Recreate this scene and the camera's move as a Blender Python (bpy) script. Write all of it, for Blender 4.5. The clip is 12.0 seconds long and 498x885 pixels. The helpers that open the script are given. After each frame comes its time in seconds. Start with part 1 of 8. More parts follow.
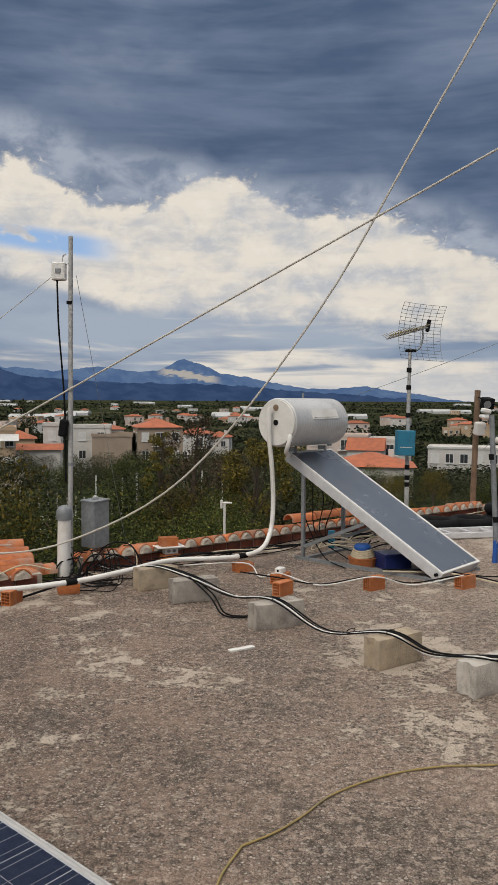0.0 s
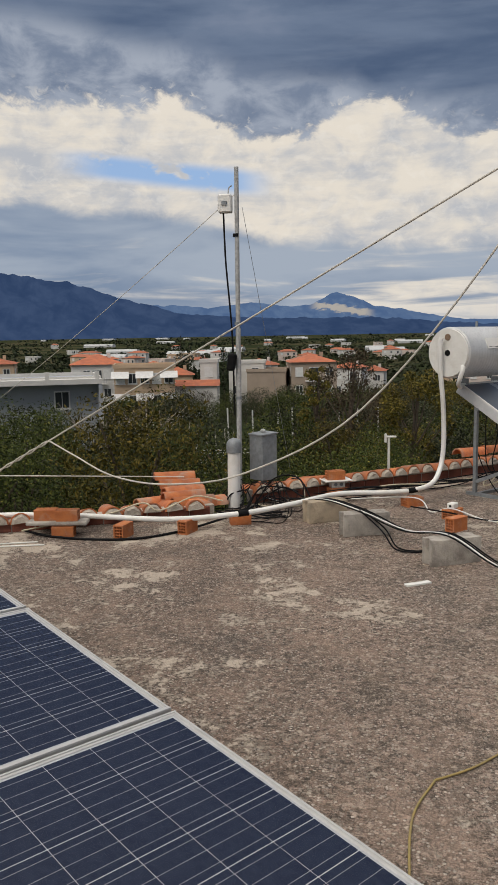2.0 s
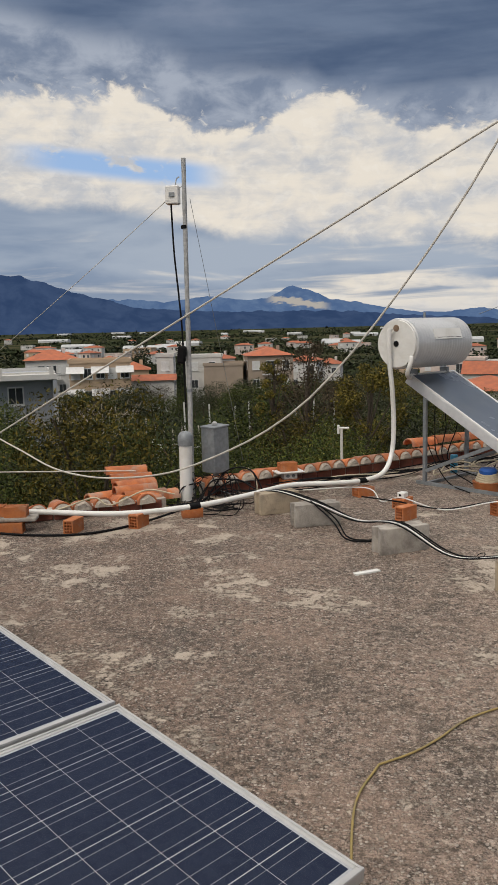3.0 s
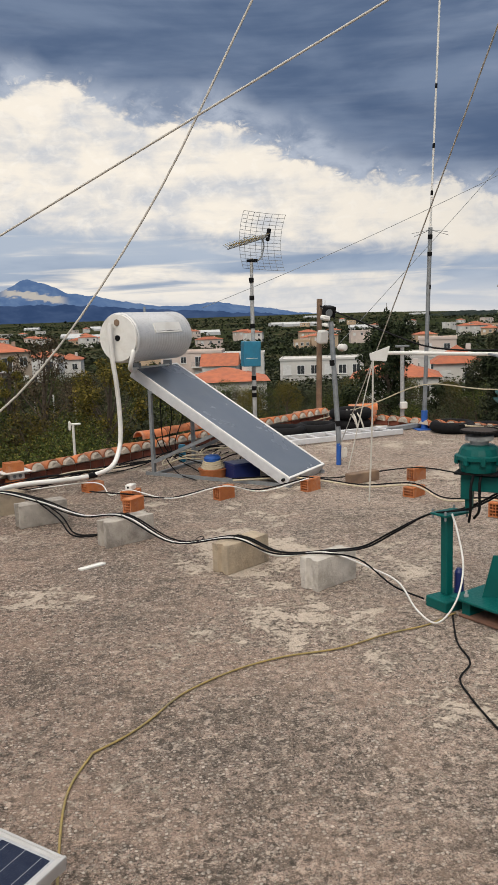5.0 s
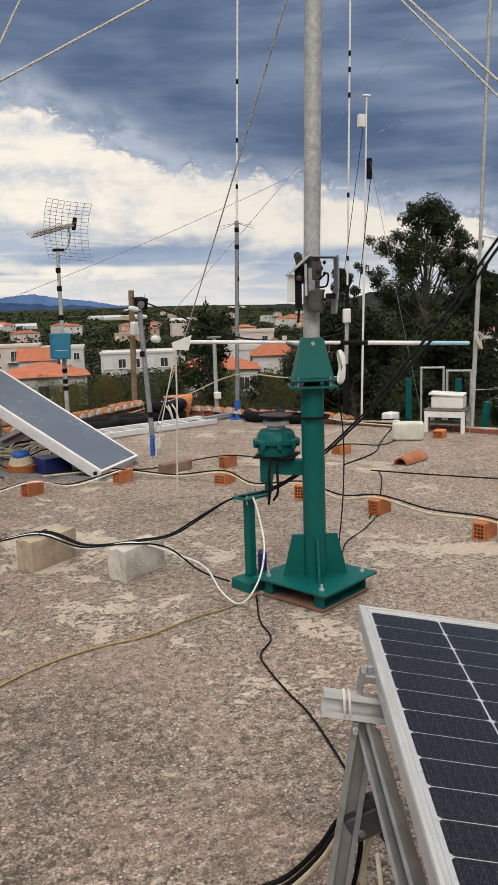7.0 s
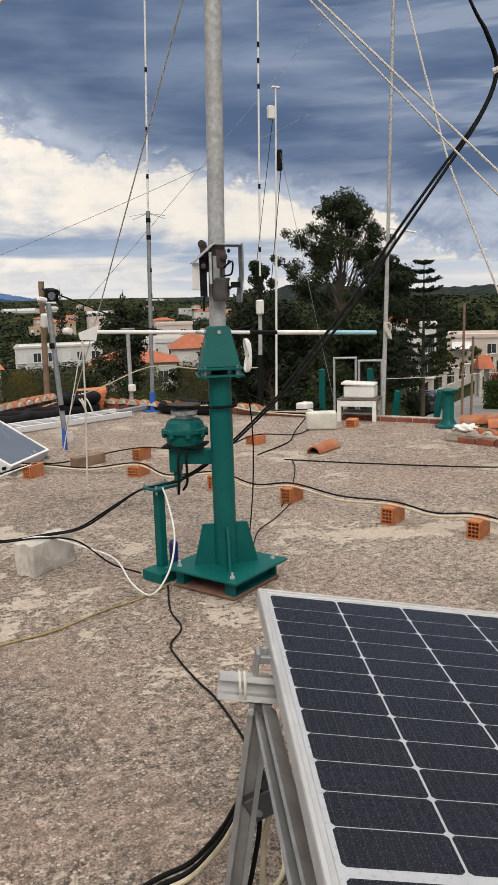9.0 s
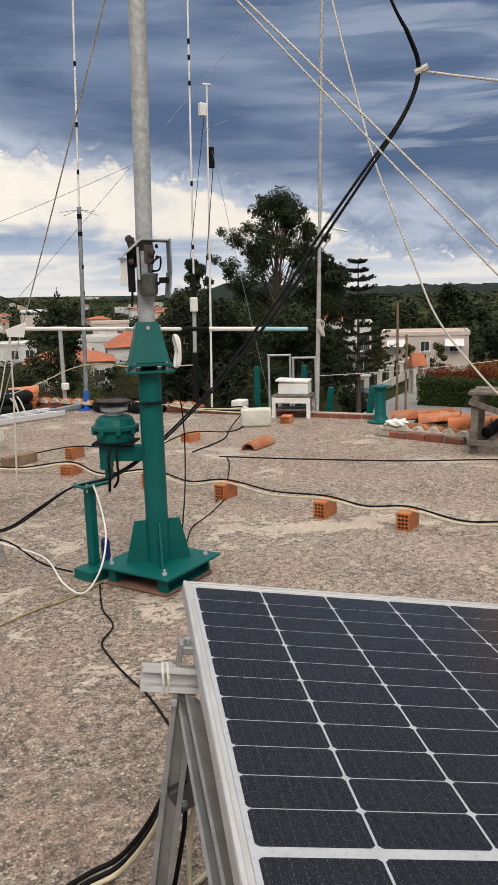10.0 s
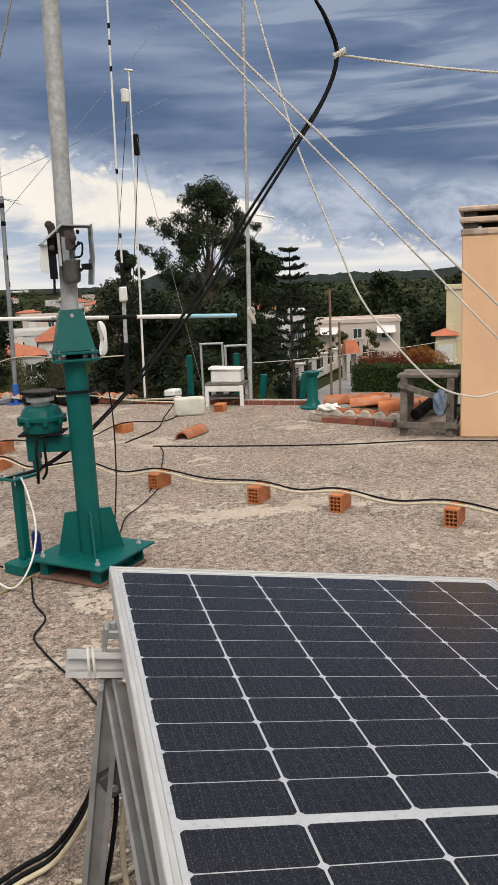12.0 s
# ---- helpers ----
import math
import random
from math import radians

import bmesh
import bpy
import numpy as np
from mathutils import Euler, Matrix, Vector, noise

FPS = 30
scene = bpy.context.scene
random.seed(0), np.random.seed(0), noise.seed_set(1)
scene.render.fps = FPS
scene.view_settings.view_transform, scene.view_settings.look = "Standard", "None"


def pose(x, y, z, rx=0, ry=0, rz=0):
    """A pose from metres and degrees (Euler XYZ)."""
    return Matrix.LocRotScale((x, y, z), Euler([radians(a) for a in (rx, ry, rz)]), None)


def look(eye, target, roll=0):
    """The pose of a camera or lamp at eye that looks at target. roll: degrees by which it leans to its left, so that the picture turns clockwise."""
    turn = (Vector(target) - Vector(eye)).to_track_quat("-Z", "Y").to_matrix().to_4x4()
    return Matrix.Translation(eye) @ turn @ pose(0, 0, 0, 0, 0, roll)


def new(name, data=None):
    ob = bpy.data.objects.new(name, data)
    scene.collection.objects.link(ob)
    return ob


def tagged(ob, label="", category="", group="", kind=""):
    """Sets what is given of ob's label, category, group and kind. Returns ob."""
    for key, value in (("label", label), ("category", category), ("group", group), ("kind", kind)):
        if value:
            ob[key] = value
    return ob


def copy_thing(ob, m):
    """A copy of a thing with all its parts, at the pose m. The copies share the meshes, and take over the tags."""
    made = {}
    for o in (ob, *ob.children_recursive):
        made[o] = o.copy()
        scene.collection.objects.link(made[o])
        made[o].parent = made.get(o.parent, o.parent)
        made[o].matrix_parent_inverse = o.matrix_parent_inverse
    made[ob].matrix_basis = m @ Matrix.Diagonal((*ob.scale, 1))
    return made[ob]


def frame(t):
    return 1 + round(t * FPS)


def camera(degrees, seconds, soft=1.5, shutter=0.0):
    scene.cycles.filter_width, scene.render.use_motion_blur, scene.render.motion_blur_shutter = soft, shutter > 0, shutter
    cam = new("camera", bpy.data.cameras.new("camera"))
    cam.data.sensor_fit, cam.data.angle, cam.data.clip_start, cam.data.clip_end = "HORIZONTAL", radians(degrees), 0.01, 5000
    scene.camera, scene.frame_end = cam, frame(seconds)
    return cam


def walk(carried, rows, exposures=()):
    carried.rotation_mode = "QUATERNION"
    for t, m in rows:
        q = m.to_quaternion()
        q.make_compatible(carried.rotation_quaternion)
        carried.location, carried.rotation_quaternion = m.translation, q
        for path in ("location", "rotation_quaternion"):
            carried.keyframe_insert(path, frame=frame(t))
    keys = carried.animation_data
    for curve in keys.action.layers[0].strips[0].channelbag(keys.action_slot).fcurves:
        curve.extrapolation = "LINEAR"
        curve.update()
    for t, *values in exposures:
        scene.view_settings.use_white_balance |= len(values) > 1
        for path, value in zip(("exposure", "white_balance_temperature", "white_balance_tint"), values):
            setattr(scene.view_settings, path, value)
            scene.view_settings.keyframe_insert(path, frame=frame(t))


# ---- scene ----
cam = camera(35.1, 12.0, soft=0.6)
PATH = [
    (0, (0.987, -0.718, 1.681), (0.957, 1.579, 1.563), 0.3),
    (0.5, (0.937, -0.680, 1.662), (0.703, 1.596, 1.436), -0.3),
    (1, (0.871, -0.660, 1.663), (0.517, 1.596, 1.396), -0.6),
    (1.5, (0.837, -0.653, 1.661), (0.393, 1.584, 1.362), -0.9),
    (2, (0.839, -0.654, 1.659), (0.368, 1.577, 1.354), -1),
    (2.5, (0.854, -0.654, 1.655), (0.381, 1.574, 1.341), -1.1),
    (3, (0.902, -0.635, 1.642), (0.551, 1.615, 1.317), -1.4),
    (3.2, (0.925, -0.628, 1.636), (0.675, 1.634, 1.306), -1.4),
    (4.8, (1.071, -0.692, 1.647), (1.357, 1.562, 1.289), -1.7),
    (5, (1.095, -0.688, 1.635), (1.473, 1.551, 1.274), -1.9),
    (5.5, (1.140, -0.706, 1.620), (1.745, 1.482, 1.250), -1.7),
    (6, (1.172, -0.716, 1.615), (1.912, 1.427, 1.232), -1.7),
    (6.5, (1.199, -0.719, 1.609), (2.022, 1.391, 1.216), -1.7),
    (7, (1.216, -0.731, 1.605), (2.079, 1.363, 1.209), -1.8),
    (9, (1.278, -0.756, 1.580), (2.347, 1.236, 1.157), -1.8),
    (9.5, (1.297, -0.772, 1.573), (2.446, 1.174, 1.145), -1.8),
    (10, (1.308, -0.790, 1.564), (2.529, 1.110, 1.132), -1.7),
    (10.5, (1.320, -0.803, 1.554), (2.601, 1.057, 1.114), -1.9),
    (11, (1.337, -0.815, 1.547), (2.674, 1.003, 1.099), -2.3),
    (11.5, (1.344, -0.816, 1.539), (2.700, 0.984, 1.082), -2.5),
    (12, (1.341, -0.812, 1.535), (2.706, 0.980, 1.069), -2.6),
]
walk(cam, [(t, look(eye, target, roll)) for t, eye, target, roll in PATH],
     exposures=((0, -0.15), (1.5, -0.15), (3.2, -0.08), (5, 0.14), (7, 0.18), (9.5, 0.26), (12, 0.32)))

# ---- world, sun ----
SUN_EL, SUN_AZ = 42.0, 205.0
world = bpy.data.worlds.new("sky")
scene.world = world
world.use_nodes = True


class Nodes:
    """Short spelling for node trees."""

    def __init__(self, tree):
        self.t = tree
        tree.nodes.clear()

    def n(self, kind, **kw):
        node = self.t.nodes.new(kind)
        for key, value in kw.items():
            if key == "op":
                node.operation = value
            elif key == "blend":
                node.data_type, node.blend_type = "RGBA", value
            elif key == "interp":
                node.interpolation_type = value
            elif key == "dims":
                node.noise_dimensions = value
        return node

    def put(self, a, socket):
        if hasattr(a, "is_output"):
            self.t.links.new(a, socket)
        elif isinstance(a, (tuple, list)):
            socket.default_value = (*a, 1.0) if len(a) == 3 and len(socket.default_value) == 4 else a
        else:
            socket.default_value = a

    def math(self, op, a, b=0.0, c=0.0, clamp=False):
        node = self.n("ShaderNodeMath", op=op)
        node.use_clamp = clamp
        for s, v in zip(node.inputs, (a, b, c)):
            self.put(v, s)
        return node.outputs[0]

    def step(self, v, lo, hi, a=0.0, b=1.0):
        node = self.n("ShaderNodeMapRange", interp="SMOOTHSTEP")
        for s, x in zip(node.inputs[:5], (v, lo, hi, a, b)):
            self.put(x, s)
        return node.outputs[0]

    def noise(self, vec, scale, detail=4.0, rough=0.55, dist=0.0):
        node = self.n("ShaderNodeTexNoise")
        self.put(vec, node.inputs["Vector"])
        for k, v in (("Scale", scale), ("Detail", detail), ("Roughness", rough), ("Distortion", dist)):
            self.put(v, node.inputs[k])
        return node.outputs[0]

    def mix(self, f, a, b, blend="MIX"):
        node = self.n("ShaderNodeMix", blend=blend)
        self.put(f, node.inputs[0])
        self.put(a, node.inputs[6])
        self.put(b, node.inputs[7])
        return node.outputs[2]

    def xyz(self, x, y, z):
        node = self.n("ShaderNodeCombineXYZ")
        for s, v in zip(node.inputs, (x, y, z)):
            self.put(v, s)
        return node.outputs[0]

    def split(self, v):
        node = self.n("ShaderNodeSeparateXYZ")
        self.put(v, node.inputs[0])
        return node.outputs


w = Nodes(world.node_tree)
direction = w.n("ShaderNodeTexCoord").outputs["Generated"]
sx, sy, sz = w.split(direction)
az = w.math("MULTIPLY", w.math("ARCTAN2", sx, sy), 57.2958)
el = w.math("MULTIPLY", w.math("ARCSINE", sz), 57.2958)
sky = w.n("ShaderNodeTexSky")
sky.sky_type, sky.sun_disc = "NISHITA", False
sky.sun_elevation, sky.sun_rotation = radians(SUN_EL), radians(SUN_AZ)
clear = w.mix(1.0, sky.outputs[0], (0.11, 0.11, 0.11), "MULTIPLY")
# clouds, drawn in degrees of azimuth and elevation
def profile(knots):
    """A smooth line over azimuth through (azimuth, elevation) pairs."""
    ramp = w.n("ShaderNodeValToRGB")
    ramp.color_ramp.interpolation = "EASE"
    while len(ramp.color_ramp.elements) < len(knots):
        ramp.color_ramp.elements.new(0.5)
    for e_, (a_, h_) in zip(ramp.color_ramp.elements, knots):
        e_.position = (a_ + 180.0) / 360.0
        e_.color = (h_ / 40.0, h_ / 40.0, h_ / 40.0, 1.0)
    w.put(w.math("DIVIDE", w.math("ADD", az, 180.0), 360.0), ramp.inputs[0])
    return w.math("MULTIPLY", ramp.outputs[0], 40.0)


def around(v, amount):
    return w.math("MULTIPLY", w.math("SUBTRACT", v, 0.5), amount)


round_ = w.xyz(w.math("MULTIPLY", az, 0.10), w.math("MULTIPLY", el, 0.16), 0.0)
flat = w.xyz(w.math("MULTIPLY", az, 0.055), w.math("MULTIPLY", el, 0.22), 4.0)
streak = w.xyz(w.math("MULTIPLY", az, 0.034), w.math("MULTIPLY", el, 0.30), 9.0)
big = w.noise(round_, 1.0, 3, 0.5, 0.2)
puff = w.noise(round_, 3.2, 8, 0.58, 0.35)
curl = w.noise(round_, 9.0, 6, 0.6, 0.6)
soft_ = w.noise(flat, 1.3, 6, 0.5, 0.3)
bank = w.noise(streak, 1.6, 7, 0.56, 0.3)
thin_bank = w.noise(streak, 2.7, 5, 0.52, 0.5)
# lower edges of the dark deck and of the grey tier under it
dark_edge = profile(((-180, 24), (-60, 22), (-28, 20.6), (-17, 19.3), (-10, 17.4), (-5, 17.0), (-2, 15.7), (3, 15.2), (8, 15.2), (13, 13.6), (18, 11.0), (24, 9.6), (32, 8.0), (42, 6.8), (60, 6.0), (120, 12), (180, 24)))
tier_edge = profile(((-180, 18), (-60, 17), (-28, 15.4), (-16, 15.6), (-13, 13.6), (-10, 13.0), (-7.5, 13.6), (-4.5, 15.6), (-1, 15.0), (3.5, 12.6), (8, 13.0), (11.5, 11.6), (14, 10.2), (18, 9.0), (23, 8.5), (28, 7.4), (36, 5.4), (44, 2.0), (60, 0.0), (120, 4), (180, 18)))
bank_top = profile(((-180, 9), (-30, 9.6), (-18, 8.8), (-8, 6.9), (0, 6.3), (10, 6.0), (16, 5.0), (28, 4.2), (45, 3.0), (180, 9)))
over_dark = w.math("ADD", w.math("SUBTRACT", el, dark_edge), w.math("ADD", around(big, 1.8), around(puff, 2.2)))
over_tier = w.math("ADD", w.math("SUBTRACT", el, tier_edge), w.math("ADD", around(puff, 4.2), around(curl, 1.5)))
dark = w.step(over_dark, -0.9, 1.1)
tier = w.step(over_tier, -0.25, 0.55)
# the dark deck: broad soft folds, a few paler streaks
fold = w.math("ADD", w.math("MULTIPLY", soft_, 0.65), w.math("MULTIPLY", bank, 0.35))
deck_colour = w.mix(w.step(fold, 0.38, 0.62), (0.078, 0.120, 0.210), (0.165, 0.217, 0.318))
deck_colour = w.mix(w.math("MULTIPLY", w.step(thin_bank, 0.50, 0.66), w.step(az, 28.0, 46.0, 0.08, 0.60)), deck_colour, (0.33, 0.375, 0.46))
deck_colour = w.mix(w.math("MULTIPLY", w.step(soft_, 0.56, 0.70), 0.45), deck_colour, (0.27, 0.31, 0.41))
deck_colour = w.mix(w.step(el, 27.0, 62.0), deck_colour, (1.75, 1.66, 1.56))
# the grey tier below it, ragged and rimmed with light
tier_colour = w.mix(w.step(puff, 0.34, 0.66), (0.200, 0.250, 0.350), (0.40, 0.445, 0.53))
tier_colour = w.mix(w.math("MULTIPLY", w.step(curl, 0.56, 0.72), w.step(over_tier, 2.2, 0.2)), tier_colour, (0.80, 0.76, 0.70))
# the lit band: cream heaps with soft grey hollows
heap = w.math("ADD", w.math("MULTIPLY", puff, 0.55), w.math("MULTIPLY", bank, 0.45))
lit = w.mix(w.step(heap, 0.42, 0.66), (0.86, 0.79, 0.69), (0.53, 0.55, 0.59))
lit = w.mix(w.math("MULTIPLY", w.step(curl, 0.50, 0.66), 0.25), lit, (0.95, 0.90, 0.82))
lit = w.mix(w.step(az, 4.0, 30.0, 0.0, 0.32), lit, (0.54, 0.52, 0.49))
rift = w.math("MULTIPLY", w.step(w.math("ABSOLUTE", w.math("SUBTRACT", w.math("SUBTRACT", el, 11.2), w.math("MULTIPLY", w.math("ADD", az, 17.0), -0.10))), 1.15, 0.35), w.math("MULTIPLY", w.step(az, -26.0, -21.0), w.step(az, -9.0, -13.0)))
lit = w.mix(w.math("MULTIPLY", rift, w.step(puff, 0.62, 0.50)), lit, w.mix(0.75, clear, (0.36, 0.54, 0.86)))
# blue-grey banks low over the mountains, with pale streaks between
under = w.math("SUBTRACT", w.math("ADD", bank_top, around(puff, 1.6)), el)
grey = w.mix(w.step(soft_, 0.36, 0.64), (0.235, 0.305, 0.425), (0.40, 0.46, 0.55))
cover = w.math("MULTIPLY", w.step(under, -0.3, 0.9), w.step(w.math("ADD", thin_bank, w.step(el, 1.0, 6.0, 0.10, -0.12)), w.step(az, -14.0, -4.0, 0.80, 0.64), w.step(az, -14.0, -4.0, 0.56, 0.42)))
band = w.mix(cover, lit, grey)
band = w.mix(w.step(el, 0.0, 3.2, 0.65, 0.0), band, (0.62, 0.62, 0.63))
both = w.mix(tier, band, tier_colour)
both = w.mix(dark, both, deck_colour)
both = w.mix(w.step(el, -2.0, 0.0), (0.10, 0.11, 0.09), both)
bg = w.n("ShaderNodeBackground")
w.put(both, bg.inputs[0])
bg.inputs[1].default_value = 1.0
w.t.links.new(bg.outputs[0], w.n("ShaderNodeOutputWorld").inputs[0])

sun = new("sun", bpy.data.lights.new("sun", "SUN"))
sun.data.energy, sun.data.angle, sun.data.color = 1.5, radians(25), (1.0, 0.92, 0.82)
_a, _e = radians(SUN_AZ), radians(SUN_EL)
sun.matrix_world = look((math.sin(_a) * math.cos(_e) * 50, math.cos(_a) * math.cos(_e) * 50, math.sin(_e) * 50), (0, 0, 0))
scene.view_settings.exposure = 0.0


# ---- materials ----
MATS = {}


def material(name, colour, colour2=None, scale=8.0, rough=0.7, metal=0.0, bump=0.2, fine_scale=90.0, stain=None, stain_scale=1.5,
             stain_amount=0.35, spread=0.0, wave=None, spec=0.5, space="Object", bump_size=0.01):
    """A surface in two colours at one scale, stains at a larger one and fine relief."""
    if name in MATS:
        return MATS[name]
    m = bpy.data.materials.new(name)
    m.use_nodes = True
    k = Nodes(m.node_tree)
    vec = k.n("ShaderNodeTexCoord").outputs[space]
    info = k.n("ShaderNodeObjectInfo")
    vec_in = k.n("ShaderNodeVectorMath", op="ADD")
    k.put(vec, vec_in.inputs[0])
    k.put(k.xyz(k.math("MULTIPLY", info.outputs["Random"], 31.0), 0, 0), vec_in.inputs[1])
    vec = vec_in.outputs[0]
    c = k.mix(k.step(k.noise(vec, scale, 6, 0.6), 0.32, 0.68), colour, colour2 or tuple(v * 0.75 for v in colour))
    grain = k.noise(vec, fine_scale, 3, 0.6)
    c = k.mix(0.35, c, k.mix(grain, (0.35, 0.35, 0.35), (0.65, 0.65, 0.65)), "OVERLAY")
    if stain:
        c = k.mix(k.math("MULTIPLY", k.step(k.noise(vec, stain_scale, 5, 0.65, 0.4), 0.48, 0.66), stain_amount), c, stain)
    if spread:
        hsv = k.n("ShaderNodeHueSaturation")
        k.put(k.math("ADD", 1.0 - spread / 2, k.math("MULTIPLY", info.outputs["Random"], spread)), hsv.inputs["Value"])
        k.put(c, hsv.inputs["Color"])
        c = hsv.outputs[0]
    b = k.n("ShaderNodeBsdfPrincipled")
    k.put(c, b.inputs["Base Color"])
    k.put(k.step(grain, 0.3, 0.7, max(rough - 0.1, 0.02), min(rough + 0.12, 1)), b.inputs["Roughness"])
    b.inputs["Metallic"].default_value = metal
    b.inputs["Specular IOR Level"].default_value = spec
    if bump:
        bn = k.n("ShaderNodeBump")
        bn.inputs["Strength"].default_value, bn.inputs["Distance"].default_value = bump, bump_size
        k.put(grain, bn.inputs["Height"])
        k.t.links.new(bn.outputs[0], b.inputs["Normal"])
    k.t.links.new(b.outputs[0], k.n("ShaderNodeOutputMaterial").inputs[0])
    MATS[name] = m
    return m


def roof_material():
    """Worn exposed-aggregate screed: loose-looking pebbles in dark lichened grout, pale bare patches, brown drifts."""
    m = bpy.data.materials.new("roof_screed")
    m.use_nodes = True
    k = Nodes(m.node_tree)
    vec = k.n("ShaderNodeTexCoord").outputs["Object"]

    def cells(scale):
        v_ = k.n("ShaderNodeTexVoronoi")
        k.put(vec, v_.inputs["Vector"])
        v_.inputs["Scale"].default_value = scale
        split_ = k.n("ShaderNodeSeparateColor")
        k.t.links.new(v_.outputs["Color"], split_.inputs[0])
        return v_.outputs["Distance"], split_.outputs[0], split_.outputs[1]

    patch = k.noise(vec, 0.7, 8, 0.66, 0.5)
    drift = k.noise(vec, 0.33, 5, 0.6, 0.3)
    mid = k.noise(vec, 5.0, 8, 0.72, 0.2)
    blotch = k.noise(vec, 1.7, 7, 0.7, 0.3)
    coarse = k.noise(vec, 34.0, 4, 0.7, 0.3)
    speck = k.noise(vec, 110.0, 3, 0.75)
    gap_a, tone_a, size_a = cells(62.0)
    gap_b, tone_b, size_b = cells(125.0)
    # one end of the roof is brown and lichened, the other bleached
    px_, py_, pz_ = k.split(vec)
    end = k.step(k.math("ADD", px_, k.math("MULTIPLY", k.math("SUBTRACT", drift, 0.5), 5.0)), -0.9, 4.6)
    grout = k.mix(end, (0.236, 0.166, 0.130), (0.55, 0.448, 0.370))
    grout = k.mix(k.step(drift, 0.40, 0.62, 0.0, 0.45), grout, (0.37, 0.240, 0.178))
    grime = k.math("MULTIPLY", k.step(mid, 0.60, 0.38), k.step(k.math("ADD", patch, k.math("MULTIPLY", end, 0.07)), 0.58, 0.40))
    grout = k.mix(k.math("MULTIPLY", grime, 0.75), grout, (0.070, 0.060, 0.046))
    grout = k.mix(k.math("MULTIPLY", k.step(blotch, 0.45, 0.30), 0.5), grout, (0.120, 0.110, 0.100))
    grout = k.mix(k.math("MULTIPLY", k.step(speck, 0.52, 0.36), 0.85), grout, (0.036, 0.030, 0.024))
    pebble = k.mix(tone_a, (0.20, 0.160, 0.130), (0.74, 0.650, 0.555))
    grit = k.mix(tone_b, (0.095, 0.075, 0.062), (0.70, 0.590, 0.490))
    show_b = k.math("MULTIPLY", k.step(gap_b, 0.52, 0.30), k.step(size_b, 0.25, 0.40))
    base = k.mix(k.math("MULTIPLY", show_b, k.step(end, 0.0, 1.0, 0.60, 0.78)), grout, grit)
    # hollows where grout has washed out, and ridges of pale worn stones
    clump = k.noise(vec, 22.0, 5, 0.72, 0.4)
    base = k.mix(k.math("MULTIPLY", k.step(coarse, 0.51, 0.38), k.step(end, 0.0, 1.0, 0.88, 0.72)), base, (0.052, 0.043, 0.034))
    base = k.mix(k.math("MULTIPLY", k.step(clump, 0.50, 0.36), 0.62), base, (0.075, 0.062, 0.048))
    base = k.mix(k.math("MULTIPLY", k.step(clump, 0.54, 0.64), k.step(end, 0.0, 1.0, 0.42, 0.62)), base, (0.70, 0.575, 0.465))
    show_a = k.math("MULTIPLY", k.step(gap_a, 0.52, 0.32), k.step(size_a, 0.45, 0.60))
    show_a = k.math("MULTIPLY", show_a, k.step(grime, 0.0, 1.0, 0.80, 0.40))
    base = k.mix(show_a, base, pebble)
    base = k.mix(k.math("MULTIPLY", k.step(speck, 0.56, 0.70), 0.5), base, (0.62, 0.54, 0.45))
    base = k.mix(k.math("MULTIPLY", k.step(blotch, 0.47, 0.64), 0.25), base, (0.46, 0.325, 0.245))
    edge_ = k.math("ADD", patch, k.math("MULTIPLY", k.math("SUBTRACT", coarse, 0.5), 0.34))
    edge_ = k.math("ADD", edge_, k.math("MULTIPLY", k.math("SUBTRACT", mid, 0.5), 0.6))
    bare = k.math("MULTIPLY", k.step(edge_, 0.536, 0.588), 0.72)
    c = k.mix(bare, base, k.mix(mid, (0.42, 0.350, 0.275), (0.62, 0.535, 0.435)))
    b = k.n("ShaderNodeBsdfPrincipled")
    k.put(c, b.inputs["Base Color"])
    b.inputs["Roughness"].default_value = 0.92
    b.inputs["Specular IOR Level"].default_value = 0.25
    h = k.math("ADD", k.math("MULTIPLY", show_a, 0.9), k.math("MULTIPLY", show_b, 0.4))
    h = k.math("ADD", h, k.math("ADD", k.math("MULTIPLY", mid, 1.0), k.math("MULTIPLY", k.math("ADD", coarse, clump), 0.9)))
    h = k.math("MULTIPLY", h, k.step(bare, 0.0, 1.0, 1.0, 0.35))
    bn = k.n("ShaderNodeBump")
    bn.inputs["Strength"].default_value, bn.inputs["Distance"].default_value = 1.0, 0.014
    k.put(h, bn.inputs["Height"])
    k.t.links.new(bn.outputs[0], b.inputs["Normal"])
    k.t.links.new(b.outputs[0], k.n("ShaderNodeOutputMaterial").inputs[0])
    return m


ROOF = roof_material()
CLAY = material("clay_brick", (0.50, 0.17, 0.052), (0.39, 0.12, 0.038), 14, 0.88, bump=0.4, spread=0.3, stain=(0.42, 0.30, 0.22), stain_scale=9)
TILE = material("clay_tile", (0.50, 0.16, 0.05), (0.33, 0.105, 0.045), 9, 0.85, bump=0.4, spread=0.55, stain=(0.30, 0.26, 0.21), stain_scale=5, stain_amount=0.6)
TILE_FAR = material("roof_tiles_far", (0.42, 0.13, 0.06), (0.30, 0.10, 0.055), 1.2, 0.9, bump=0, spread=0.35)
MORTAR = material("mortar", (0.47, 0.41, 0.34), (0.31, 0.27, 0.22), 16, 0.95, bump=0.7, stain=(0.12, 0.11, 0.09), stain_scale=6)
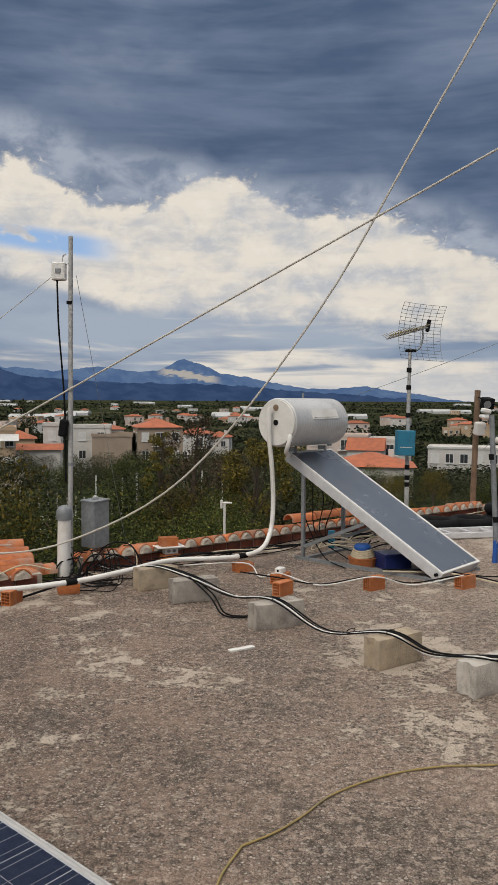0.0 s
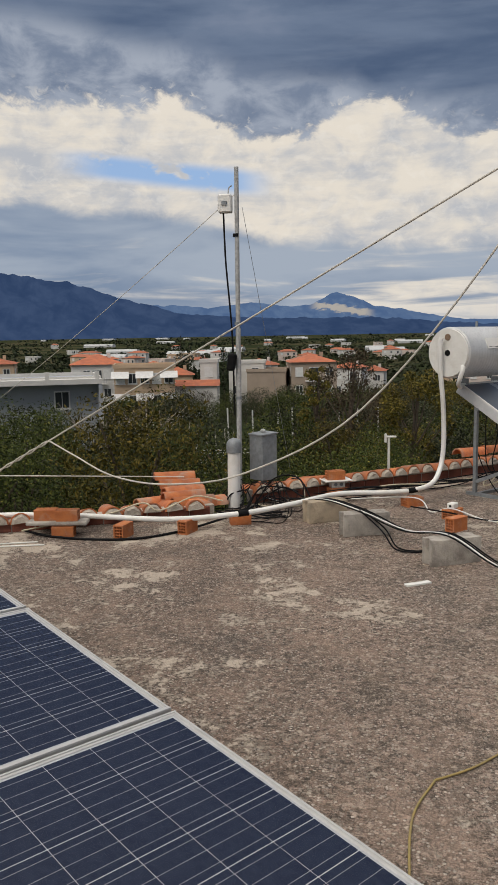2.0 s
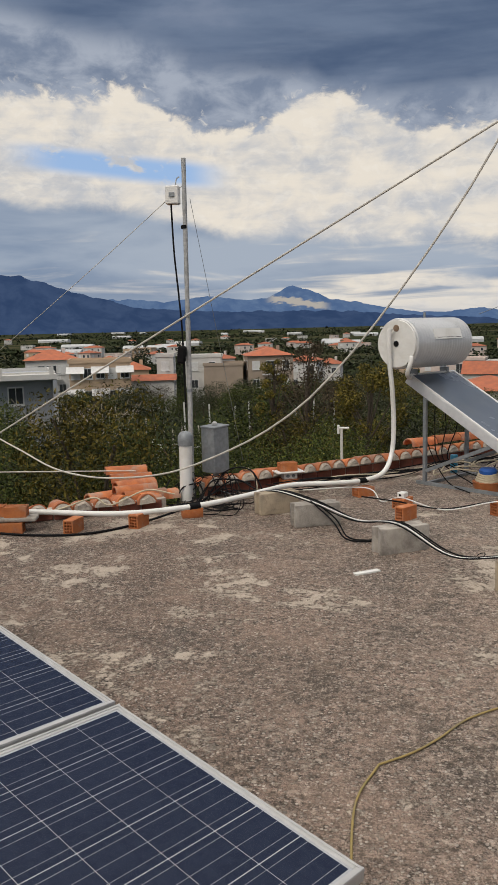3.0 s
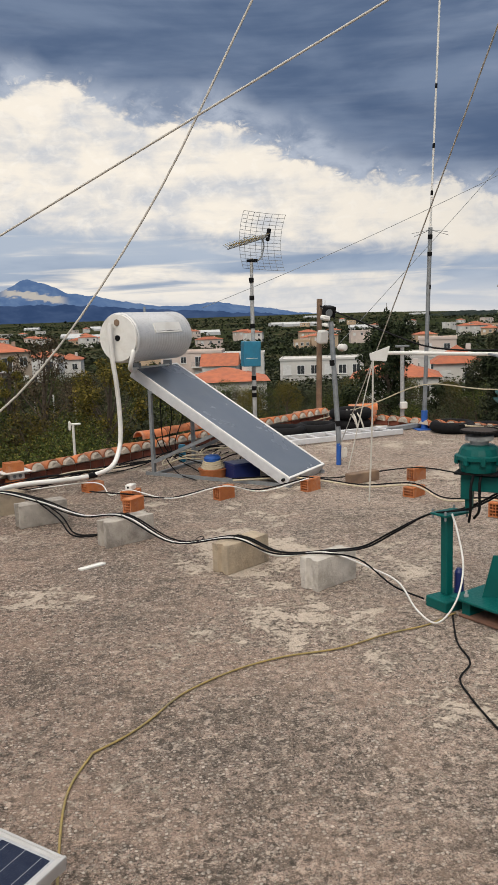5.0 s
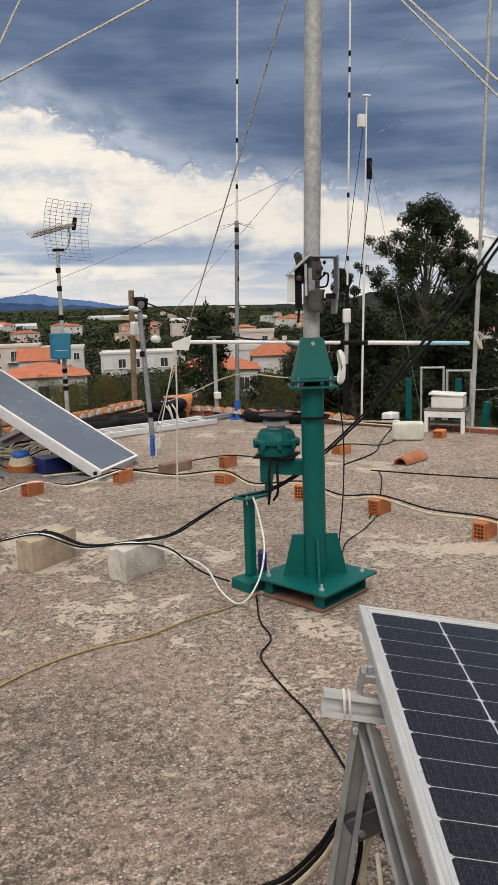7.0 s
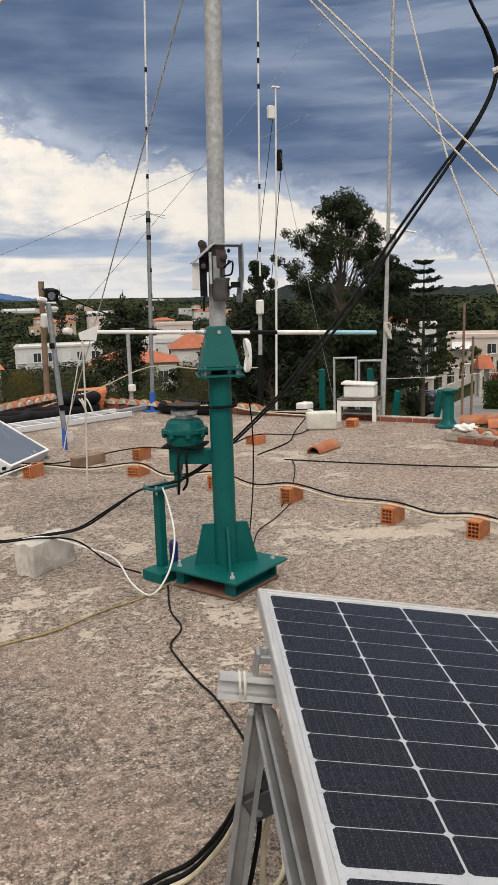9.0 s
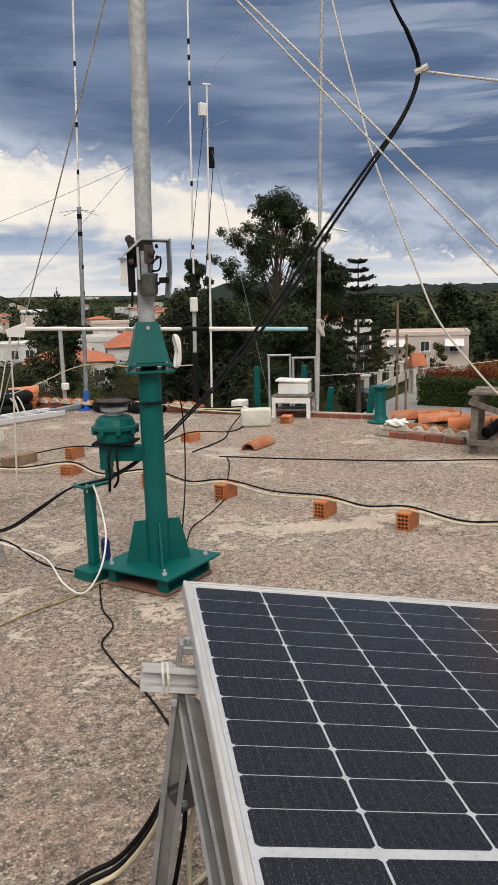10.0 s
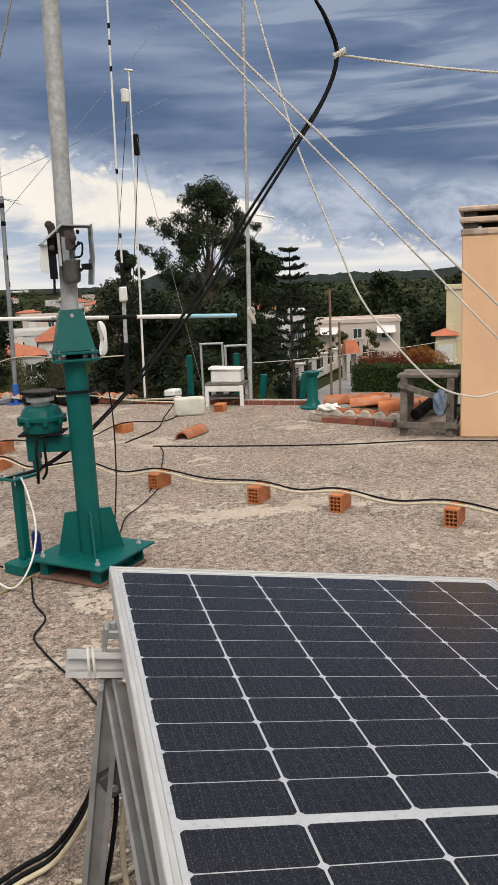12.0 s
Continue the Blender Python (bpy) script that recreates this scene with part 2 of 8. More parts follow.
WALL_RED = material("brick_wall_old", (0.27, 0.085, 0.05), (0.18, 0.06, 0.04), 7, 0.92, bump=0.6, stain=(0.10, 0.085, 0.07), stain_scale=3)
BLOCK = material("concrete_block", (0.45, 0.41, 0.355), (0.33, 0.30, 0.26), 9, 0.93, bump=0.9, spread=0.25, stain=(0.15, 0.13, 0.11), stain_scale=6, stain_amount=0.6)
BLOCK_PALE = material("concrete_block_pale", (0.62, 0.58, 0.52), (0.50, 0.465, 0.41), 7, 0.93, bump=0.9, stain=(0.22, 0.19, 0.15), stain_scale=6, stain_amount=0.5)
BLOCK_TAN = material("concrete_block_tan", (0.46, 0.37, 0.26), (0.35, 0.29, 0.21), 9, 0.93, bump=0.9, stain=(0.13, 0.11, 0.085), stain_scale=6, stain_amount=0.6)
GREEN = material("green_enamel", (0.002, 0.098, 0.088), (0.002, 0.082, 0.074), 7, 0.42, spec=0.22, bump=0.06, stain=(0.012, 0.088, 0.080), stain_scale=3, spread=0.1)
GALV = material("galvanised_steel", (0.47, 0.475, 0.465), (0.33, 0.335, 0.33), 34, 0.66, 0.2, bump=0.10, stain=(0.25, 0.245, 0.23), stain_scale=9, stain_amount=0.5)
GALV_DULL = material("dull_galvanised_steel", (0.27, 0.29, 0.30), (0.20, 0.215, 0.225), 22, 0.6, 0.3, bump=0.1, stain=(0.16, 0.15, 0.14), stain_scale=8)
BRIGHT_ALU = material("bright_aluminium", (0.72, 0.73, 0.74), (0.62, 0.63, 0.64), 9, 0.45, 0.35, bump=0.03)
# darker copy of ALU: shade on the panel stand put into the colour
STAND_ALU = material("shaded_stained_aluminium", (0.33, 0.33, 0.325), (0.25, 0.25, 0.245), 12, 0.5, 0.4, bump=0.05, stain=(0.17, 0.165, 0.155), stain_scale=5)
ALU = material("aluminium", (0.53, 0.525, 0.515), (0.45, 0.445, 0.435), 10, 0.5, 0.4, bump=0.02, stain=(0.46, 0.44, 0.40), stain_scale=6)
WHITE_STEEL = material("white_painted_steel", (0.76, 0.76, 0.73), (0.70, 0.70, 0.67), 4, 0.42, bump=0.03, stain=(0.55, 0.53, 0.48), stain_scale=3)
WHITE_PLASTIC = material("white_plastic", (0.76, 0.75, 0.71), (0.68, 0.67, 0.63), 5, 0.45, bump=0.05, stain=(0.50, 0.47, 0.40), stain_scale=4)
ROPE = material("pale_rope", (0.56, 0.53, 0.47), (0.50, 0.47, 0.415), 9, 0.9, bump=0.05, fine_scale=14)
BLACK = material("black_rubber", (0.006, 0.006, 0.007), (0.010, 0.010, 0.010), 20, 0.7, bump=0.1, spec=0.12)
PALE_BLUE = material("pale_blue_paint", (0.34, 0.56, 0.64), (0.24, 0.47, 0.57), 6, 0.5, bump=0.05)
# near-black for the shaded chimney gap and for dark steel parts
SHADE_STEEL_BLACK = material("shade_steel_black", (0.035, 0.028, 0.024), (0.06, 0.045, 0.038), 9, 0.95, bump=0.4)
CREAM_CABLE = material("cream_cable", (0.55, 0.48, 0.34), (0.45, 0.38, 0.26), 20, 0.6, bump=0.1)
YELLOW_CABLE = material("earth_cable", (0.36, 0.255, 0.085), (0.24, 0.195, 0.075), 9, 0.75, bump=0.1, stain=(0.14, 0.11, 0.085), stain_scale=5)
WOOD_OLD = material("weathered_wood", (0.17, 0.145, 0.12), (0.085, 0.07, 0.058), 18, 0.9, bump=0.8, fine_scale=60, stain=(0.30, 0.26, 0.21), stain_scale=3)
WOOD_POLE = material("pole_wood", (0.23, 0.15, 0.095), (0.15, 0.10, 0.068), 10, 0.9, bump=0.7, stain=(0.30, 0.22, 0.15), stain_scale=3)
BLUE_PAINT = material("blue_paint", (0.02, 0.11, 0.42), (0.02, 0.09, 0.34), 12, 0.55, bump=0.1)
TEAL_BOX = material("teal_box_paint", (0.02, 0.19, 0.30), (0.02, 0.16, 0.26), 9, 0.5, bump=0.08, stain=(0.03, 0.12, 0.19), stain_scale=9)
NAVY = material("navy_plastic", (0.012, 0.025, 0.13), (0.01, 0.02, 0.10), 6, 0.4, bump=0.05)
STUCCO = material("peach_stucco", (0.74, 0.47, 0.28), (0.69, 0.44, 0.265), 2.5, 0.93, bump=0.35, fine_scale=140, stain=(0.60, 0.40, 0.26), stain_scale=1.1)
SLAB = material("chimney_slab", (0.62, 0.46, 0.35), (0.46, 0.36, 0.29), 9, 0.93, bump=0.6, stain=(0.15, 0.12, 0.10), stain_scale=5, stain_amount=0.7)
def cell_material(name, low, high, grain, wires, dust):
    """Dark silicon under glass: crystal grain, fine vertical wires and specks of dust."""
    m = bpy.data.materials.new(name)
    m.use_nodes = True
    k = Nodes(m.node_tree)
    vec = k.n("ShaderNodeTexCoord").outputs["Object"]
    rnd = k.n("ShaderNodeObjectInfo").outputs["Random"]
    x_, y_, z_ = k.split(vec)
    moved = k.xyz(k.math("ADD", x_, k.math("MULTIPLY", rnd, 17.0)), k.math("ADD", y_, k.math("MULTIPLY", rnd, 5.0)), z_)
    c = k.mix(k.step(k.noise(moved, grain, 4, 0.6), 0.35, 0.65), low, high)
    c = k.mix(k.math("MULTIPLY", rnd, 0.4), c, high)
    if wires:
        w_ = k.math("ABSOLUTE", k.math("SUBTRACT", k.math("FRACT", k.math("MULTIPLY", x_, wires)), 0.5))
        dots = k.step(k.math("ABSOLUTE", k.math("SUBTRACT", k.math("FRACT", k.math("MULTIPLY", y_, 62.0)), 0.5)), 0.20, 0.05, 0.25, 1.0)
        c = k.mix(k.math("MULTIPLY", k.math("MULTIPLY", k.step(w_, 0.055, 0.02), dots), 0.28), c, (0.16, 0.165, 0.18))
    speck = k.step(k.noise(moved, 330.0, 3, 0.75), 0.53, 0.72)
    film = k.step(k.noise(moved, 2.5, 5, 0.6), 0.3, 0.7, 0.5, 1.0)
    c = k.mix(k.math("MULTIPLY", k.math("MULTIPLY", speck, film), dust), c, (0.26, 0.25, 0.235))
    b = k.n("ShaderNodeBsdfPrincipled")
    k.put(c, b.inputs["Base Color"])
    k.put(k.step(speck, 0.0, 1.0, 0.22, 0.6), b.inputs["Roughness"])
    b.inputs["Specular IOR Level"].default_value = 0.16
    k.t.links.new(b.outputs[0], k.n("ShaderNodeOutputMaterial").inputs[0])
    return m


SILICON = cell_material("silicon_cell", (0.009, 0.010, 0.014), (0.015, 0.016, 0.021), 60, 54.0, 0.30)
SILICON_BLUE = cell_material("poly_silicon_cell", (0.008, 0.0135, 0.034), (0.015, 0.022, 0.046), 30, 0, 0.14)
BUSBAR = material("busbar", (0.30, 0.31, 0.33), (0.20, 0.21, 0.23), 9, 0.4, bump=0)
CELL_LINE = material("cell_line", (0.42, 0.43, 0.445), (0.36, 0.37, 0.385), 9, 0.35, bump=0)
ABSORBER = material("absorber_glass", (0.125, 0.145, 0.175), (0.112, 0.132, 0.162), 1.5, 0.2, bump=0, fine_scale=2.5, stain=(0.15, 0.17, 0.195), stain_scale=2, spec=0.55)


# ---- shapes ----
def finish(name, bm, mat, parent=None, label="", smooth=None):
    me = bpy.data.meshes.new(name)
    bmesh.ops.recalc_face_normals(bm, faces=bm.faces)
    bm.to_mesh(me)
    bm.free()
    for mm in mat if isinstance(mat, (list, tuple)) else (mat,):
        me.materials.append(mm)
    if smooth is not None:
        me.shade_smooth()
        me.set_sharp_from_angle(angle=radians(smooth))
    ob = new(name, me)
    if parent:
        ob.parent = parent
    if label:
        tagged(ob, label)
    return ob


def part(name, bm, mat, parent, label="", smooth=None):
    return finish(name, bm, mat, parent, label, smooth)


def thing(name, label, category, group="", at=None):
    ob = new(name)
    ob.empty_display_size = 0.1
    if at is not None:
        ob.matrix_basis = at
    return tagged(ob, label, category, group)


def box(bm, size, at=(0, 0, 0), turn=(0, 0, 0), bevel=0.0, seg=1):
    r = bmesh.ops.create_cube(bm, size=1.0, matrix=pose(*at, *turn) @ Matrix.Diagonal((*size, 1)))
    if bevel:
        es = list({e for v in r["verts"] for e in v.link_edges})
        bmesh.ops.bevel(bm, geom=es, offset=bevel, segments=seg, profile=0.5, affect="EDGES")
    return bm


def cyl(bm, r1, r2, a, b, seg=16, cap=True):
    a, b = Vector(a), Vector(b)
    q = (b - a).to_track_quat("Z", "Y").to_matrix().to_4x4()
    bmesh.ops.create_cone(bm, cap_ends=cap, segments=seg, radius1=r1, radius2=r2, depth=(b - a).length,
                          matrix=Matrix.Translation((a + b) / 2) @ q)
    return bm


def lathe(bm, profile, at=(0, 0, 0), turn=(0, 0, 0), seg=20):
    """Turn (radius, height) pairs round z."""
    m = pose(*at, *turn)
    rings = [[bm.verts.new(m @ Vector((r * math.cos(2 * math.pi * i / seg), r * math.sin(2 * math.pi * i / seg), h))) for i in range(seg)]
             for r, h in profile]
    for a, b in zip(rings, rings[1:]):
        for i in range(seg):
            bm.faces.new((a[i], a[(i + 1) % seg], b[(i + 1) % seg], b[i]))
    bm.faces.new(rings[0][::-1])
    bm.faces.new(rings[-1])
    return bm


def smooth_path(points, steps=6):
    """Catmull-Rom through the points."""
    p = [Vector(v) for v in points]
    p = [p[0] * 2 - p[1]] + p + [p[-1] * 2 - p[-2]]
    out = []
    for i in range(1, len(p) - 2):
        a, b, c, d = p[i - 1:i + 3]
        for s in range(steps):
            t = s / steps
            out.append(0.5 * (2 * b + (c - a) * t + (2 * a - 5 * b + 4 * c - d) * t * t + (3 * b - a - 3 * c + d) * t ** 3))
    out.append(p[-2])
    return out


def sweep(bm, path, r, seg=7):
    """A round cable along a path; r a number or a list."""
    n = len(path)
    rs = r if isinstance(r, (list, tuple)) else [r] * n
    up, rings = Vector((0.13, 0.31, 0.94)), []
    for i, c in enumerate(path):
        d = (path[min(i + 1, n - 1)] - path[max(i - 1, 0)]).normalized()
        u = up - d * up.dot(d)
        if u.length < 1e-4:
            u = Vector((1, 0, 0)) - d * d.x
        u.normalize()
        v = d.cross(u)
        up = u
        rings.append([bm.verts.new(c + (u * math.cos(2 * math.pi * k / seg) + v * math.sin(2 * math.pi * k / seg)) * rs[i]) for k in range(seg)])
    for a, b in zip(rings, rings[1:]):
        for k in range(seg):
            bm.faces.new((a[k], a[(k + 1) % seg], b[(k + 1) % seg], b[k]))
    bm.faces.new(rings[0][::-1])
    bm.faces.new(rings[-1])
    return bm


def cable(name, points, r, mat, label, category="cable", steps=7, group="", seg=7):
    return tagged(finish(name, sweep(bmesh.new(), smooth_path(points, steps), r, seg), mat, smooth=60), label, category, group)


def sag(a, b, drop, n=10):
    a, b = Vector(a), Vector(b)
    return [a.lerp(b, i / n) - Vector((0, 0, drop * 4 * (i / n) * (1 - i / n))) for i in range(n + 1)]


def prism(bm, outline, z0, z1):
    lo = [bm.verts.new((x, y, z0)) for x, y in outline]
    hi = [bm.verts.new((x, y, z1)) for x, y in outline]
    n = len(lo)
    bm.faces.new(lo[::-1])
    bm.faces.new(hi)
    for i in range(n):
        bm.faces.new((lo[i], lo[(i + 1) % n], hi[(i + 1) % n], hi[i]))
    return bm

# ---- ground, far country ----
def ground_height(x, y):
    """The plain lies lower beyond the groves."""
    d = math.hypot(x, y)
    t = min(max((d - 45) / 150, 0), 1)
    far = min(max((d - 800) / 3200, 0), 1)
    return -7.0 - 6.5 * t * t * (3 - 2 * t) + 23 * far * min(max((32 - math.degrees(math.atan2(x, y))) / 14, 0), 1)


def build_ground():
    bm = bmesh.new()
    radii = [0, 6, 12, 18, 25, 35, 45, 60, 80, 100, 130, 170, 220, 300, 420, 600, 900, 1400, 2100, 3200, 4700]
    rings = []
    for r in radii[1:]:
        rings.append([bm.verts.new((r * math.sin(a), r * math.cos(a), ground_height(r * math.sin(a), r * math.cos(a))))
                      for a in (2 * math.pi * i / 96 for i in range(96))])
    c = bm.verts.new((0, 0, -7))
    for i in range(96):
        bm.faces.new((c, rings[0][i], rings[0][(i + 1) % 96]))
    for a, b in zip(rings, rings[1:]):
        for i in range(96):
            bm.faces.new((a[i], b[i], b[(i + 1) % 96], a[(i + 1) % 96]))
    m = bpy.data.materials.new("fields")
    m.use_nodes = True
    k = Nodes(m.node_tree)
    vec = k.n("ShaderNodeTexCoord").outputs["Object"]
    vor = k.n("ShaderNodeTexVoronoi")
    k.put(vec, vor.inputs["Vector"])
    vor.inputs["Scale"].default_value = 0.012
    tint = k.n("ShaderNodeSeparateColor")
    k.t.links.new(vor.outputs["Color"], tint.inputs[0])
    plot = k.mix(k.step(tint.outputs[0], 0.45, 0.9), (0.026, 0.033, 0.016), (0.082, 0.070, 0.042))
    clump = k.step(k.noise(vec, 0.16, 6, 0.7), 0.42, 0.6)
    c = k.mix(k.math("MULTIPLY", clump, 0.8), plot, (0.022, 0.034, 0.016))
    c = k.mix(k.math("MULTIPLY", k.step(k.noise(vec, 1.6, 5, 0.7), 0.4, 0.7), 0.4), c, (0.07, 0.062, 0.034))
    b = k.n("ShaderNodeBsdfPrincipled")
    k.put(c, b.inputs["Base Color"])
    b.inputs["Roughness"].default_value = 1.0
    b.inputs["Specular IOR Level"].default_value = 0.0
    k.t.links.new(b.outputs[0], k.n("ShaderNodeOutputMaterial").inputs[0])
    return tagged(finish("ground", bm, m), "plain of dark green groves and dry fields", "ground", kind="structure")


build_ground()


def backdrop_material(name, low, high, scale, sunlit=None):
    """Distant hills as a plain glowing backdrop; the air's haze is put into their blues."""
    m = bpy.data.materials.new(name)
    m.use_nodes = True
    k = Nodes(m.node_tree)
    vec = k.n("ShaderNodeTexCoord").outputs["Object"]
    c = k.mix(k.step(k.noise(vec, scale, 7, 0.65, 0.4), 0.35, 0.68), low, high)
    if sunlit:
        # sunlight painted as a pale ragged patch low on one flank of the peak
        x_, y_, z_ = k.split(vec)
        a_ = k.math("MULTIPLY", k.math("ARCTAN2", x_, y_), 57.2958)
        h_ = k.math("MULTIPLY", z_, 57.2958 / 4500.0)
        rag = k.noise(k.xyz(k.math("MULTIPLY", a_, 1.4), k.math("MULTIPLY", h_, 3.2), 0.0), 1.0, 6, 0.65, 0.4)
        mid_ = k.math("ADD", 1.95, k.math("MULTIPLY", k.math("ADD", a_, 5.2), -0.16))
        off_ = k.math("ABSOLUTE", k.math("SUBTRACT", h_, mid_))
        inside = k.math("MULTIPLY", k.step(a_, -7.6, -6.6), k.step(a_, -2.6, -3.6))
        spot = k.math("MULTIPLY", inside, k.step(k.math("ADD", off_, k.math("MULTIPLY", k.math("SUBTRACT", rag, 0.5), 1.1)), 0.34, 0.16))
        c = k.mix(k.math("MULTIPLY", spot, 0.85), c, sunlit)
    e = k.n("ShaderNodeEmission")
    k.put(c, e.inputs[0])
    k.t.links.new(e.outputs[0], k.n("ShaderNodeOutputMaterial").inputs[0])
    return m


def ridge(name, radius, az0, az1, height, mat, label, depth=350.0, base=-30.0):
    """A mountain chain along a circle round the place; height(az) in metres above the eye."""
    bm = bmesh.new()
    n = int((az1 - az0) * 9)
    rows = []
    for i in range(n + 1):
        az_d = az0 + (az1 - az0) * i / n
        h = height(az_d)
        row = []
        for j in range(7):
            f = j / 6
            r = radius - depth * (1 - f)
            z = base + (h - base) * (f ** 1.3) + 0.10 * max(h, 0) * math.sin(f * math.pi) * noise.noise((az_d * 0.5, f * 4, radius * 0.01))
            row.append(bm.verts.new((r * math.sin(radians(az_d)), r * math.cos(radians(az_d)), z)))
        rows.append(row)
    for a, b in zip(rows, rows[1:]):
        for j in range(6):
            bm.faces.new((a[j], a[j + 1], b[j + 1], b[j]))
    return tagged(finish(name, bm, mat, smooth=70), label, "mountain", kind="structure")


def bump(a, c, wd, h):
    return h * math.exp(-((a - c) / wd) ** 2)


def rough(a, s, k):
    return k * (noise.noise((a * s, 3.1, 0.0)) + 0.5 * noise.noise((a * s * 2.3, 7.7, 0.0)))


def ease(a, knots):
    """A smooth line through (azimuth, degrees up) pairs."""
    for (a0, h0), (a1, h1) in zip(knots, knots[1:]):
        if a <= a1:
            t = max(0.0, (a - a0) / (a1 - a0))
            return h0 + (h1 - h0) * (0.65 * t + 0.35 * t * t * (3 - 2 * t))
    return knots[-1][1]


def chain_far(a):
    e = ease(a, ((-75, 1.8), (-40, 2.2), (-17, 2.35), (-14.5, 2.15), (-11.5, 2.5), (-8.6, 2.15), (-7.4, 2.25), (-5.5, 3.1), (-4.6, 2.85), (-2.6, 2.05), (-1.0, 1.85), (0.5, 1.5), (3.2, 1.05), (5.2, 0.95), (7.2, 1.2), (10.5, 0.75), (14, 0.2), (20, -0.3), (35, -0.6)))
    return 4600 * math.tan(radians(e)) + rough(a, 1.6, 6) + rough(a, 6.0, 2.5)


def chain_near(a):
    e = ease(a, ((-75, 3.2), (-36, 4.9), (-29, 4.65), (-24.5, 4.0), (-20, 2.7), (-16.5, 1.75), (-10, 1.35), (-3, 1.30), (4, 0.75), (10, 0.35), (16, -0.2), (35, -0.6)))
    return 4200 * math.tan(radians(e)) + rough(a, 1.2, 9) + rough(a, 6.0, 3)


def chain_hills(a):
    return -12 + bump(a, 33, 4.0, 38) + bump(a, 25, 3, 12) + bump(a, 43, 6, 16) + bump(a, 56, 9, 20) + bump(a, 72, 12, 24) + rough(a, 1.2, 4) + rough(a, 9.0, 2.2)


# both blues hold the haze; FAR_BLUE also carries the sunlit patch
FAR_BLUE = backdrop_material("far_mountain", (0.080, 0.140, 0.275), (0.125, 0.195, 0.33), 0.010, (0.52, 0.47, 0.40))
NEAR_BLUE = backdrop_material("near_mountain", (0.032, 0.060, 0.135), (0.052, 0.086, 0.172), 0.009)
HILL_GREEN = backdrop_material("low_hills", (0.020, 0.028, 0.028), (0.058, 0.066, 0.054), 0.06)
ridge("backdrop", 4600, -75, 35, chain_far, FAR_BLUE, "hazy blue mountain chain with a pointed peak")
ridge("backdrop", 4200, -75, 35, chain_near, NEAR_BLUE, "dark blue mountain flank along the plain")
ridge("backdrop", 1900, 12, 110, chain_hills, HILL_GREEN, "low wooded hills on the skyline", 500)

# ---- the flat roof ----
CORNER, LEFT_END, BACK_LEFT = (4.35, 11.25), (-0.75, 6.95), (-7.5, 2.2)
RIGHT_END, BACK_RIGHT = (7.75, 6.2), (9.2, 0.5)
OUTLINE = [BACK_LEFT, (-3.6, 4.95), (-1.05, 6.45), LEFT_END, CORNER, RIGHT_END, (8.3, 4.4), BACK_RIGHT, (6.5, -7.0), (-5.5, -6.0)]


def build_roof():
    bm = bmesh.new()
    prism(bm, OUTLINE, -0.3, 0.0)
    tagged(finish("floor", bm, ROOF), "worn grey-brown exposed-aggregate screed of a flat roof", "flat roof", kind="structure")
    bm = bmesh.new()
    prism(bm, [(x * 0.985, y * 0.985) for x, y in OUTLINE], -8.5, -0.302)
    tagged(finish("wall_house", bm, STUCCO), "peach rendered walls of the house below the roof", "wall", kind="structure")


build_roof()


def solar_panel(name, label, cols, rows, cell, row_h, at, gap_row, mat, line=0.0048, row_line=0.0030, frame_w=0.022, depth=0.035):
    """A framed module, its top left corner at the pose's origin, x across, -y down its length."""
    root = thing(name, label, "solar panel", "solar panels", at)
    wd = cols * cell + 0.024
    ln = rows * row_h + 0.024 + (0.02 if gap_row else 0)
    bm = bmesh.new()
    box(bm, (wd + 0.01, ln + 0.01, 0.005), (wd / 2, -ln / 2, -0.0031))
    part("back_sheet", bm, CELL_LINE, root, "pale sheet that shows between the cells")
    for nm, sz, c in (("frame_rail", (frame_w, ln + 2 * frame_w, depth), (-frame_w / 2 + 0.004, -ln / 2, -depth / 2 + 0.003)),
                      ("frame_rail", (frame_w, ln + 2 * frame_w, depth), (wd + frame_w / 2 - 0.004, -ln / 2, -depth / 2 + 0.003)),
                      ("frame_rail", (wd - 0.008, frame_w, depth), (wd / 2, frame_w / 2 - 0.004, -depth / 2 + 0.003)),
                      ("frame_rail", (wd - 0.008, frame_w, depth), (wd / 2, -ln - frame_w / 2 + 0.004, -depth / 2 + 0.003))):
        bm = bmesh.new()
        box(bm, sz, c, bevel=0.002)
        rail = part(nm, bm, ALU, root)
        # a raised lip along the outer edge of the frame
        along = sz[1] > sz[0]
        out = 1 if (c[0] if along else c[1]) > (wd / 2 if along else -ln / 2) else -1
        bm = bmesh.new()
        box(bm, (frame_w * 0.42, sz[1] - 0.004, 0.004) if along else (sz[0] + 2 * frame_w - 0.004, frame_w * 0.42, 0.004),
            (c[0] + out * frame_w * 0.27, c[1], 0.0045) if along else (c[0], c[1] + out * frame_w * 0.27, 0.0043), bevel=0.001)
        part("frame_lip", bm, ALU, rail)
    shape = None
    for r in range(rows):
        for c in range(cols):
            y = -0.012 - r * row_h - (0.02 if gap_row and r >= gap_row else 0)
            if shape is None:
                bm = bmesh.new()
                hw, hh, ch = (cell - line) / 2, (row_h - row_line) / 2, 0.0065 if gap_row else 0.0015
                pts = [(-hw + ch, -hh), (hw - ch, -hh), (hw, -hh + ch), (hw, hh - ch), (hw - ch, hh), (-hw + ch, hh), (-hw, hh - ch), (-hw, -hh + ch)]
                prism(bm, pts, -0.002, 0.0)
                ob = part("cell", bm, mat, root)
                shape = ob.data
            else:
                ob = new("cell", shape)
                ob.parent = root
            ob.location = (0.012 + (c + 0.5) * cell, y - row_h / 2, 0.0)
    return root


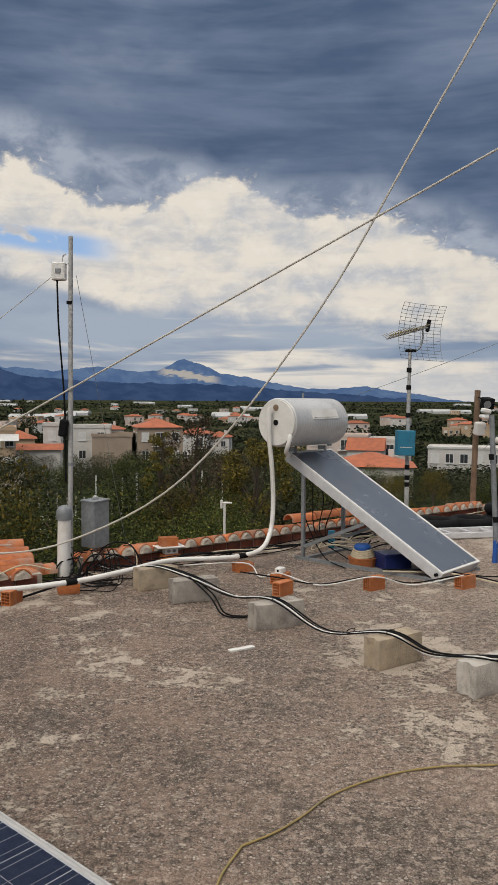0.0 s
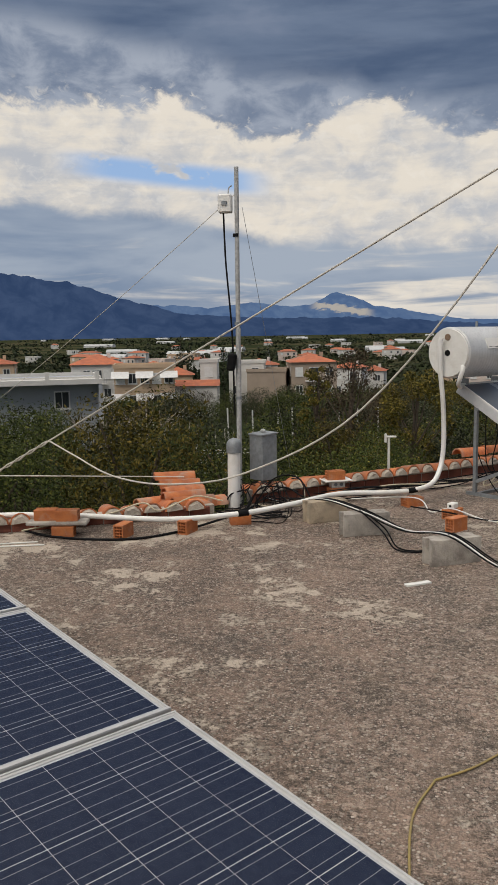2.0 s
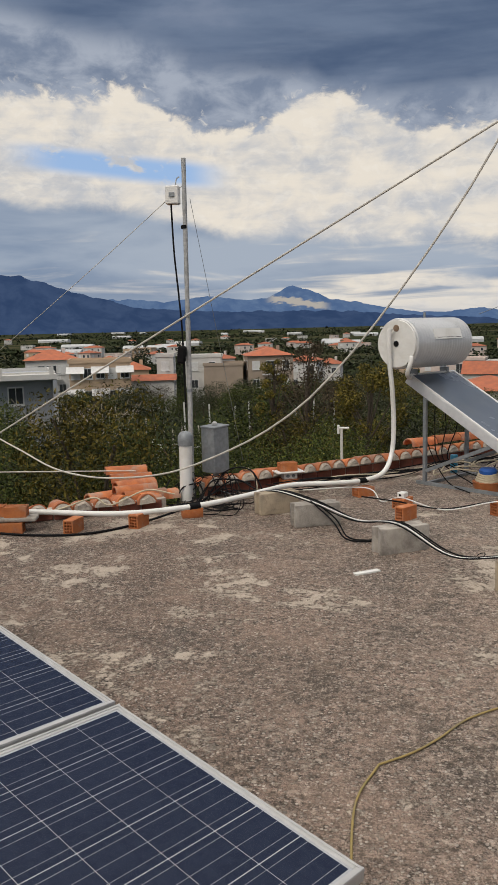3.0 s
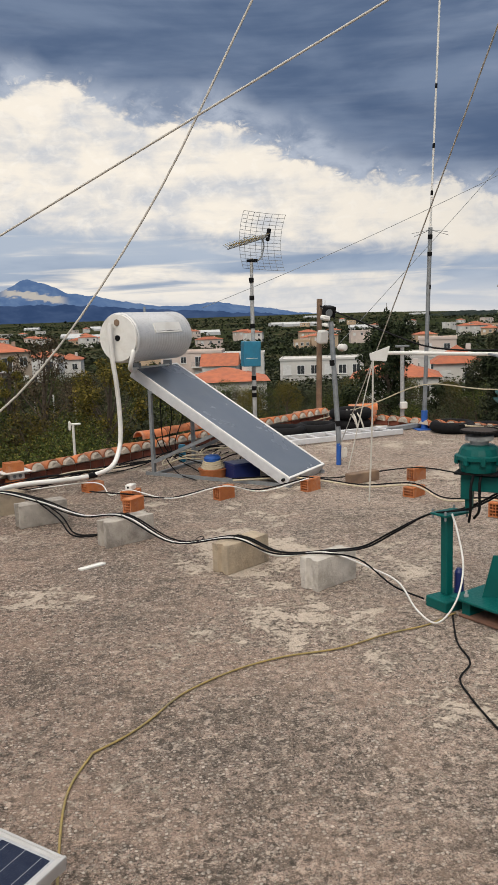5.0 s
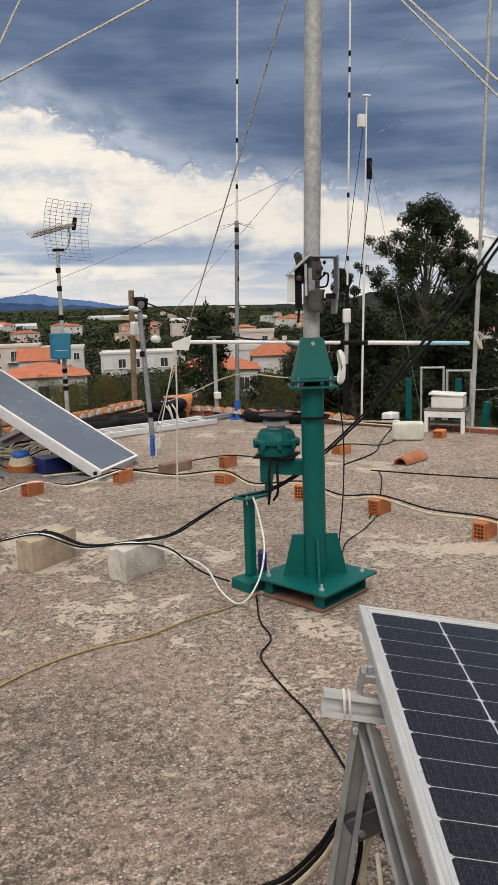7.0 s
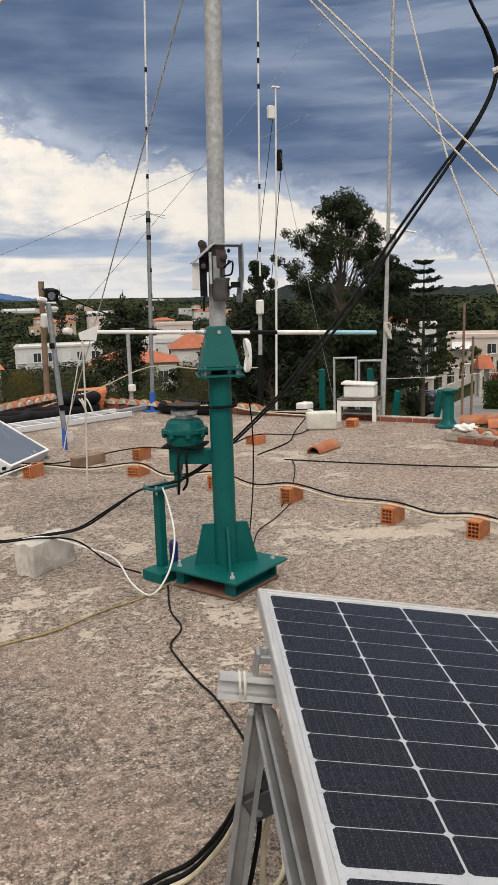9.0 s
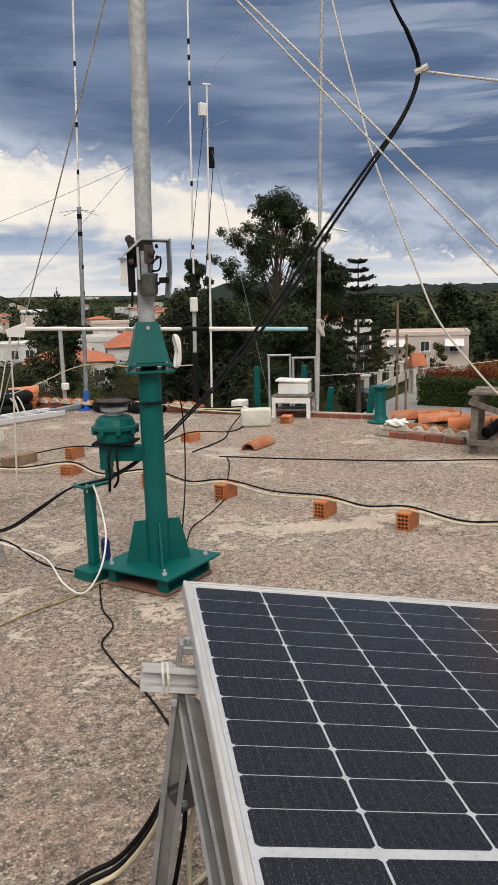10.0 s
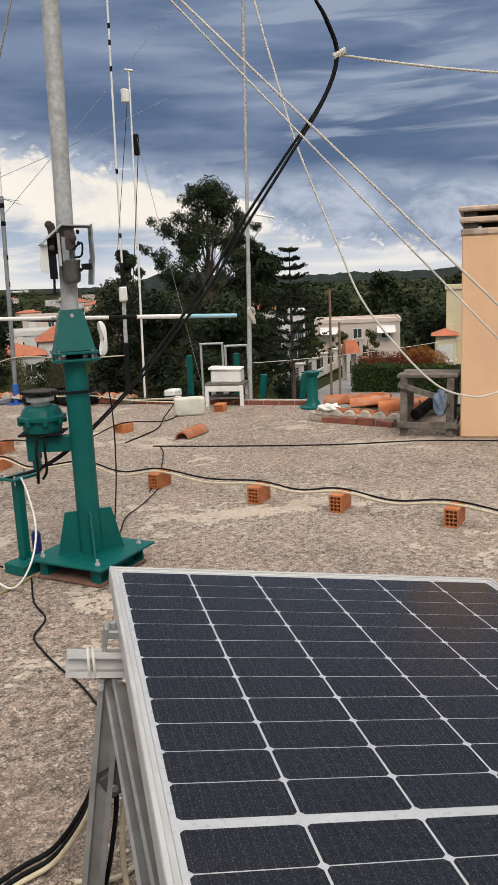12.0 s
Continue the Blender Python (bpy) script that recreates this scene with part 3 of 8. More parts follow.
def axes_pose(origin, u, v):
    """A pose with x along u and -y along v."""
    u = Vector(u).normalized()
    y = -(Vector(v) - u * u.dot(Vector(v))).normalized()
    z = u.cross(y)
    m = Matrix((u, y, z)).transposed().to_4x4()
    m.translation = origin
    return m


PV_RIGHT = axes_pose((2.2827, 1.0525, 0.7676), (0.8962, -0.4138, -0.1599), (-0.4165, -0.909, 0.018))
solar_panel("photovoltaic_module", "dark half-cell solar panel in an aluminium frame on an angled stand", 6, 24, 0.1866, 0.0901, PV_RIGHT, 12, SILICON)


# ---- solar water heater ----
def water_heater():
    root = thing("solar_water_heater", "white solar water heater, horizontal tank over a tilted glazed collector", "solar heater", at=pose(2.69, 6.58, 0.05, 0, 0, 50.0))
    # local x along the tank, y up the slope in plan
    tilt = 30.0
    L, W = 2.12, 0.80
    s = Vector((0, math.cos(radians(tilt)), math.sin(radians(tilt))))
    n = Vector((0, -math.sin(radians(tilt)), math.cos(radians(tilt))))

    def on(x, along, up):
        return Vector((x, 0, 0)) + s * along + n * up

    mid = on(W / 2, L / 2, 0.0)
    bm = bmesh.new()
    box(bm, (W, L, 0.10), mid - n * 0.012, (tilt, 0, 0), 0.004)
    col = part("collector_box", bm, BRIGHT_ALU, root, "white-grey aluminium collector case")
    bm = bmesh.new()
    box(bm, (W - 0.05, L - 0.05, 0.006), mid + n * 0.038, (tilt, 0, 0))
    part("collector_glass", bm, ABSORBER, col, "blue-grey glass over the absorber")
    for nm, x0, x1, a0, a1 in (("edge_strip", 0, 0.025, 0, L), ("edge_strip", W - 0.025, W, 0, L), ("edge_strip", 0.025, W - 0.025, 0, 0.025), ("edge_strip", 0.025, W - 0.025, L - 0.025, L)):
        bm = bmesh.new()
        box(bm, (x1 - x0, a1 - a0, 0.012), on((x0 + x1) / 2, (a0 + a1) / 2, 0.0425), (tilt, 0, 0), 0.002)
        part(nm, bm, WHITE_STEEL, col)
    bm = bmesh.new()
    cyl(bm, 0.016, 0.016, on(-0.03, 0.05, 0.0), on(0.02, 0.05, 0.0), 12)
    part("pipe_plug", bm, BLACK, col)
    # tank
    c = Vector((-0.32, 1.72, 1.42))
    R, TL_ = 0.255, 0.96
    bm = bmesh.new()
    prof = [(0.0005, 0), (0.17, 0.0), (0.20, 0.006), (R - 0.012, 0.008), (R, 0.02)]
    for i in range(20):
        z = 0.06 + i * (TL_ - 0.12) / 19
        prof += [(R, z - 0.012), (R - 0.0022, z - 0.002), (R - 0.0022, z + 0.002), (R, z + 0.012)]
    prof += [(R, TL_ - 0.02), (R - 0.012, TL_ - 0.008), (0.0005, TL_)]
    lathe(bm, prof, c, (0, 90, 0), 40)
    tank = part("tank", bm, material("tank_jacket", (0.62, 0.625, 0.62), (0.55, 0.555, 0.55), 3, 0.34, 0.25, bump=0.02, stain=(0.44, 0.43, 0.40), stain_scale=3), root, "pale grey-white enamelled tank jacket with shallow ribs", 35)
    bm = bmesh.new()
    lathe(bm, [(R - 0.045, -0.012), (R - 0.02, -0.012), (R - 0.016, 0.004), (R - 0.05, 0.004)], c, (0, 90, 0), 40)
    part("end_ring", bm, WHITE_PLASTIC, tank, smooth=40)
    for a_ in (0, 90, 180, 270):
        bm = bmesh.new()
        m = Matrix.Translation(c) @ Matrix.Rotation(radians(a_), 4, "X")
        box(bm, (0.012, 0.075, 0.02), tuple(m @ Vector((0.0, 0.165, 0))), (a_, 0, 0), 0.003)
        part("end_rib", bm, WHITE_PLASTIC, tank)
    for dz, r_ in ((0.155, 0.033), (-0.0, 0.030)):
        bm = bmesh.new()
        lathe(bm, [(r_, -0.02), (r_, 0.004)], c + Vector((0, 0.0, dz)), (0, 90, 0), 18)
        part("port_collar", bm, BLACK if dz == 0 else WOOD_POLE, tank)
    bm = bmesh.new()
    box(bm, (0.46, 0.006, 0.11), c + Vector((0.52, -R * math.cos(0.36) - 0.001, R * math.sin(0.36))), (-20, 0, 0))
    lab = part("name_plate", bm, WHITE_PLASTIC, tank, "white maker's strip")
    for i in range(22):
        bm = bmesh.new()
        box(bm, (0.013 if i % 4 else 0.006, 0.004, 0.020), c + Vector((0.31 + i * 0.0195, -R * math.cos(0.19) - 0.005, R * math.sin(0.19))), (-11, 0, 0))
        part("print_bar", bm, BLACK, lab)
    # stand
    for x in (0.02, W - 0.02):
        for nm, a, b in (("leg", (x, 1.62, -0.05), (x, 1.62, 0.87)), ("base_rail", (x, -0.02, -0.035), (x, 1.72, -0.035)), ("brace", (x, 1.60, 0.1), (x, 0.85, 0.42))):
            bm = bmesh.new()
            a, b = Vector(a), Vector(b)
            d = b - a
            box(bm, (0.035, 0.035, d.length), (a + b) / 2, tuple(math.degrees(v) for v in d.to_track_quat("Z", "X").to_euler()))
            part(nm, bm, GALV_DULL, root)
    for z in (-0.035, 0.84):
        bm = bmesh.new()
        box(bm, (W, 0.035, 0.03), (W / 2, 1.60, z))
        part("cross_rail", bm, GALV_DULL, root)
    for x in (0.12, W - 0.12):
        bm = bmesh.new()
        box(bm, (0.04, 0.10, 0.13), (x - 0.02, 1.84, 1.08), (0, 0, 0), 0.004)
        part("cradle", bm, GALV_DULL, root)
    bm = bmesh.new()
    sweep(bm, smooth_path([c + Vector((0.03, -0.15, -0.12)), c + Vector((-0.02, -0.19, -0.16)), c + Vector((0.0, -0.13, -0.30)), on(0.0, L - 0.03, 0.02)], 6), 0.024)
    pipe = part("collector_pipe", bm, WHITE_PLASTIC, root, smooth=60)
    for k in range(4):
        p = c + Vector((-0.012 + 0.004 * k, -0.172 + 0.012 * k, -0.19 - 0.028 * k))
        bm = bmesh.new()
        cyl(bm, 0.029, 0.029, p, p + Vector((0.002, 0.004, -0.012)), 14)
        part("tape_band", bm, BLACK, pipe)
    bm = bmesh.new()
    cyl(bm, 0.012, 0.012, c + Vector((0.45, 0, R - 0.01)), c + Vector((0.45, 0, R + 0.055)), 10)
    part("relief_valve", bm, GALV_DULL, tank)
    return root


water_heater()


# ---- concrete blocks ----
def worn_block(bm, size, seed):
    box(bm, size, (0, 0, size[2] / 2), bevel=0.012, seg=2)
    bmesh.ops.subdivide_edges(bm, edges=bm.edges[:], cuts=1)
    for v in bm.verts:
        v.co += noise.noise_vector(v.co * 14 + Vector((seed, 0, 0))) * 0.006
        v.co.z = max(v.co.z, 0)
    return bm


def blocks():
    """Slab blocks on edge with a mortar groove down each end."""
    for i, (x, y, a, mat, length, label) in enumerate((
            (0.06, 6.31, 32, BLOCK_TAN, 0.38, "tan stained concrete block lying on the roof"), (0.44, 5.87, 24, BLOCK, 0.40, "pale grey concrete block lying on the roof"),
            (1.12, 5.13, 30, BLOCK, 0.41, "grey weathered concrete block lying on the roof"), (1.86, 4.31, 36, BLOCK_TAN, 0.385, "tan concrete block with a blackened end"),
            (2.33, 3.84, 33, BLOCK_PALE, 0.355, "near-white concrete block with a grooved plastered end"))):
        bm = bmesh.new()
        h, q, g, d = length / 2, 0.072, 0.027, 0.024
        prism(bm, [(-h, -q), (h, -q), (h, -g), (h - d, -g * 0.6), (h - d, g * 0.6), (h, g), (h, q), (-h, q), (-h, g), (-h + d, g * 0.6), (-h + d, -g * 0.6), (-h, -g)], 0.0, 0.192)
        bmesh.ops.bevel(bm, geom=[e for e in bm.edges], offset=0.006, segments=2, profile=0.6, affect="EDGES")
        bmesh.ops.triangulate(bm, faces=[f for f in bm.faces if len(f.verts) > 4])
        bmesh.ops.subdivide_edges(bm, edges=[e for e in bm.edges if e.calc_length() > 0.05], cuts=3)
        for v in bm.verts:
            v.co += noise.noise_vector(v.co * 16 + Vector((i * 7.3, 0, 0))) * 0.005
            v.co.z = max(v.co.z, 0)
        ob = finish("concrete_block", bm, mat, smooth=40)
        ob.matrix_basis = pose(x, y, 0, 0, 0, a)
        tagged(ob, label, "concrete block", "cable-support blocks")


blocks()


# ---- green antenna mast ----
def green_mast():
    root = thing("antenna_mast", "galvanised tube on a green enamelled steel pedestal bolted to the roof", "mast", at=pose(3.140, 3.025, 0, 0, 0, 25.0))
    bm = bmesh.new()
    box(bm, (0.485, 0.50, 0.013), (0, 0, 0.1065), bevel=0.002)
    plate = part("base_plate", bm, GREEN, root)
    bm = bmesh.new()
    worn_block(bm, (0.43, 0.43, 0.020), 8.0)
    part("grout_pad", bm, material("rusty_grout", (0.20, 0.10, 0.065), (0.12, 0.065, 0.045), 9, 0.95, bump=0.6), root, "rust-stained grout pad", 40)
    for sgn in (-1, 1):
        for nm, sz, c in (("channel_web", (0.40, 0.008, 0.076), (0, sgn * 0.150, 0.058)), ("channel_flange", (0.40, 0.055, 0.008), (0, sgn * 0.1765, 0.016)), ("channel_flange", (0.40, 0.055, 0.008), (0, sgn * 0.1765, 0.0955))):
            bm = bmesh.new()
            box(bm, sz, c)
            part(nm, bm, GREEN, root)
        for x in (-0.19, 0.19):
            bm = bmesh.new()
            box(bm, (0.012, 0.050, 0.072), (x, sgn * 0.179, 0.056))
            part("stiffener", bm, GREEN, root)
    for x in (-0.185, 0.185):
        for y in (-0.185, 0.185):
            bm = bmesh.new()
            cyl(bm, 0.014, 0.014, (x, y, 0.112), (x, y, 0.124), 6)
            cyl(bm, 0.007, 0.007, (x, y, 0.12), (x, y, 0.145), 8)
            part("anchor_bolt", bm, GALV, plate)
    bm = bmesh.new()
    cyl(bm, 0.062, 0.062, (0, 0, 0.112), (0, 0, 1.165), 28)
    part("column", bm, GREEN, root, smooth=40)
    for a in range(4):
        bm = bmesh.new()
        prof = [(0.06, 0.112), (0.18, 0.112), (0.125, 0.345), (0.06, 0.345)]
        m = pose(0, 0, 0, 0, 0, 45 + a * 90)
        v1 = [bm.verts.new(m @ Vector((x, -0.006, z))) for x, z in prof]
        v2 = [bm.verts.new(m @ Vector((x, 0.006, z))) for x, z in prof]
        bm.faces.new(v1)
        bm.faces.new(v2[::-1])
        for i in range(4):
            bm.faces.new((v1[i], v1[(i + 1) % 4], v2[(i + 1) % 4], v2[i]))
        part("gusset", bm, GREEN, root)
    for z, r in ((1.168, 0.122), (1.205, 0.116)):
        bm = bmesh.new()
        box(bm, (2 * r, 2 * r, 0.012), (0, 0, z), (0, 0, 45), bevel=0.002)
        part("flange", bm, GREEN, root)
    bm = bmesh.new()
    lathe(bm, [(0.045, 1.174), (0.045, 1.198)], seg=20)
    part("bearing", bm, BLACK, root)
    bm = bmesh.new()
    lo = [bm.verts.new((x * 0.148, y * 0.148, 1.211)) for x, y in ((0, -1), (1, 0), (0, 1), (-1, 0))]
    hi = [bm.verts.new((x * 0.080, y * 0.080, 1.425)) for x, y in ((0, -1), (1, 0), (0, 1), (-1, 0))]
    bm.faces.new(lo[::-1]); bm.faces.new(hi)
    for i in range(4):
        bm.faces.new((lo[i], lo[(i + 1) % 4], hi[(i + 1) % 4], hi[i]))
    bmesh.ops.bevel(bm, geom=bm.edges[:], offset=0.006, segments=2, affect="EDGES")
    part("socket", bm, GREEN, root, "green flared socket for the tube")
    for a in range(4):
        m = pose(0, 0, 0, 0, 0, 45 + a * 90)
        bm = bmesh.new()
        cyl(bm, 0.011, 0.011, m @ Vector((0.058, 0, 1.395)), m @ Vector((0.072, 0, 1.395)), 6)
        part("bolt", bm, GALV, root)
        for t_ in (-0.085, 0.085):
            bm = bmesh.new()
            p = m @ Vector((0.098, t_, 0))
            cyl(bm, 0.008, 0.008, (p.x, p.y, 1.155), (p.x, p.y, 1.222), 6)
            part("flange_bolt", bm, GALV_DULL, root)
    bm = bmesh.new()
    cyl(bm, 0.0435, 0.0435, (0, 0, 1.40), (0.05, -0.07, 5.2), 28)
    part("tube", bm, GALV, root, "spangled galvanised steel tube", 40)
    return root


green_mast()


# ---- chimney ----
def chimney():
    root = thing("chimney", "square peach-rendered chimney with slatted slab top", "chimney", at=pose(7.295, 3.735, 0, 0, 0, -54.0))
    bm = bmesh.new()
    box(bm, (0.75, 0.75, 1.83), (0.375, 0.375, 0.915), bevel=0.01)
    part("shaft", bm, STUCCO, root)
    for z, ov, h in ((1.86, 0.012, 0.06), (1.965, 0.02, 0.05), (2.06, 0.03, 0.045)):
        bm = bmesh.new()
        box(bm, (0.75 + 2 * ov, 0.75 + 2 * ov, h), (0.375, 0.375, z), bevel=0.012)
        part("slab", bm, SLAB, root)
    # added core and dark pillars: shade between the slabs put into the colour
    bm = bmesh.new()
    box(bm, (0.42, 0.42, 0.22), (0.375, 0.375, 1.94))
    part("flue", bm, SHADE_STEEL_BLACK, root, "near-black box standing for the shaded gap between the slabs")
    for z0, z1 in ((1.885, 1.945), (1.985, 2.04)):
        for x in (0.07, 0.68):
            for y in (0.07, 0.68):
                bm = bmesh.new()
                box(bm, (0.12, 0.12, z1 - z0), (x, y, (z0 + z1) / 2))
                part("pillar", bm, SHADE_STEEL_BLACK, root)
    return root


chimney()


# ---- left solar panels ----
def left_panels():
    first, u, v = Vector((-0.0367, 2.0206, 0.2474)), Vector((0.8119, -0.5746, -0.1036)), Vector((-0.5736, -0.818, 0.042))
    cell, edge = 0.18, 0.012
    ln = 6 * cell + 2 * edge
    pitch = ln + 2 * 0.018 + 0.022
    for k in range(3):
        o = first - u * (edge + pitch * k) - v * edge
        root = solar_panel("photovoltaic_module", "blue polycrystalline solar panel in an aluminium frame low over the roof", 6, 10, cell, cell, axes_pose(o, u, v), 0,
                           SILICON_BLUE, 0.0040, 0.0026, 0.022, 0.04)
        # busbars run the length of the panel, three to a cell
        for c in range(6):
            for b in (1 / 6, 0.5, 5 / 6):
                bm = bmesh.new()
                box(bm, (0.0016, cell * 10, 0.0005), (edge + (c + b) * cell, -edge - cell * 5, 0.0004))
                part("busbar", bm, BUSBAR, root)
        for x in (0.15, ln - 0.2):
            for y in (-0.15, -1.6):
                w_pt = root.matrix_basis @ Vector((x, y, -0.04))
                bm = bmesh.new()
                box(bm, (0.05, 0.05, w_pt.z), (0, 0, 0))
                leg = part("support_post", bm, GALV_DULL, root)
                leg.matrix_basis = root.matrix_basis.inverted() @ pose(w_pt.x, w_pt.y, w_pt.z / 2)


left_panels()


# ---- stand of the right panel ----
def slotted_bar(bm, a, b, wd, dp, face=(-0.53, -0.85, 0.0)):
    """An aluminium channel whose open groove looks towards face."""
    a, b = Vector(a), Vector(b)
    z = (b - a).normalized()
    y = Vector(face) - z * z.dot(Vector(face))
    y.normalize()
    x = y.cross(z)
    m = Matrix((x, y, z)).transposed().to_4x4()
    m.translation = (a + b) / 2
    L = (b - a).length
    t = wd * 0.24
    outline = [(-wd / 2, -dp / 2), (wd / 2, -dp / 2), (wd / 2, dp / 2), (wd / 2 - t, dp / 2), (wd / 2 - t, -dp * 0.2), (-wd / 2 + t, -dp * 0.2), (-wd / 2 + t, dp / 2), (-wd / 2, dp / 2)]
    lo = [bm.verts.new(m @ Vector((x_, y_, -L / 2))) for x_, y_ in outline]
    hi = [bm.verts.new(m @ Vector((x_, y_, L / 2))) for x_, y_ in outline]
    bm.faces.new(lo[::-1])
    bm.faces.new(hi)
    for i in range(8):
        bm.faces.new((lo[i], lo[(i + 1) % 8], hi[(i + 1) % 8], hi[i]))
    return bm


def panel_stand():
    root = thing("panel_stand", "aluminium profile stand under the solar panel, legs splayed to the roof", "stand")
    m = PV_RIGHT

    def at(x, y, z):
        return m @ Vector((x, y, z))

    rail_l, rail_r = at(-0.13, -0.385, -0.092), at(1.2, -0.385, -0.092)
    bm = bmesh.new()
    slotted_bar(bm, rail_l, rail_r, 0.056, 0.045, (-0.4, -0.85, 0.25))
    part("cross_rail", bm, ALU, root, "extruded aluminium rail with a cord round its end")
    rail2_l, rail2_r = at(-0.05, -1.87, -0.092), at(1.2, -1.87, -0.092)
    bm = bmesh.new()
    slotted_bar(bm, rail2_l, rail2_r, 0.056, 0.045)
    part("cross_rail", bm, ALU, root)
    top = at(-0.028, -0.394, -0.118)
    for x in (-0.028, 1.12):
        bm = bmesh.new()
        slotted_bar(bm, tuple(at(x, -0.407, -0.79 + (x + 0.028) * 0.17)), tuple(at(x, -0.394, -0.118)), 0.052, 0.045)
        part("leg", bm, STAND_ALU, root)
        bm = bmesh.new()
        slotted_bar(bm, tuple(at(x + 0.012, -0.40, -0.140)), tuple(at(x + 0.055, -1.90, -0.146)), 0.034, 0.040, (-0.72, 0.1, 0.65))
        part("side_beam", bm, STAND_ALU, root)
        foot = at(x + 0.045, -1.87, -0.17)
        bm = bmesh.new()
        slotted_bar(bm, (foot.x - 0.1, foot.y, 0.0), tuple(foot), 0.052, 0.045)
        part("leg", bm, STAND_ALU, root)
    bm = bmesh.new()
    cyl(bm, 0.007, 0.007, at(-0.052, -0.425, -0.128), at(-0.052, -0.437, -0.128), 6)
    part("bolt", bm, GALV, root)
    bm = bmesh.new()
    box(bm, (0.010, 0.040, 0.062), tuple(at(-0.047, -0.372, -0.036)), (0, 9, -25), 0.002)
    box(bm, (0.032, 0.036, 0.018), tuple(at(-0.028, -0.372, -0.022)), (0, 9, -25), 0.002)
    cl = part("clamp", bm, STAND_ALU, root, "end clamp with a hexagon bolt")
    bm = bmesh.new()
    p = at(-0.030, -0.372, -0.012)
    cyl(bm, 0.008, 0.008, p, p + Vector((0, 0, 0.014)), 6)
    part("bolt", bm, GALV_DULL, cl)
    d = (rail_r - rail_l).normalized()
    for k in (0.05, 0.062):
        c = rail_l + d * k
        bm = bmesh.new()
        ring = [c + Vector((0, 0, 1)) * (0.034 * math.cos(a)) + d.cross(Vector((0, 0, 1))) * (0.030 * math.sin(a)) for a in (i * math.pi / 8 for i in range(17))]
        sweep(bm, ring, 0.0035, 6)
        part("cord", bm, ROPE, root, "white cord tied round the rail")
    bm = bmesh.new()
    j = at(0.012, -0.40, -0.365)
    box(bm, (0.085, 0.035, 0.062), tuple(j), (0, -28, -28), 0.004)
    box(bm, (0.05, 0.03, 0.03), tuple(j + Vector((0.015, 0.0, 0.05))), (0, -28, -28), 0.004)
    jb = part("junction_box", bm, material("dark_grey_box", (0.06, 0.06, 0.062), (0.045, 0.045, 0.047), 9, 0.5, bump=0.05), root, "dark grey junction box")
    bm = bmesh.new()
    cyl(bm, 0.008, 0.008, j + Vector((-0.03, -0.03, 0.0)), j + Vector((-0.032, -0.036, 0.0)), 8)
    part("screw", bm, GALV_DULL, jb)
    return top, j


STAND_TOP, STAND_BOX = panel_stand()
BUNDLE = [(2.075, 0.72, 0.42), (2.06, 0.80, 0.34), (2.05, 0.88, 0.22), (2.035, 0.97, 0.10), (2.00, 1.03, 0.02), (1.90, 1.03, 0.012), (1.72, 0.98, 0.012), (1.45, 0.88, 0.012)]
for off, rise, mt, lb in ((0.0, 0.0, BLACK, "black cable bundle from the panel's junction box"), (0.016, 0.012, BLACK, "black cable bundle from the panel's junction box"), (-0.020, -0.002, CREAM_CABLE, "cream cable from the panel's junction box")):
    cable("panel_cable", [(x + off * 0.5, y + off, z + rise) for x, y, z in BUNDLE], 0.0075, mt, lb, group="panel cables")
j = STAND_BOX
cable("panel_cable", [(j.x - 0.012, j.y, j.z - 0.035), (j.x - 0.018, j.y + 0.01, j.z - 0.12), (j.x - 0.05, j.y + 0.03, 0.12), (j.x - 0.10, j.y + 0.05, 0.012), (j.x - 0.25, j.y - 0.05, 0.010)], 0.006, BLACK, "thin black lead hanging below the junction box", group="panel cables")
cable("panel_cable", [(j.x + 0.035, j.y + 0.02, j.z - 0.02), (j.x + 0.012, j.y + 0.03, j.z - 0.14), (j.x + 0.004, j.y + 0.02, 0.10), (j.x + 0.03, j.y - 0.03, 0.010), (j.x + 0.2, j.y - 0.10, 0.010)], 0.0075, CREAM_CABLE, "cream hose hanging below the junction box", group="panel cables")
cable("panel_cable", [(j.x - 0.05, j.y + 0.22, 0.010), (j.x + 0.05, j.y + 0.16, 0.010), (j.x + 0.16, j.y + 0.20, 0.010), (j.x + 0.24, j.y + 0.34, 0.010)], 0.0075, CREAM_CABLE, "cream hose lying in a loop on the screed", group="panel cables")


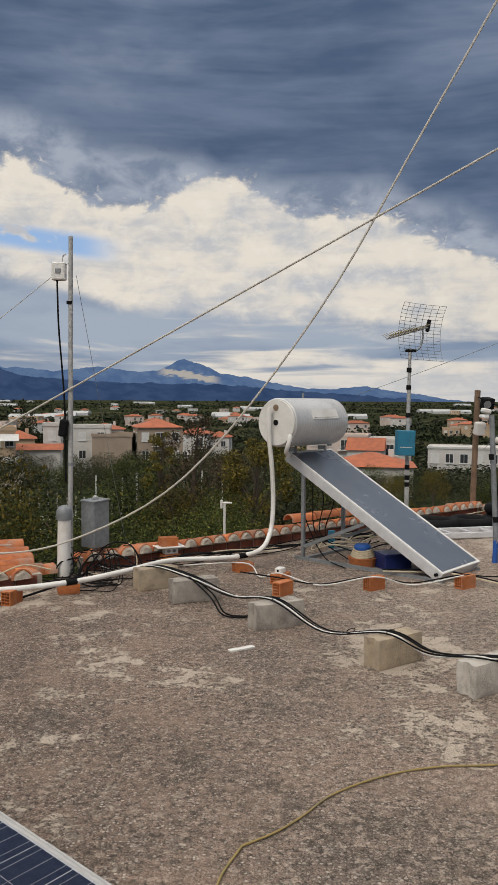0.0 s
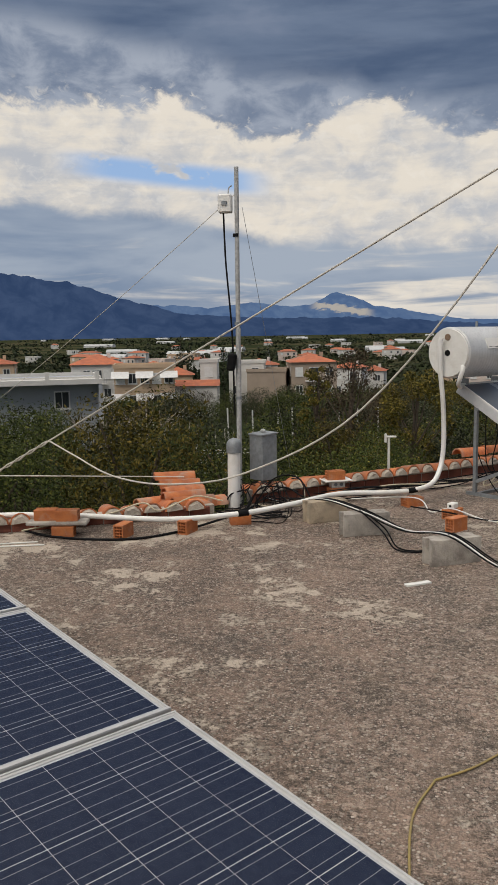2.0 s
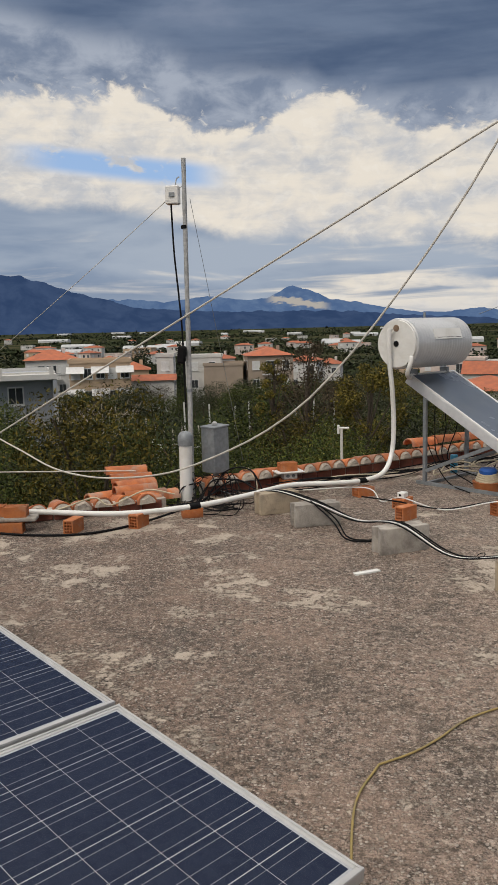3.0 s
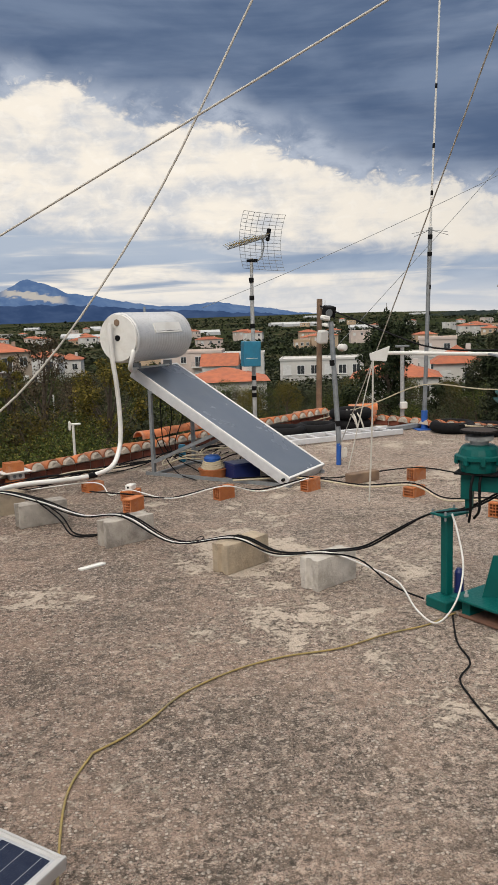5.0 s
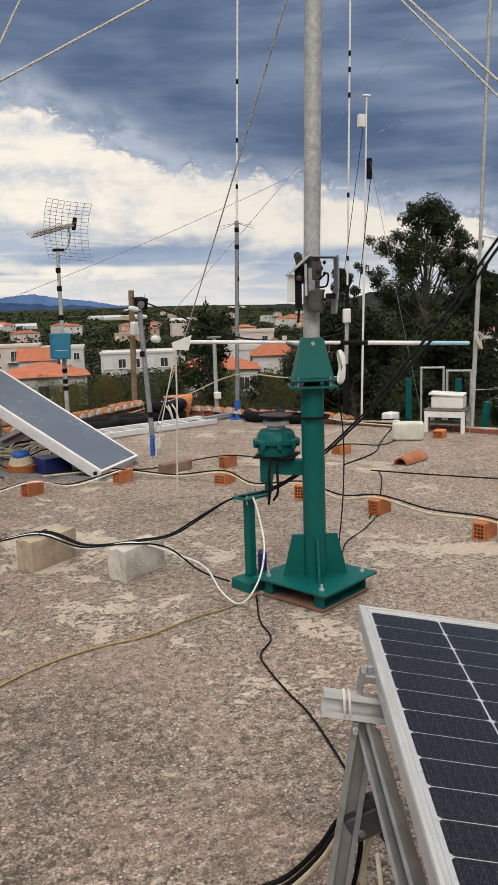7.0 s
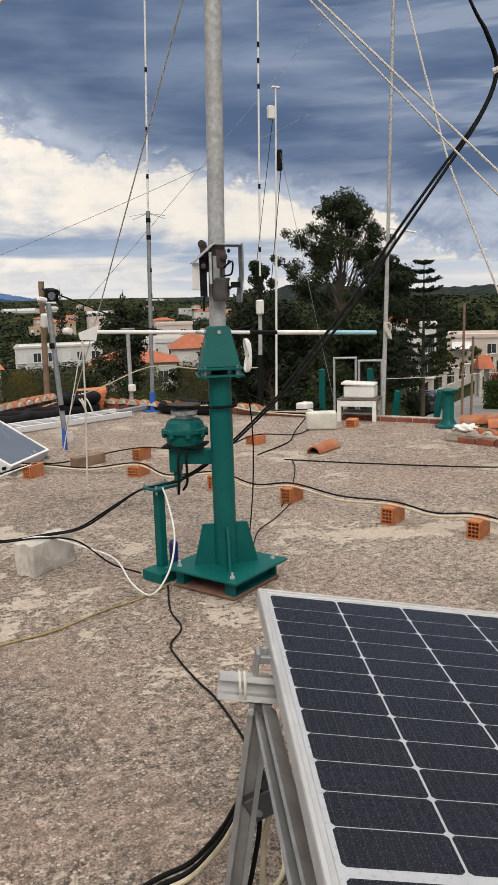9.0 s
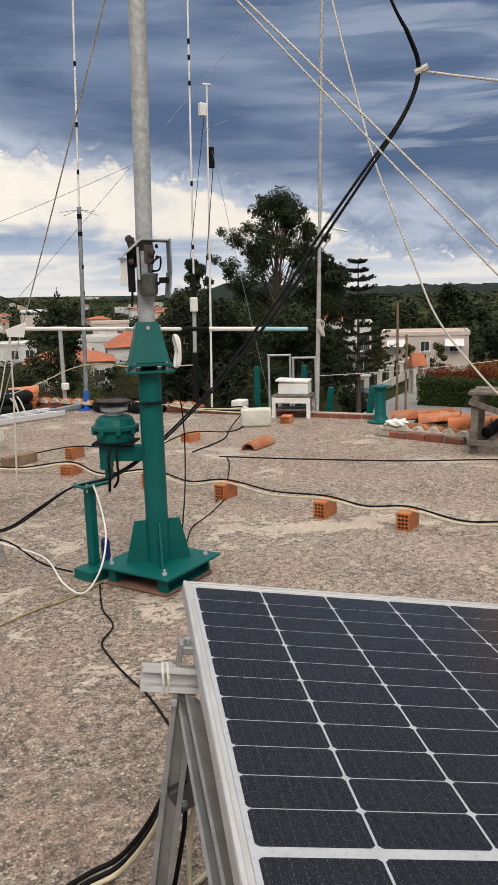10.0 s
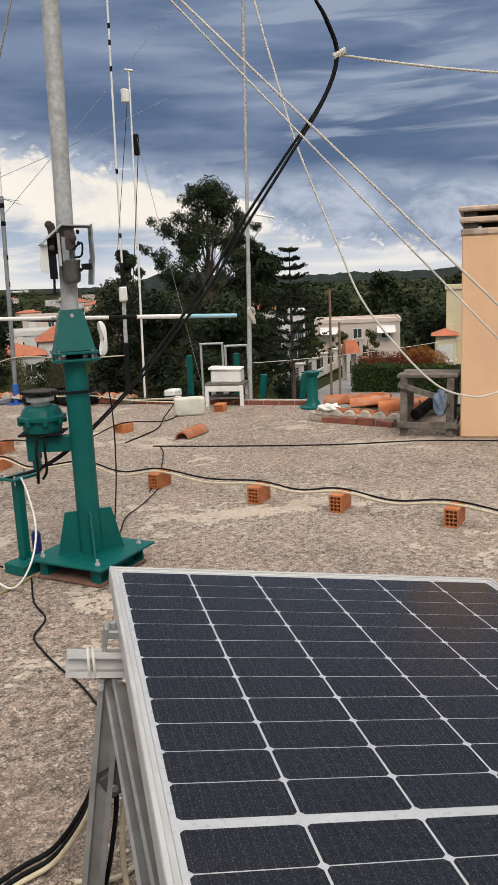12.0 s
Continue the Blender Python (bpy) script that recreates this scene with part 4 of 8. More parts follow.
# ---- loose hollow bricks ----
def hollow_brick_mesh():
    """A clay brick, length x, 9 by 12 cm ends with three by four holes."""
    bm = bmesh.new()
    L, W, H = 0.185, 0.09, 0.118
    cols, rows = 3, 4
    for sgn in (-1, 1):
        xs = [-W / 2] + sorted(v for i in range(cols) for v in (-W / 2 + 0.011 + i * 0.0245, -W / 2 + 0.011 + i * 0.0245 + 0.019)) + [W / 2]
        zs = [0] + sorted(v for i in range(rows) for v in (0.011 + i * 0.0252, 0.011 + i * 0.0252 + 0.0195)) + [H]
        g = [[bm.verts.new((sgn * L / 2, y, z)) for y in xs] for z in zs]
        for j in range(len(zs) - 1):
            for i in range(len(xs) - 1):
                a, b, c, d = g[j][i], g[j][i + 1], g[j + 1][i + 1], g[j + 1][i]
                if i % 2 == 1 and j % 2 == 1:
                    back = [bm.verts.new((sgn * (L / 2 - 0.06), v.co.y, v.co.z)) for v in (a, b, c, d)]
                    bm.faces.new(back)
                    for p, q in ((0, 1), (1, 2), (2, 3), (3, 0)):
                        bm.faces.new(((a, b, c, d)[p], (a, b, c, d)[q], back[q], back[p]))
                else:
                    bm.faces.new((a, b, c, d))
    for y in (-W / 2, W / 2):
        n = 7
        for k in range(n):
            z0, z1 = H * k / n, H * (k + 1) / n
            inset = 0.0025 if k % 2 else 0
            s = 1 if y > 0 else -1
            bm.faces.new([bm.verts.new((x, y - s * inset, z)) for x, z in ((-L / 2, z0), (L / 2, z0), (L / 2, z1), (-L / 2, z1))])
    for z in (0, H):
        bm.faces.new([bm.verts.new((x, y, z)) for x, y in ((-L / 2, -W / 2), (L / 2, -W / 2), (L / 2, W / 2), (-L / 2, W / 2))])
    me = bpy.data.meshes.new("hollow_brick")
    bm.to_mesh(me)
    bm.free()
    me.materials.append(CLAY)
    return me


BRICK = hollow_brick_mesh()


def brick(x, y, a, z=0.0, lie=0, label="orange hollow clay brick standing on the roof under a cable"):
    ob = new("hollow_brick", BRICK)
    ob.matrix_basis = pose(x, y, z, 0, 0, a) @ (pose(0, 0, 0.045, 90, 0, 0) @ pose(0, 0, -0.059) if lie else Matrix())
    return tagged(ob, label, "brick", "loose hollow bricks")


# (x, y, turn, flat)
for row in ((1.20, 6.10, 230, 0), (1.19, 6.56, 240, 1), (2.03, 6.32, 215, 0), (2.87, 6.41, 215, 0), (3.70, 5.90, 215, 1), (3.98, 6.55, 30, 0),
            (4.07, 5.05, 225, 0), (4.36, 4.31, 205, 0), (4.64, 3.43, 205, 0), (4.89, 2.87, 205, 0), (5.16, 2.14, 205, 0), (5.30, 6.58, 20, 1),
            (-1.56, 5.50, 262, 0), (-1.06, 5.72, 255, 0), (-0.68, 6.10, 200, 1), (0.83, 7.05, 215, 1), (6.76, 6.84, 40, 1), (3.10, 7.40, 40, 1),
            (-2.08, 5.45, 12, 1)):
    x, y, a, lie = row
    brick(x, y, a, 0.0, lie)
for dx in (-0.10, 0.10):
    brick(-2.16 + dx, 5.50, 12, 0.130, 1, "orange hollow clay brick lying on a grey slab")
bm = bmesh.new()
worn_block(bm, (0.52, 0.16, 0.035), 2.0)
ob = tagged(finish("concrete_slab", bm, BLOCK), "thin grey concrete slab laid across bricks", "slab")
ob.matrix_basis = pose(-2.15, 5.49, 0.0925, 0, 0, 12)
brick(0.06, 7.45, 30, 0.0, 1, "orange hollow clay brick under a switch box")
bm = bmesh.new()
box(bm, (0.15, 0.09, 0.07), (0, 0, 0.035), bevel=0.006)
ob = tagged(finish("socket_box", bm, WHITE_PLASTIC), "small white outdoor socket box on a brick", "socket box")
ob.matrix_basis = pose(0.06, 7.45, 0.092, 0, 0, 25)
for sx_ in (-0.03, 0.03):
    bm = bmesh.new()
    lathe(bm, [(0.018, 0), (0.018, 0.006)], (sx_, -0.045, 0.035), (90, 0, 0), 12)
    part("socket_cover", bm, GALV_DULL, ob)
bm = bmesh.new()
box(bm, (0.30, 0.2, 0.012), (0, 0, 0.006), bevel=0.002)
ob = tagged(finish("cover_board", bm, WHITE_PLASTIC), "white board laid over the socket box", "board")
ob.matrix_basis = pose(0.05, 7.45, 0.163, 0, 0, 25)
brick(0.04, 7.45, 25, 0.176, 1, "orange hollow clay brick weighing down a board")
bm = bmesh.new()
box(bm, (0.09, 0.07, 0.05), (0, 0, 0.025), bevel=0.006)
ob = tagged(finish("camera_box", bm, WHITE_PLASTIC), "small white connection box with a round hole on a brick", "junction box")
ob.matrix_basis = pose(1.19, 6.56, 0.092, 0, 0, 60)
bm = bmesh.new()
lathe(bm, [(0.011, 0), (0.011, 0.004)], (-0.046, 0.0, 0.027), (0, -90, 0), 12)
part("hole", bm, BLACK, ob)


# ---- parapet ----
def tile_mesh(length=0.42, r0=0.092, r1=0.078, th=0.013):
    bm = bmesh.new()
    n, rows = 10, 4
    outer, inner = [], []
    for j in range(rows + 1):
        f = j / rows
        r = r0 + (r1 - r0) * f
        outer.append([bm.verts.new((r * math.cos(math.pi * i / n), f * length, r * math.sin(math.pi * i / n))) for i in range(n + 1)])
        inner.append([bm.verts.new(((r - th) * math.cos(math.pi * i / n), f * length, (r - th) * math.sin(math.pi * i / n))) for i in range(n + 1)])
    for g, flip in ((outer, False), (inner, True)):
        for a, b in zip(g, g[1:]):
            for i in range(n):
                bm.faces.new((a[i], a[i + 1], b[i + 1], b[i]))
    for a, b in ((outer[0], inner[0]), (outer[-1], inner[-1])):
        for i in range(n):
            bm.faces.new((a[i], a[i + 1], b[i + 1], b[i]))
    for k in (0, n):
        for j in range(rows):
            bm.faces.new((outer[j][k], outer[j + 1][k], inner[j + 1][k], inner[j][k]))
    bmesh.ops.recalc_face_normals(bm, faces=bm.faces)
    me = bpy.data.meshes.new("roof_tile")
    bm.to_mesh(me)
    bm.free()
    me.materials.append(TILE)
    me.shade_smooth()
    me.set_sharp_from_angle(angle=radians(40))
    return me


def plug_mesh(seed):
    bm = bmesh.new()
    n = 9
    rings = []
    for y, k in ((-0.004, 0.93), (-0.026, 0.66), (0.05, 0.94)):
        rings.append([bm.verts.new((0.086 * k * math.cos(math.pi * i / n) + 0.006 * noise.noise((i, seed, y)), y + 0.012 * noise.noise((i * 0.7, seed, 3)), 0.086 * k * math.sin(math.pi * i / n) * (0.9 + 0.25 * noise.noise((i * 0.4, seed, 1))))) for i in range(n + 1)])
    bm.faces.new(rings[1])
    for a, b in ((rings[1], rings[0]), (rings[0], rings[2])):
        for i in range(n):
            bm.faces.new((a[i], a[i + 1], b[i + 1], b[i]))
    bmesh.ops.recalc_face_normals(bm, faces=bm.faces)
    me = bpy.data.meshes.new("mortar_plug")
    bm.to_mesh(me)
    bm.free()
    me.materials.append(MORTAR)
    return me


TILE_MESH = tile_mesh()
PLUGS = [plug_mesh(s) for s in (1.3, 4.7, 9.1)]
bm = bmesh.new()
box(bm, (0.19, 0.085, 0.088), (0, 0, 0.044), bevel=0.005)
WALL_BRICK = bpy.data.meshes.new("brick")
bm.to_mesh(WALL_BRICK)
bm.free()
WALL_BRICK.materials.append(WALL_RED)


def parapet(name, a, b, wall_h, tiled=True, label="", jitter=1.0, courses=1, drop=-9.0):
    """A low brick upstand from a to b with clay tiles bedded across it, running down outwards."""
    rng = random.Random(int(abs(a[0] * 100) + abs(b[1] * 10)))
    a, b = Vector((*a, 0)), Vector((*b, 0))
    d = (b - a).normalized()
    turn = math.degrees(math.atan2(d.y, d.x))
    L = (b - a).length
    root = tagged(new(name), label, "parapet", kind="structure")
    root.matrix_basis = pose(a.x, a.y, 0, 0, 0, turn)
    bm = bmesh.new()
    box(bm, (L, 0.10, wall_h + 0.02), (L / 2, 0.055, wall_h / 2 + 0.01))
    part("bedding", bm, MORTAR, root, "crumbling mortar bed")
    for c in range(courses):
        n = int(L / 0.20)
        for i in range(n):
            ob = new("brick", WALL_BRICK)
            ob.parent = root
            ob.matrix_basis = pose(0.1 + i * 0.20 + (0.1 if c % 2 else 0), 0.035 + rng.uniform(-0.006, 0.006), c * 0.092, 0, 0, rng.uniform(-1.5, 1.5))
    if tiled:
        n = int(L / 0.196)
        for i in range(n):
            x = 0.1 + i * 0.196
            j = rng.uniform(-1, 1) * jitter
            m = pose(x + 0.008 * j, -0.045 + 0.02 * rng.uniform(-1, 1) * jitter, wall_h, drop + 2 * j, rng.uniform(-3, 3) * jitter, rng.uniform(-3, 3) * jitter)
            ob = new("roof_tile", TILE_MESH)
            ob.parent, ob.matrix_basis = root, m
            ob = new("mortar_plug", PLUGS[rng.randrange(3)])
            ob.parent, ob.matrix_basis = root, m
    return root


parapet("parapet_1", LEFT_END, CORNER, 0.115, True, "low brick upstand capped with weathered clay tiles", 1.3)
parapet("parapet_2", (-5.6, 3.55), (-3.3, 5.12), 0.06, True, "low brick upstand capped with weathered clay tiles", 1.3)
parapet("parapet_3", (-3.3, 5.12), (-1.0, 6.42), 0.075, True, "low brick upstand capped with weathered clay tiles", 1.6)
parapet("parapet_4", CORNER, (6.35, 8.32), 0.07, True, "low brick upstand with broken clay tiles", 2.0, drop=-14.0)
parapet("parapet_5", (6.38, 8.27), RIGHT_END, 0.075, False, "low upstand of bare orange bricks", 2.5).location.z = -0.035


def loose_tile(x, y, z, yaw, pitch=0.0, roll=0.0, label="weathered orange clay tile lying loose", group="loose roof tiles"):
    ob = new("roof_tile", TILE_MESH)
    ob.matrix_basis = pose(x, y, z, pitch, roll, yaw)
    return tagged(ob, label, "roof tile", group)


# spare tiles stacked behind the upstand by the thin mast
for i, (x, y, z, yaw) in enumerate(((-1.06, 6.60, 0.07, 112), (-1.20, 6.76, 0.085, 106), (-1.26, 6.92, 0.11, 109), (-1.33, 7.08, 0.135, 101), (-1.40, 7.14, 0.20, 97), (-1.50, 6.74, 0.03, 114), (-0.98, 6.70, 0.05, 124))):
    loose_tile(x, y, z, yaw + 16 + 4 * (i % 3), 3, 3 * (-1) ** i, "orange clay tile in a loose stack behind the upstand", "stacked spare tiles")
for i in range(4):
    loose_tile(1.35 + 0.42 * i * 0.76, 9.02 + 0.42 * i * 0.645, 0.20, -50, 0, 4 * (-1) ** i, "clay tile laid along the top of the upstand", "tiles along the upstand")
loose_tile(5.85, 5.92, 0.0, 118, 0, 8, "single weathered clay tile lying on the roof")
# tiles in a red plastic-looking stack by the corner
for i in range(5):
    loose_tile(4.83 + 0.015 * i, 10.35, 0.02 + 0.055 * i, 75, 0, 0, "orange clay tile in a neat stack by the corner", "stacked tiles by the corner")


def tile_heap():
    """The hipped bit of tiled roof that meets the flat roof."""
    root = thing("tiled_hip", "low mortar-edged patch of overlapping orange clay tiles", "tile roof", at=pose(7.0, 5.45, 0, 0, 0, -73.0))
    bm = bmesh.new()
    worn_block(bm, (1.0, 0.10, 0.10), 5.0)
    bmesh.ops.translate(bm, verts=bm.verts, vec=(0.45, 0.05, 0))
    part("mortar_edge", bm, MORTAR, root, "crumbling mortar kerb")
    for i in range(4):
        ob = new("brick", WALL_BRICK)
        ob.parent, ob.matrix_basis = root, pose(0.22 + 0.21 * i, 0.008 + 0.008 * (i % 2), -0.03 + 0.01 * (i % 3), 0, 3 * (i % 2), 2 - 2 * i)
    bm = bmesh.new()
    lo = [bm.verts.new(v) for v in ((-0.05, 0.06, 0.08), (1.1, 0.06, 0.08), (1.2, 1.2, -0.25), (-0.2, 1.2, -0.25))]
    bm.faces.new(lo)
    bmesh.ops.solidify(bm, geom=bm.faces[:], thickness=0.05)
    part("bed", bm, MORTAR, root)
    rng = random.Random(5)
    for r in range(5):
        for i in range(3):
            ob = new("roof_tile", TILE_MESH)
            ob.parent = root
            ob.matrix_basis = pose(0.02 + i * 0.33 + 0.02 * r + rng.uniform(-0.02, 0.02), 0.20 + 0.155 * r, 0.135 - 0.02 * r + 0.012 * (2 - i), 4 + rng.uniform(-3, 3), rng.uniform(-6, 6), -68 + rng.uniform(-5, 5))
    for i in range(6):
        ob = new("roof_tile", TILE_MESH)
        ob.parent = root
        ob.matrix_basis = pose(0.1 + i * 0.17, 0.02, 0.075, -10, 0, rng.uniform(-4, 4))
        ob = new("mortar_plug", PLUGS[i % 3])
        ob.parent = root
        ob.matrix_basis = pose(0.1 + i * 0.17, 0.02, 0.075, -10, 0, 0)
    return root


tile_heap()
bm = bmesh.new()
bmesh.ops.create_icosphere(bm, subdivisions=4, radius=0.085)
for v in bm.verts:
    f = noise.noise(v.co * 22) * 0.03 + noise.noise(v.co * 40) * 0.015
    v.co = Vector((v.co.x * 1.5, v.co.y * 0.8, max(v.co.z, -0.02) * 0.55)) + v.co.normalized() * f
ob = tagged(finish("plastic_bag", bm, WHITE_PLASTIC, smooth=60), "crumpled white plastic bag on the mortar kerb", "bag")
ob.matrix_basis = pose(7.10, 5.30, 0.145, 0, 0, -70)


# ---- poles and masts ----
def pole(name, label, x, y, z0, tops, category="pole", segs=14, group=""):
    """tops: (part name, material, radius, x, y, z) from the foot up."""
    root = thing(name, label, category, group, pose(x, y, 0))
    last = Vector((0, 0, z0))
    for nm, mat, r, px_, py_, pz_ in tops:
        bm = bmesh.new()
        nxt = Vector((px_ - x, py_ - y, pz_))
        cyl(bm, r, r * 0.97, last, nxt, segs)
        part(nm, bm, mat, root, smooth=40)
        last = nxt
    return root


def bands(root, a, b, zs, r, mat=BLACK):
    a, b = Vector(a), Vector(b)
    for f in zs:
        c = a.lerp(b, f)
        bm = bmesh.new()
        d = (b - a).normalized() * 0.03
        cyl(bm, r, r, c - d, c + d, 12)
        part("tape", bm, mat, root, "black tape")


def mast_a():
    root = pole("antenna_mast", "thin galvanised mast with a small relay box near its top", -0.87, 6.95, 0, [("tube", GALV, 0.026, -0.855, 6.95, 1.75), ("tube", GALV, 0.022, -0.845, 6.952, 3.27)], "mast")
    bm = bmesh.new()
    box(bm, (0.13, 0.09, 0.17), (-0.085, -0.02, 2.93), bevel=0.01)
    b_ = part("relay_box", bm, WHITE_PLASTIC, root, "grey-white weatherproof box")
    bm = bmesh.new()
    box(bm, (0.05, 0.012, 0.04), (-0.085, -0.07, 2.93))
    part("sticker", bm, GALV_DULL, b_)
    bm = bmesh.new()
    sweep(bm, smooth_path([(-0.10, -0.04, 2.85), (-0.085, -0.05, 2.4), (-0.055, -0.05, 2.0), (-0.035, -0.035, 1.6), (-0.03, -0.03, 0.9)], 6), 0.009)
    part("feeder", bm, BLACK, root, smooth=60)
    bm = bmesh.new()
    box(bm, (0.08, 0.08, 0.17), (-0.045, -0.05, 1.42), (0, 8, 0), 0.02, 2)
    part("choke", bm, BLACK, root, "black taped choke")
    for z in (2.62, 1.78, 1.05):
        bm = bmesh.new()
        lathe(bm, [(0.03, 0), (0.03, 0.03)], (0.01, 0, z), seg=14)
        part("tape", bm, BLACK if z > 2 else GALV_DULL, root)
    bm = bmesh.new()
    sweep(bm, smooth_path([(-0.06, 0, 3.02), (-0.05, 0, 3.08), (-0.02, 0, 3.10)], 4), 0.006)
    part("hook", bm, GALV, root)


mast_a()
cable("guy_wire", sag((-0.86, 6.95, 3.02), (-6.5, 9.5, -0.2), 0.1), 0.0035, ROPE, "thin guy line running down from the thin mast", "guy line", 2)
cable("guy_wire", sag((-0.80, 6.98, 2.9), (-0.55, 8.2, 0.15), 0.0), 0.0022, GALV_DULL, "thin wire hanging beside the thin mast", "wire", 1)

# white vent pipe with a cap
root = thing("vent_pipe", "white plastic vent pipe with a grey domed cap", "vent pipe", at=pose(-0.88, 6.73, 0))
bm = bmesh.new()
cyl(bm, 0.062, 0.062, (0, 0, 0), (0.01, 0, 0.56), 24)
part("pipe", bm, WHITE_PLASTIC, root, smooth=40)
bm = bmesh.new()
lathe(bm, [(0.072, 0.55), (0.074, 0.60), (0.072, 0.64), (0.055, 0.675), (0.02, 0.69)], (0.01, 0, 0), seg=24)
part("cap", bm, GALV_DULL, root, "weathered grey plastic cap", 50)

# grey steel cabinet on a post
root = thing("meter_cabinet", "grey weathered sheet-steel cabinet on a short post", "cabinet", at=pose(-0.66, 7.14, 0, 0, 0, -38))
bm = bmesh.new()
box(bm, (0.045, 0.045, 0.24), (0, 0, 0.12))
part("post", bm, GALV_DULL, root)
bm = bmesh.new()
box(bm, (0.20, 0.20, 0.46), (0, 0, 0.45), bevel=0.006)
body = part("body", bm, GALV_DULL, root)
bm = bmesh.new()
box(bm, (0.215, 0.215, 0.018), (0, 0, 0.688), (3, 0, 0), 0.004)
part("lid", bm, GALV_DULL, root)
bm = bmesh.new()
box(bm, (0.01, 0.17, 0.40), (-0.102, 0, 0.45), bevel=0.003)
part("door", bm, GALV_DULL, body)
bm = bmesh.new()
lathe(bm, [(0.028, 0.70), (0.03, 0.72), (0.012, 0.735)], seg=14)
part("knob", bm, GALV, root)


# ---- television aerial ----
def aerial():
    root = thing("television_aerial", "television aerial with a wire-mesh reflector on a taped pole", "aerial", at=pose(2.95, 9.75, 0))
    bm = bmesh.new()
    cyl(bm, 0.030, 0.026, (0, 0, 0), (0.012, 0, 1.9), 14)
    part("pole", bm, GALV, root, smooth=40)
    bm = bmesh.new()
    cyl(bm, 0.022, 0.022, (0.012, 0, 1.88), (0.02, 0, 2.40), 12)
    part("pole", bm, GALV, root, smooth=40)
    bands(root, (0, 0, 0), (0.012, 0, 2.3), (0.26, 0.3, 0.36, 0.66, 0.82, 0.92), 0.033)
    bm = bmesh.new()
    box(bm, (0.235, 0.16, 0.33), (-0.045, -0.09, 1.155), (0, 1.5, 6), 0.012, 2)
    box_ = part("amplifier_box", bm, TEAL_BOX, root, "teal painted steel box")
    bm = bmesh.new()
    box(bm, (0.16, 0.004, 0.006), (-0.045, -0.173, 1.10), (0, 1.5, 6))
    part("scratch", bm, WHITE_PLASTIC, box_)
    # curved mesh reflector: wires only
    cx, cy, cz, half, R = 0.26, 0.10, 2.63, 0.33, 0.62
    turn = pose(cx, cy, cz, 0, 3, 22)

    def surf(u, v):
        return turn @ Vector((u, 0.22 - (R - math.sqrt(max(R * R - v * v, 0))) * 0.9 - 0.12 * (u / half) ** 2 * 0.4, v))

    for i in range(17):
        v = -0.37 + 0.74 * i / 16
        bm = bmesh.new()
        sweep(bm, [surf(-half + 2 * half * k / 10, v) for k in range(11)], 0.0028, 5)
        part("mesh_wire", bm, GALV_DULL, root)
    for i in range(8):
        u = -half + 2 * half * i / 7
        bm = bmesh.new()
        sweep(bm, [surf(u, -0.37 + 0.74 * k / 12) for k in range(13)], 0.0028, 5)
        part("mesh_wire", bm, GALV_DULL, root)
    boom_a, boom_b = Vector((0.30, 0.12, 2.69)), Vector((-0.33, -0.26, 2.50))
    bm = bmesh.new()
    cyl(bm, 0.009, 0.009, boom_a, boom_b, 8)
    boom = part("boom", bm, GALV_DULL, root)
    bm = bmesh.new()
    cyl(bm, 0.007, 0.007, Vector((0.1, 0, 2.66)), Vector((-0.30, -0.24, 2.545)), 8)
    part("boom", bm, YELLOW_CABLE, root, "yellowed upper director boom")
    d = (boom_b - boom_a).normalized()
    side = d.cross(Vector((0, 0, 1))).normalized()
    for i in range(15):
        c = boom_a.lerp(boom_b, 0.18 + 0.80 * i / 14)
        w_ = 0.17 - 0.004 * i
        for s_ in (-1, 1):
            bm = bmesh.new()
            cyl(bm, 0.0045, 0.0045, c, c + side * s_ * w_ + Vector((0, 0, 0.06)), 5)
            part("director", bm, YELLOW_CABLE if i % 2 else GALV_DULL, boom)
    bm = bmesh.new()
    box(bm, (0.05, 0.05, 0.16), tuple(boom_a + Vector((-0.02, 0, 0.02))), (0, 10, 0), 0.006)
    part("dipole_box", bm, BLACK, root)
    bm = bmesh.new()
    sweep(bm, smooth_path([(0.02, 0, 2.38), (0.10, 0.02, 2.37), (0.16, 0.04, 2.42), (0.20, 0.06, 2.55), (0.19, 0.06, 2.66)], 5), 0.012)
    part("bracket", bm, GALV_DULL, root, smooth=60)
    bm = bmesh.new()
    box(bm, (0.14, 0.05, 0.035), (0.03, 0, 2.37), bevel=0.005)
    part("clamp", bm, BLACK, root)


aerial()

# leaning wooden pole with floodlight and cameras
root = pole("wooden_pole", "leaning round wooden pole with a lamp and cameras at its top", 4.12, 11.42, -6.8, [("trunk", WOOD_POLE, 0.046, 4.33, 11.42, 1.88)], "pole", 16)
for nm, sz, c, mt in (("floodlight", (0.16, 0.16, 0.17), (0.28, -0.28, 1.68), BLACK), ("lamp_shade", (0.18, 0.13, 0.05), (0.27, -0.27, 1.48), WHITE_PLASTIC), ("camera_box", (0.15, 0.11, 0.20), (0.18, -0.25, 1.30), WHITE_PLASTIC)):
    bm = bmesh.new()
    box(bm, sz, c, (12, 0, 20), 0.02, 2)
    ob = part(nm, bm, mt, root)
    if nm == "floodlight":
        bm = bmesh.new()
        lathe(bm, [(0.055, 0), (0.06, 0.02)], (0.25, -0.37, 1.66), (100, 0, 20), 16)
        part("lens", bm, GALV_DULL, ob)
bm = bmesh.new()
cyl(bm, 0.012, 0.012, (0.2, 0, 1.75), (0.32, -0.2, 1.75), 8)
part("arm", bm, GALV_DULL, root)
bm = bmesh.new()
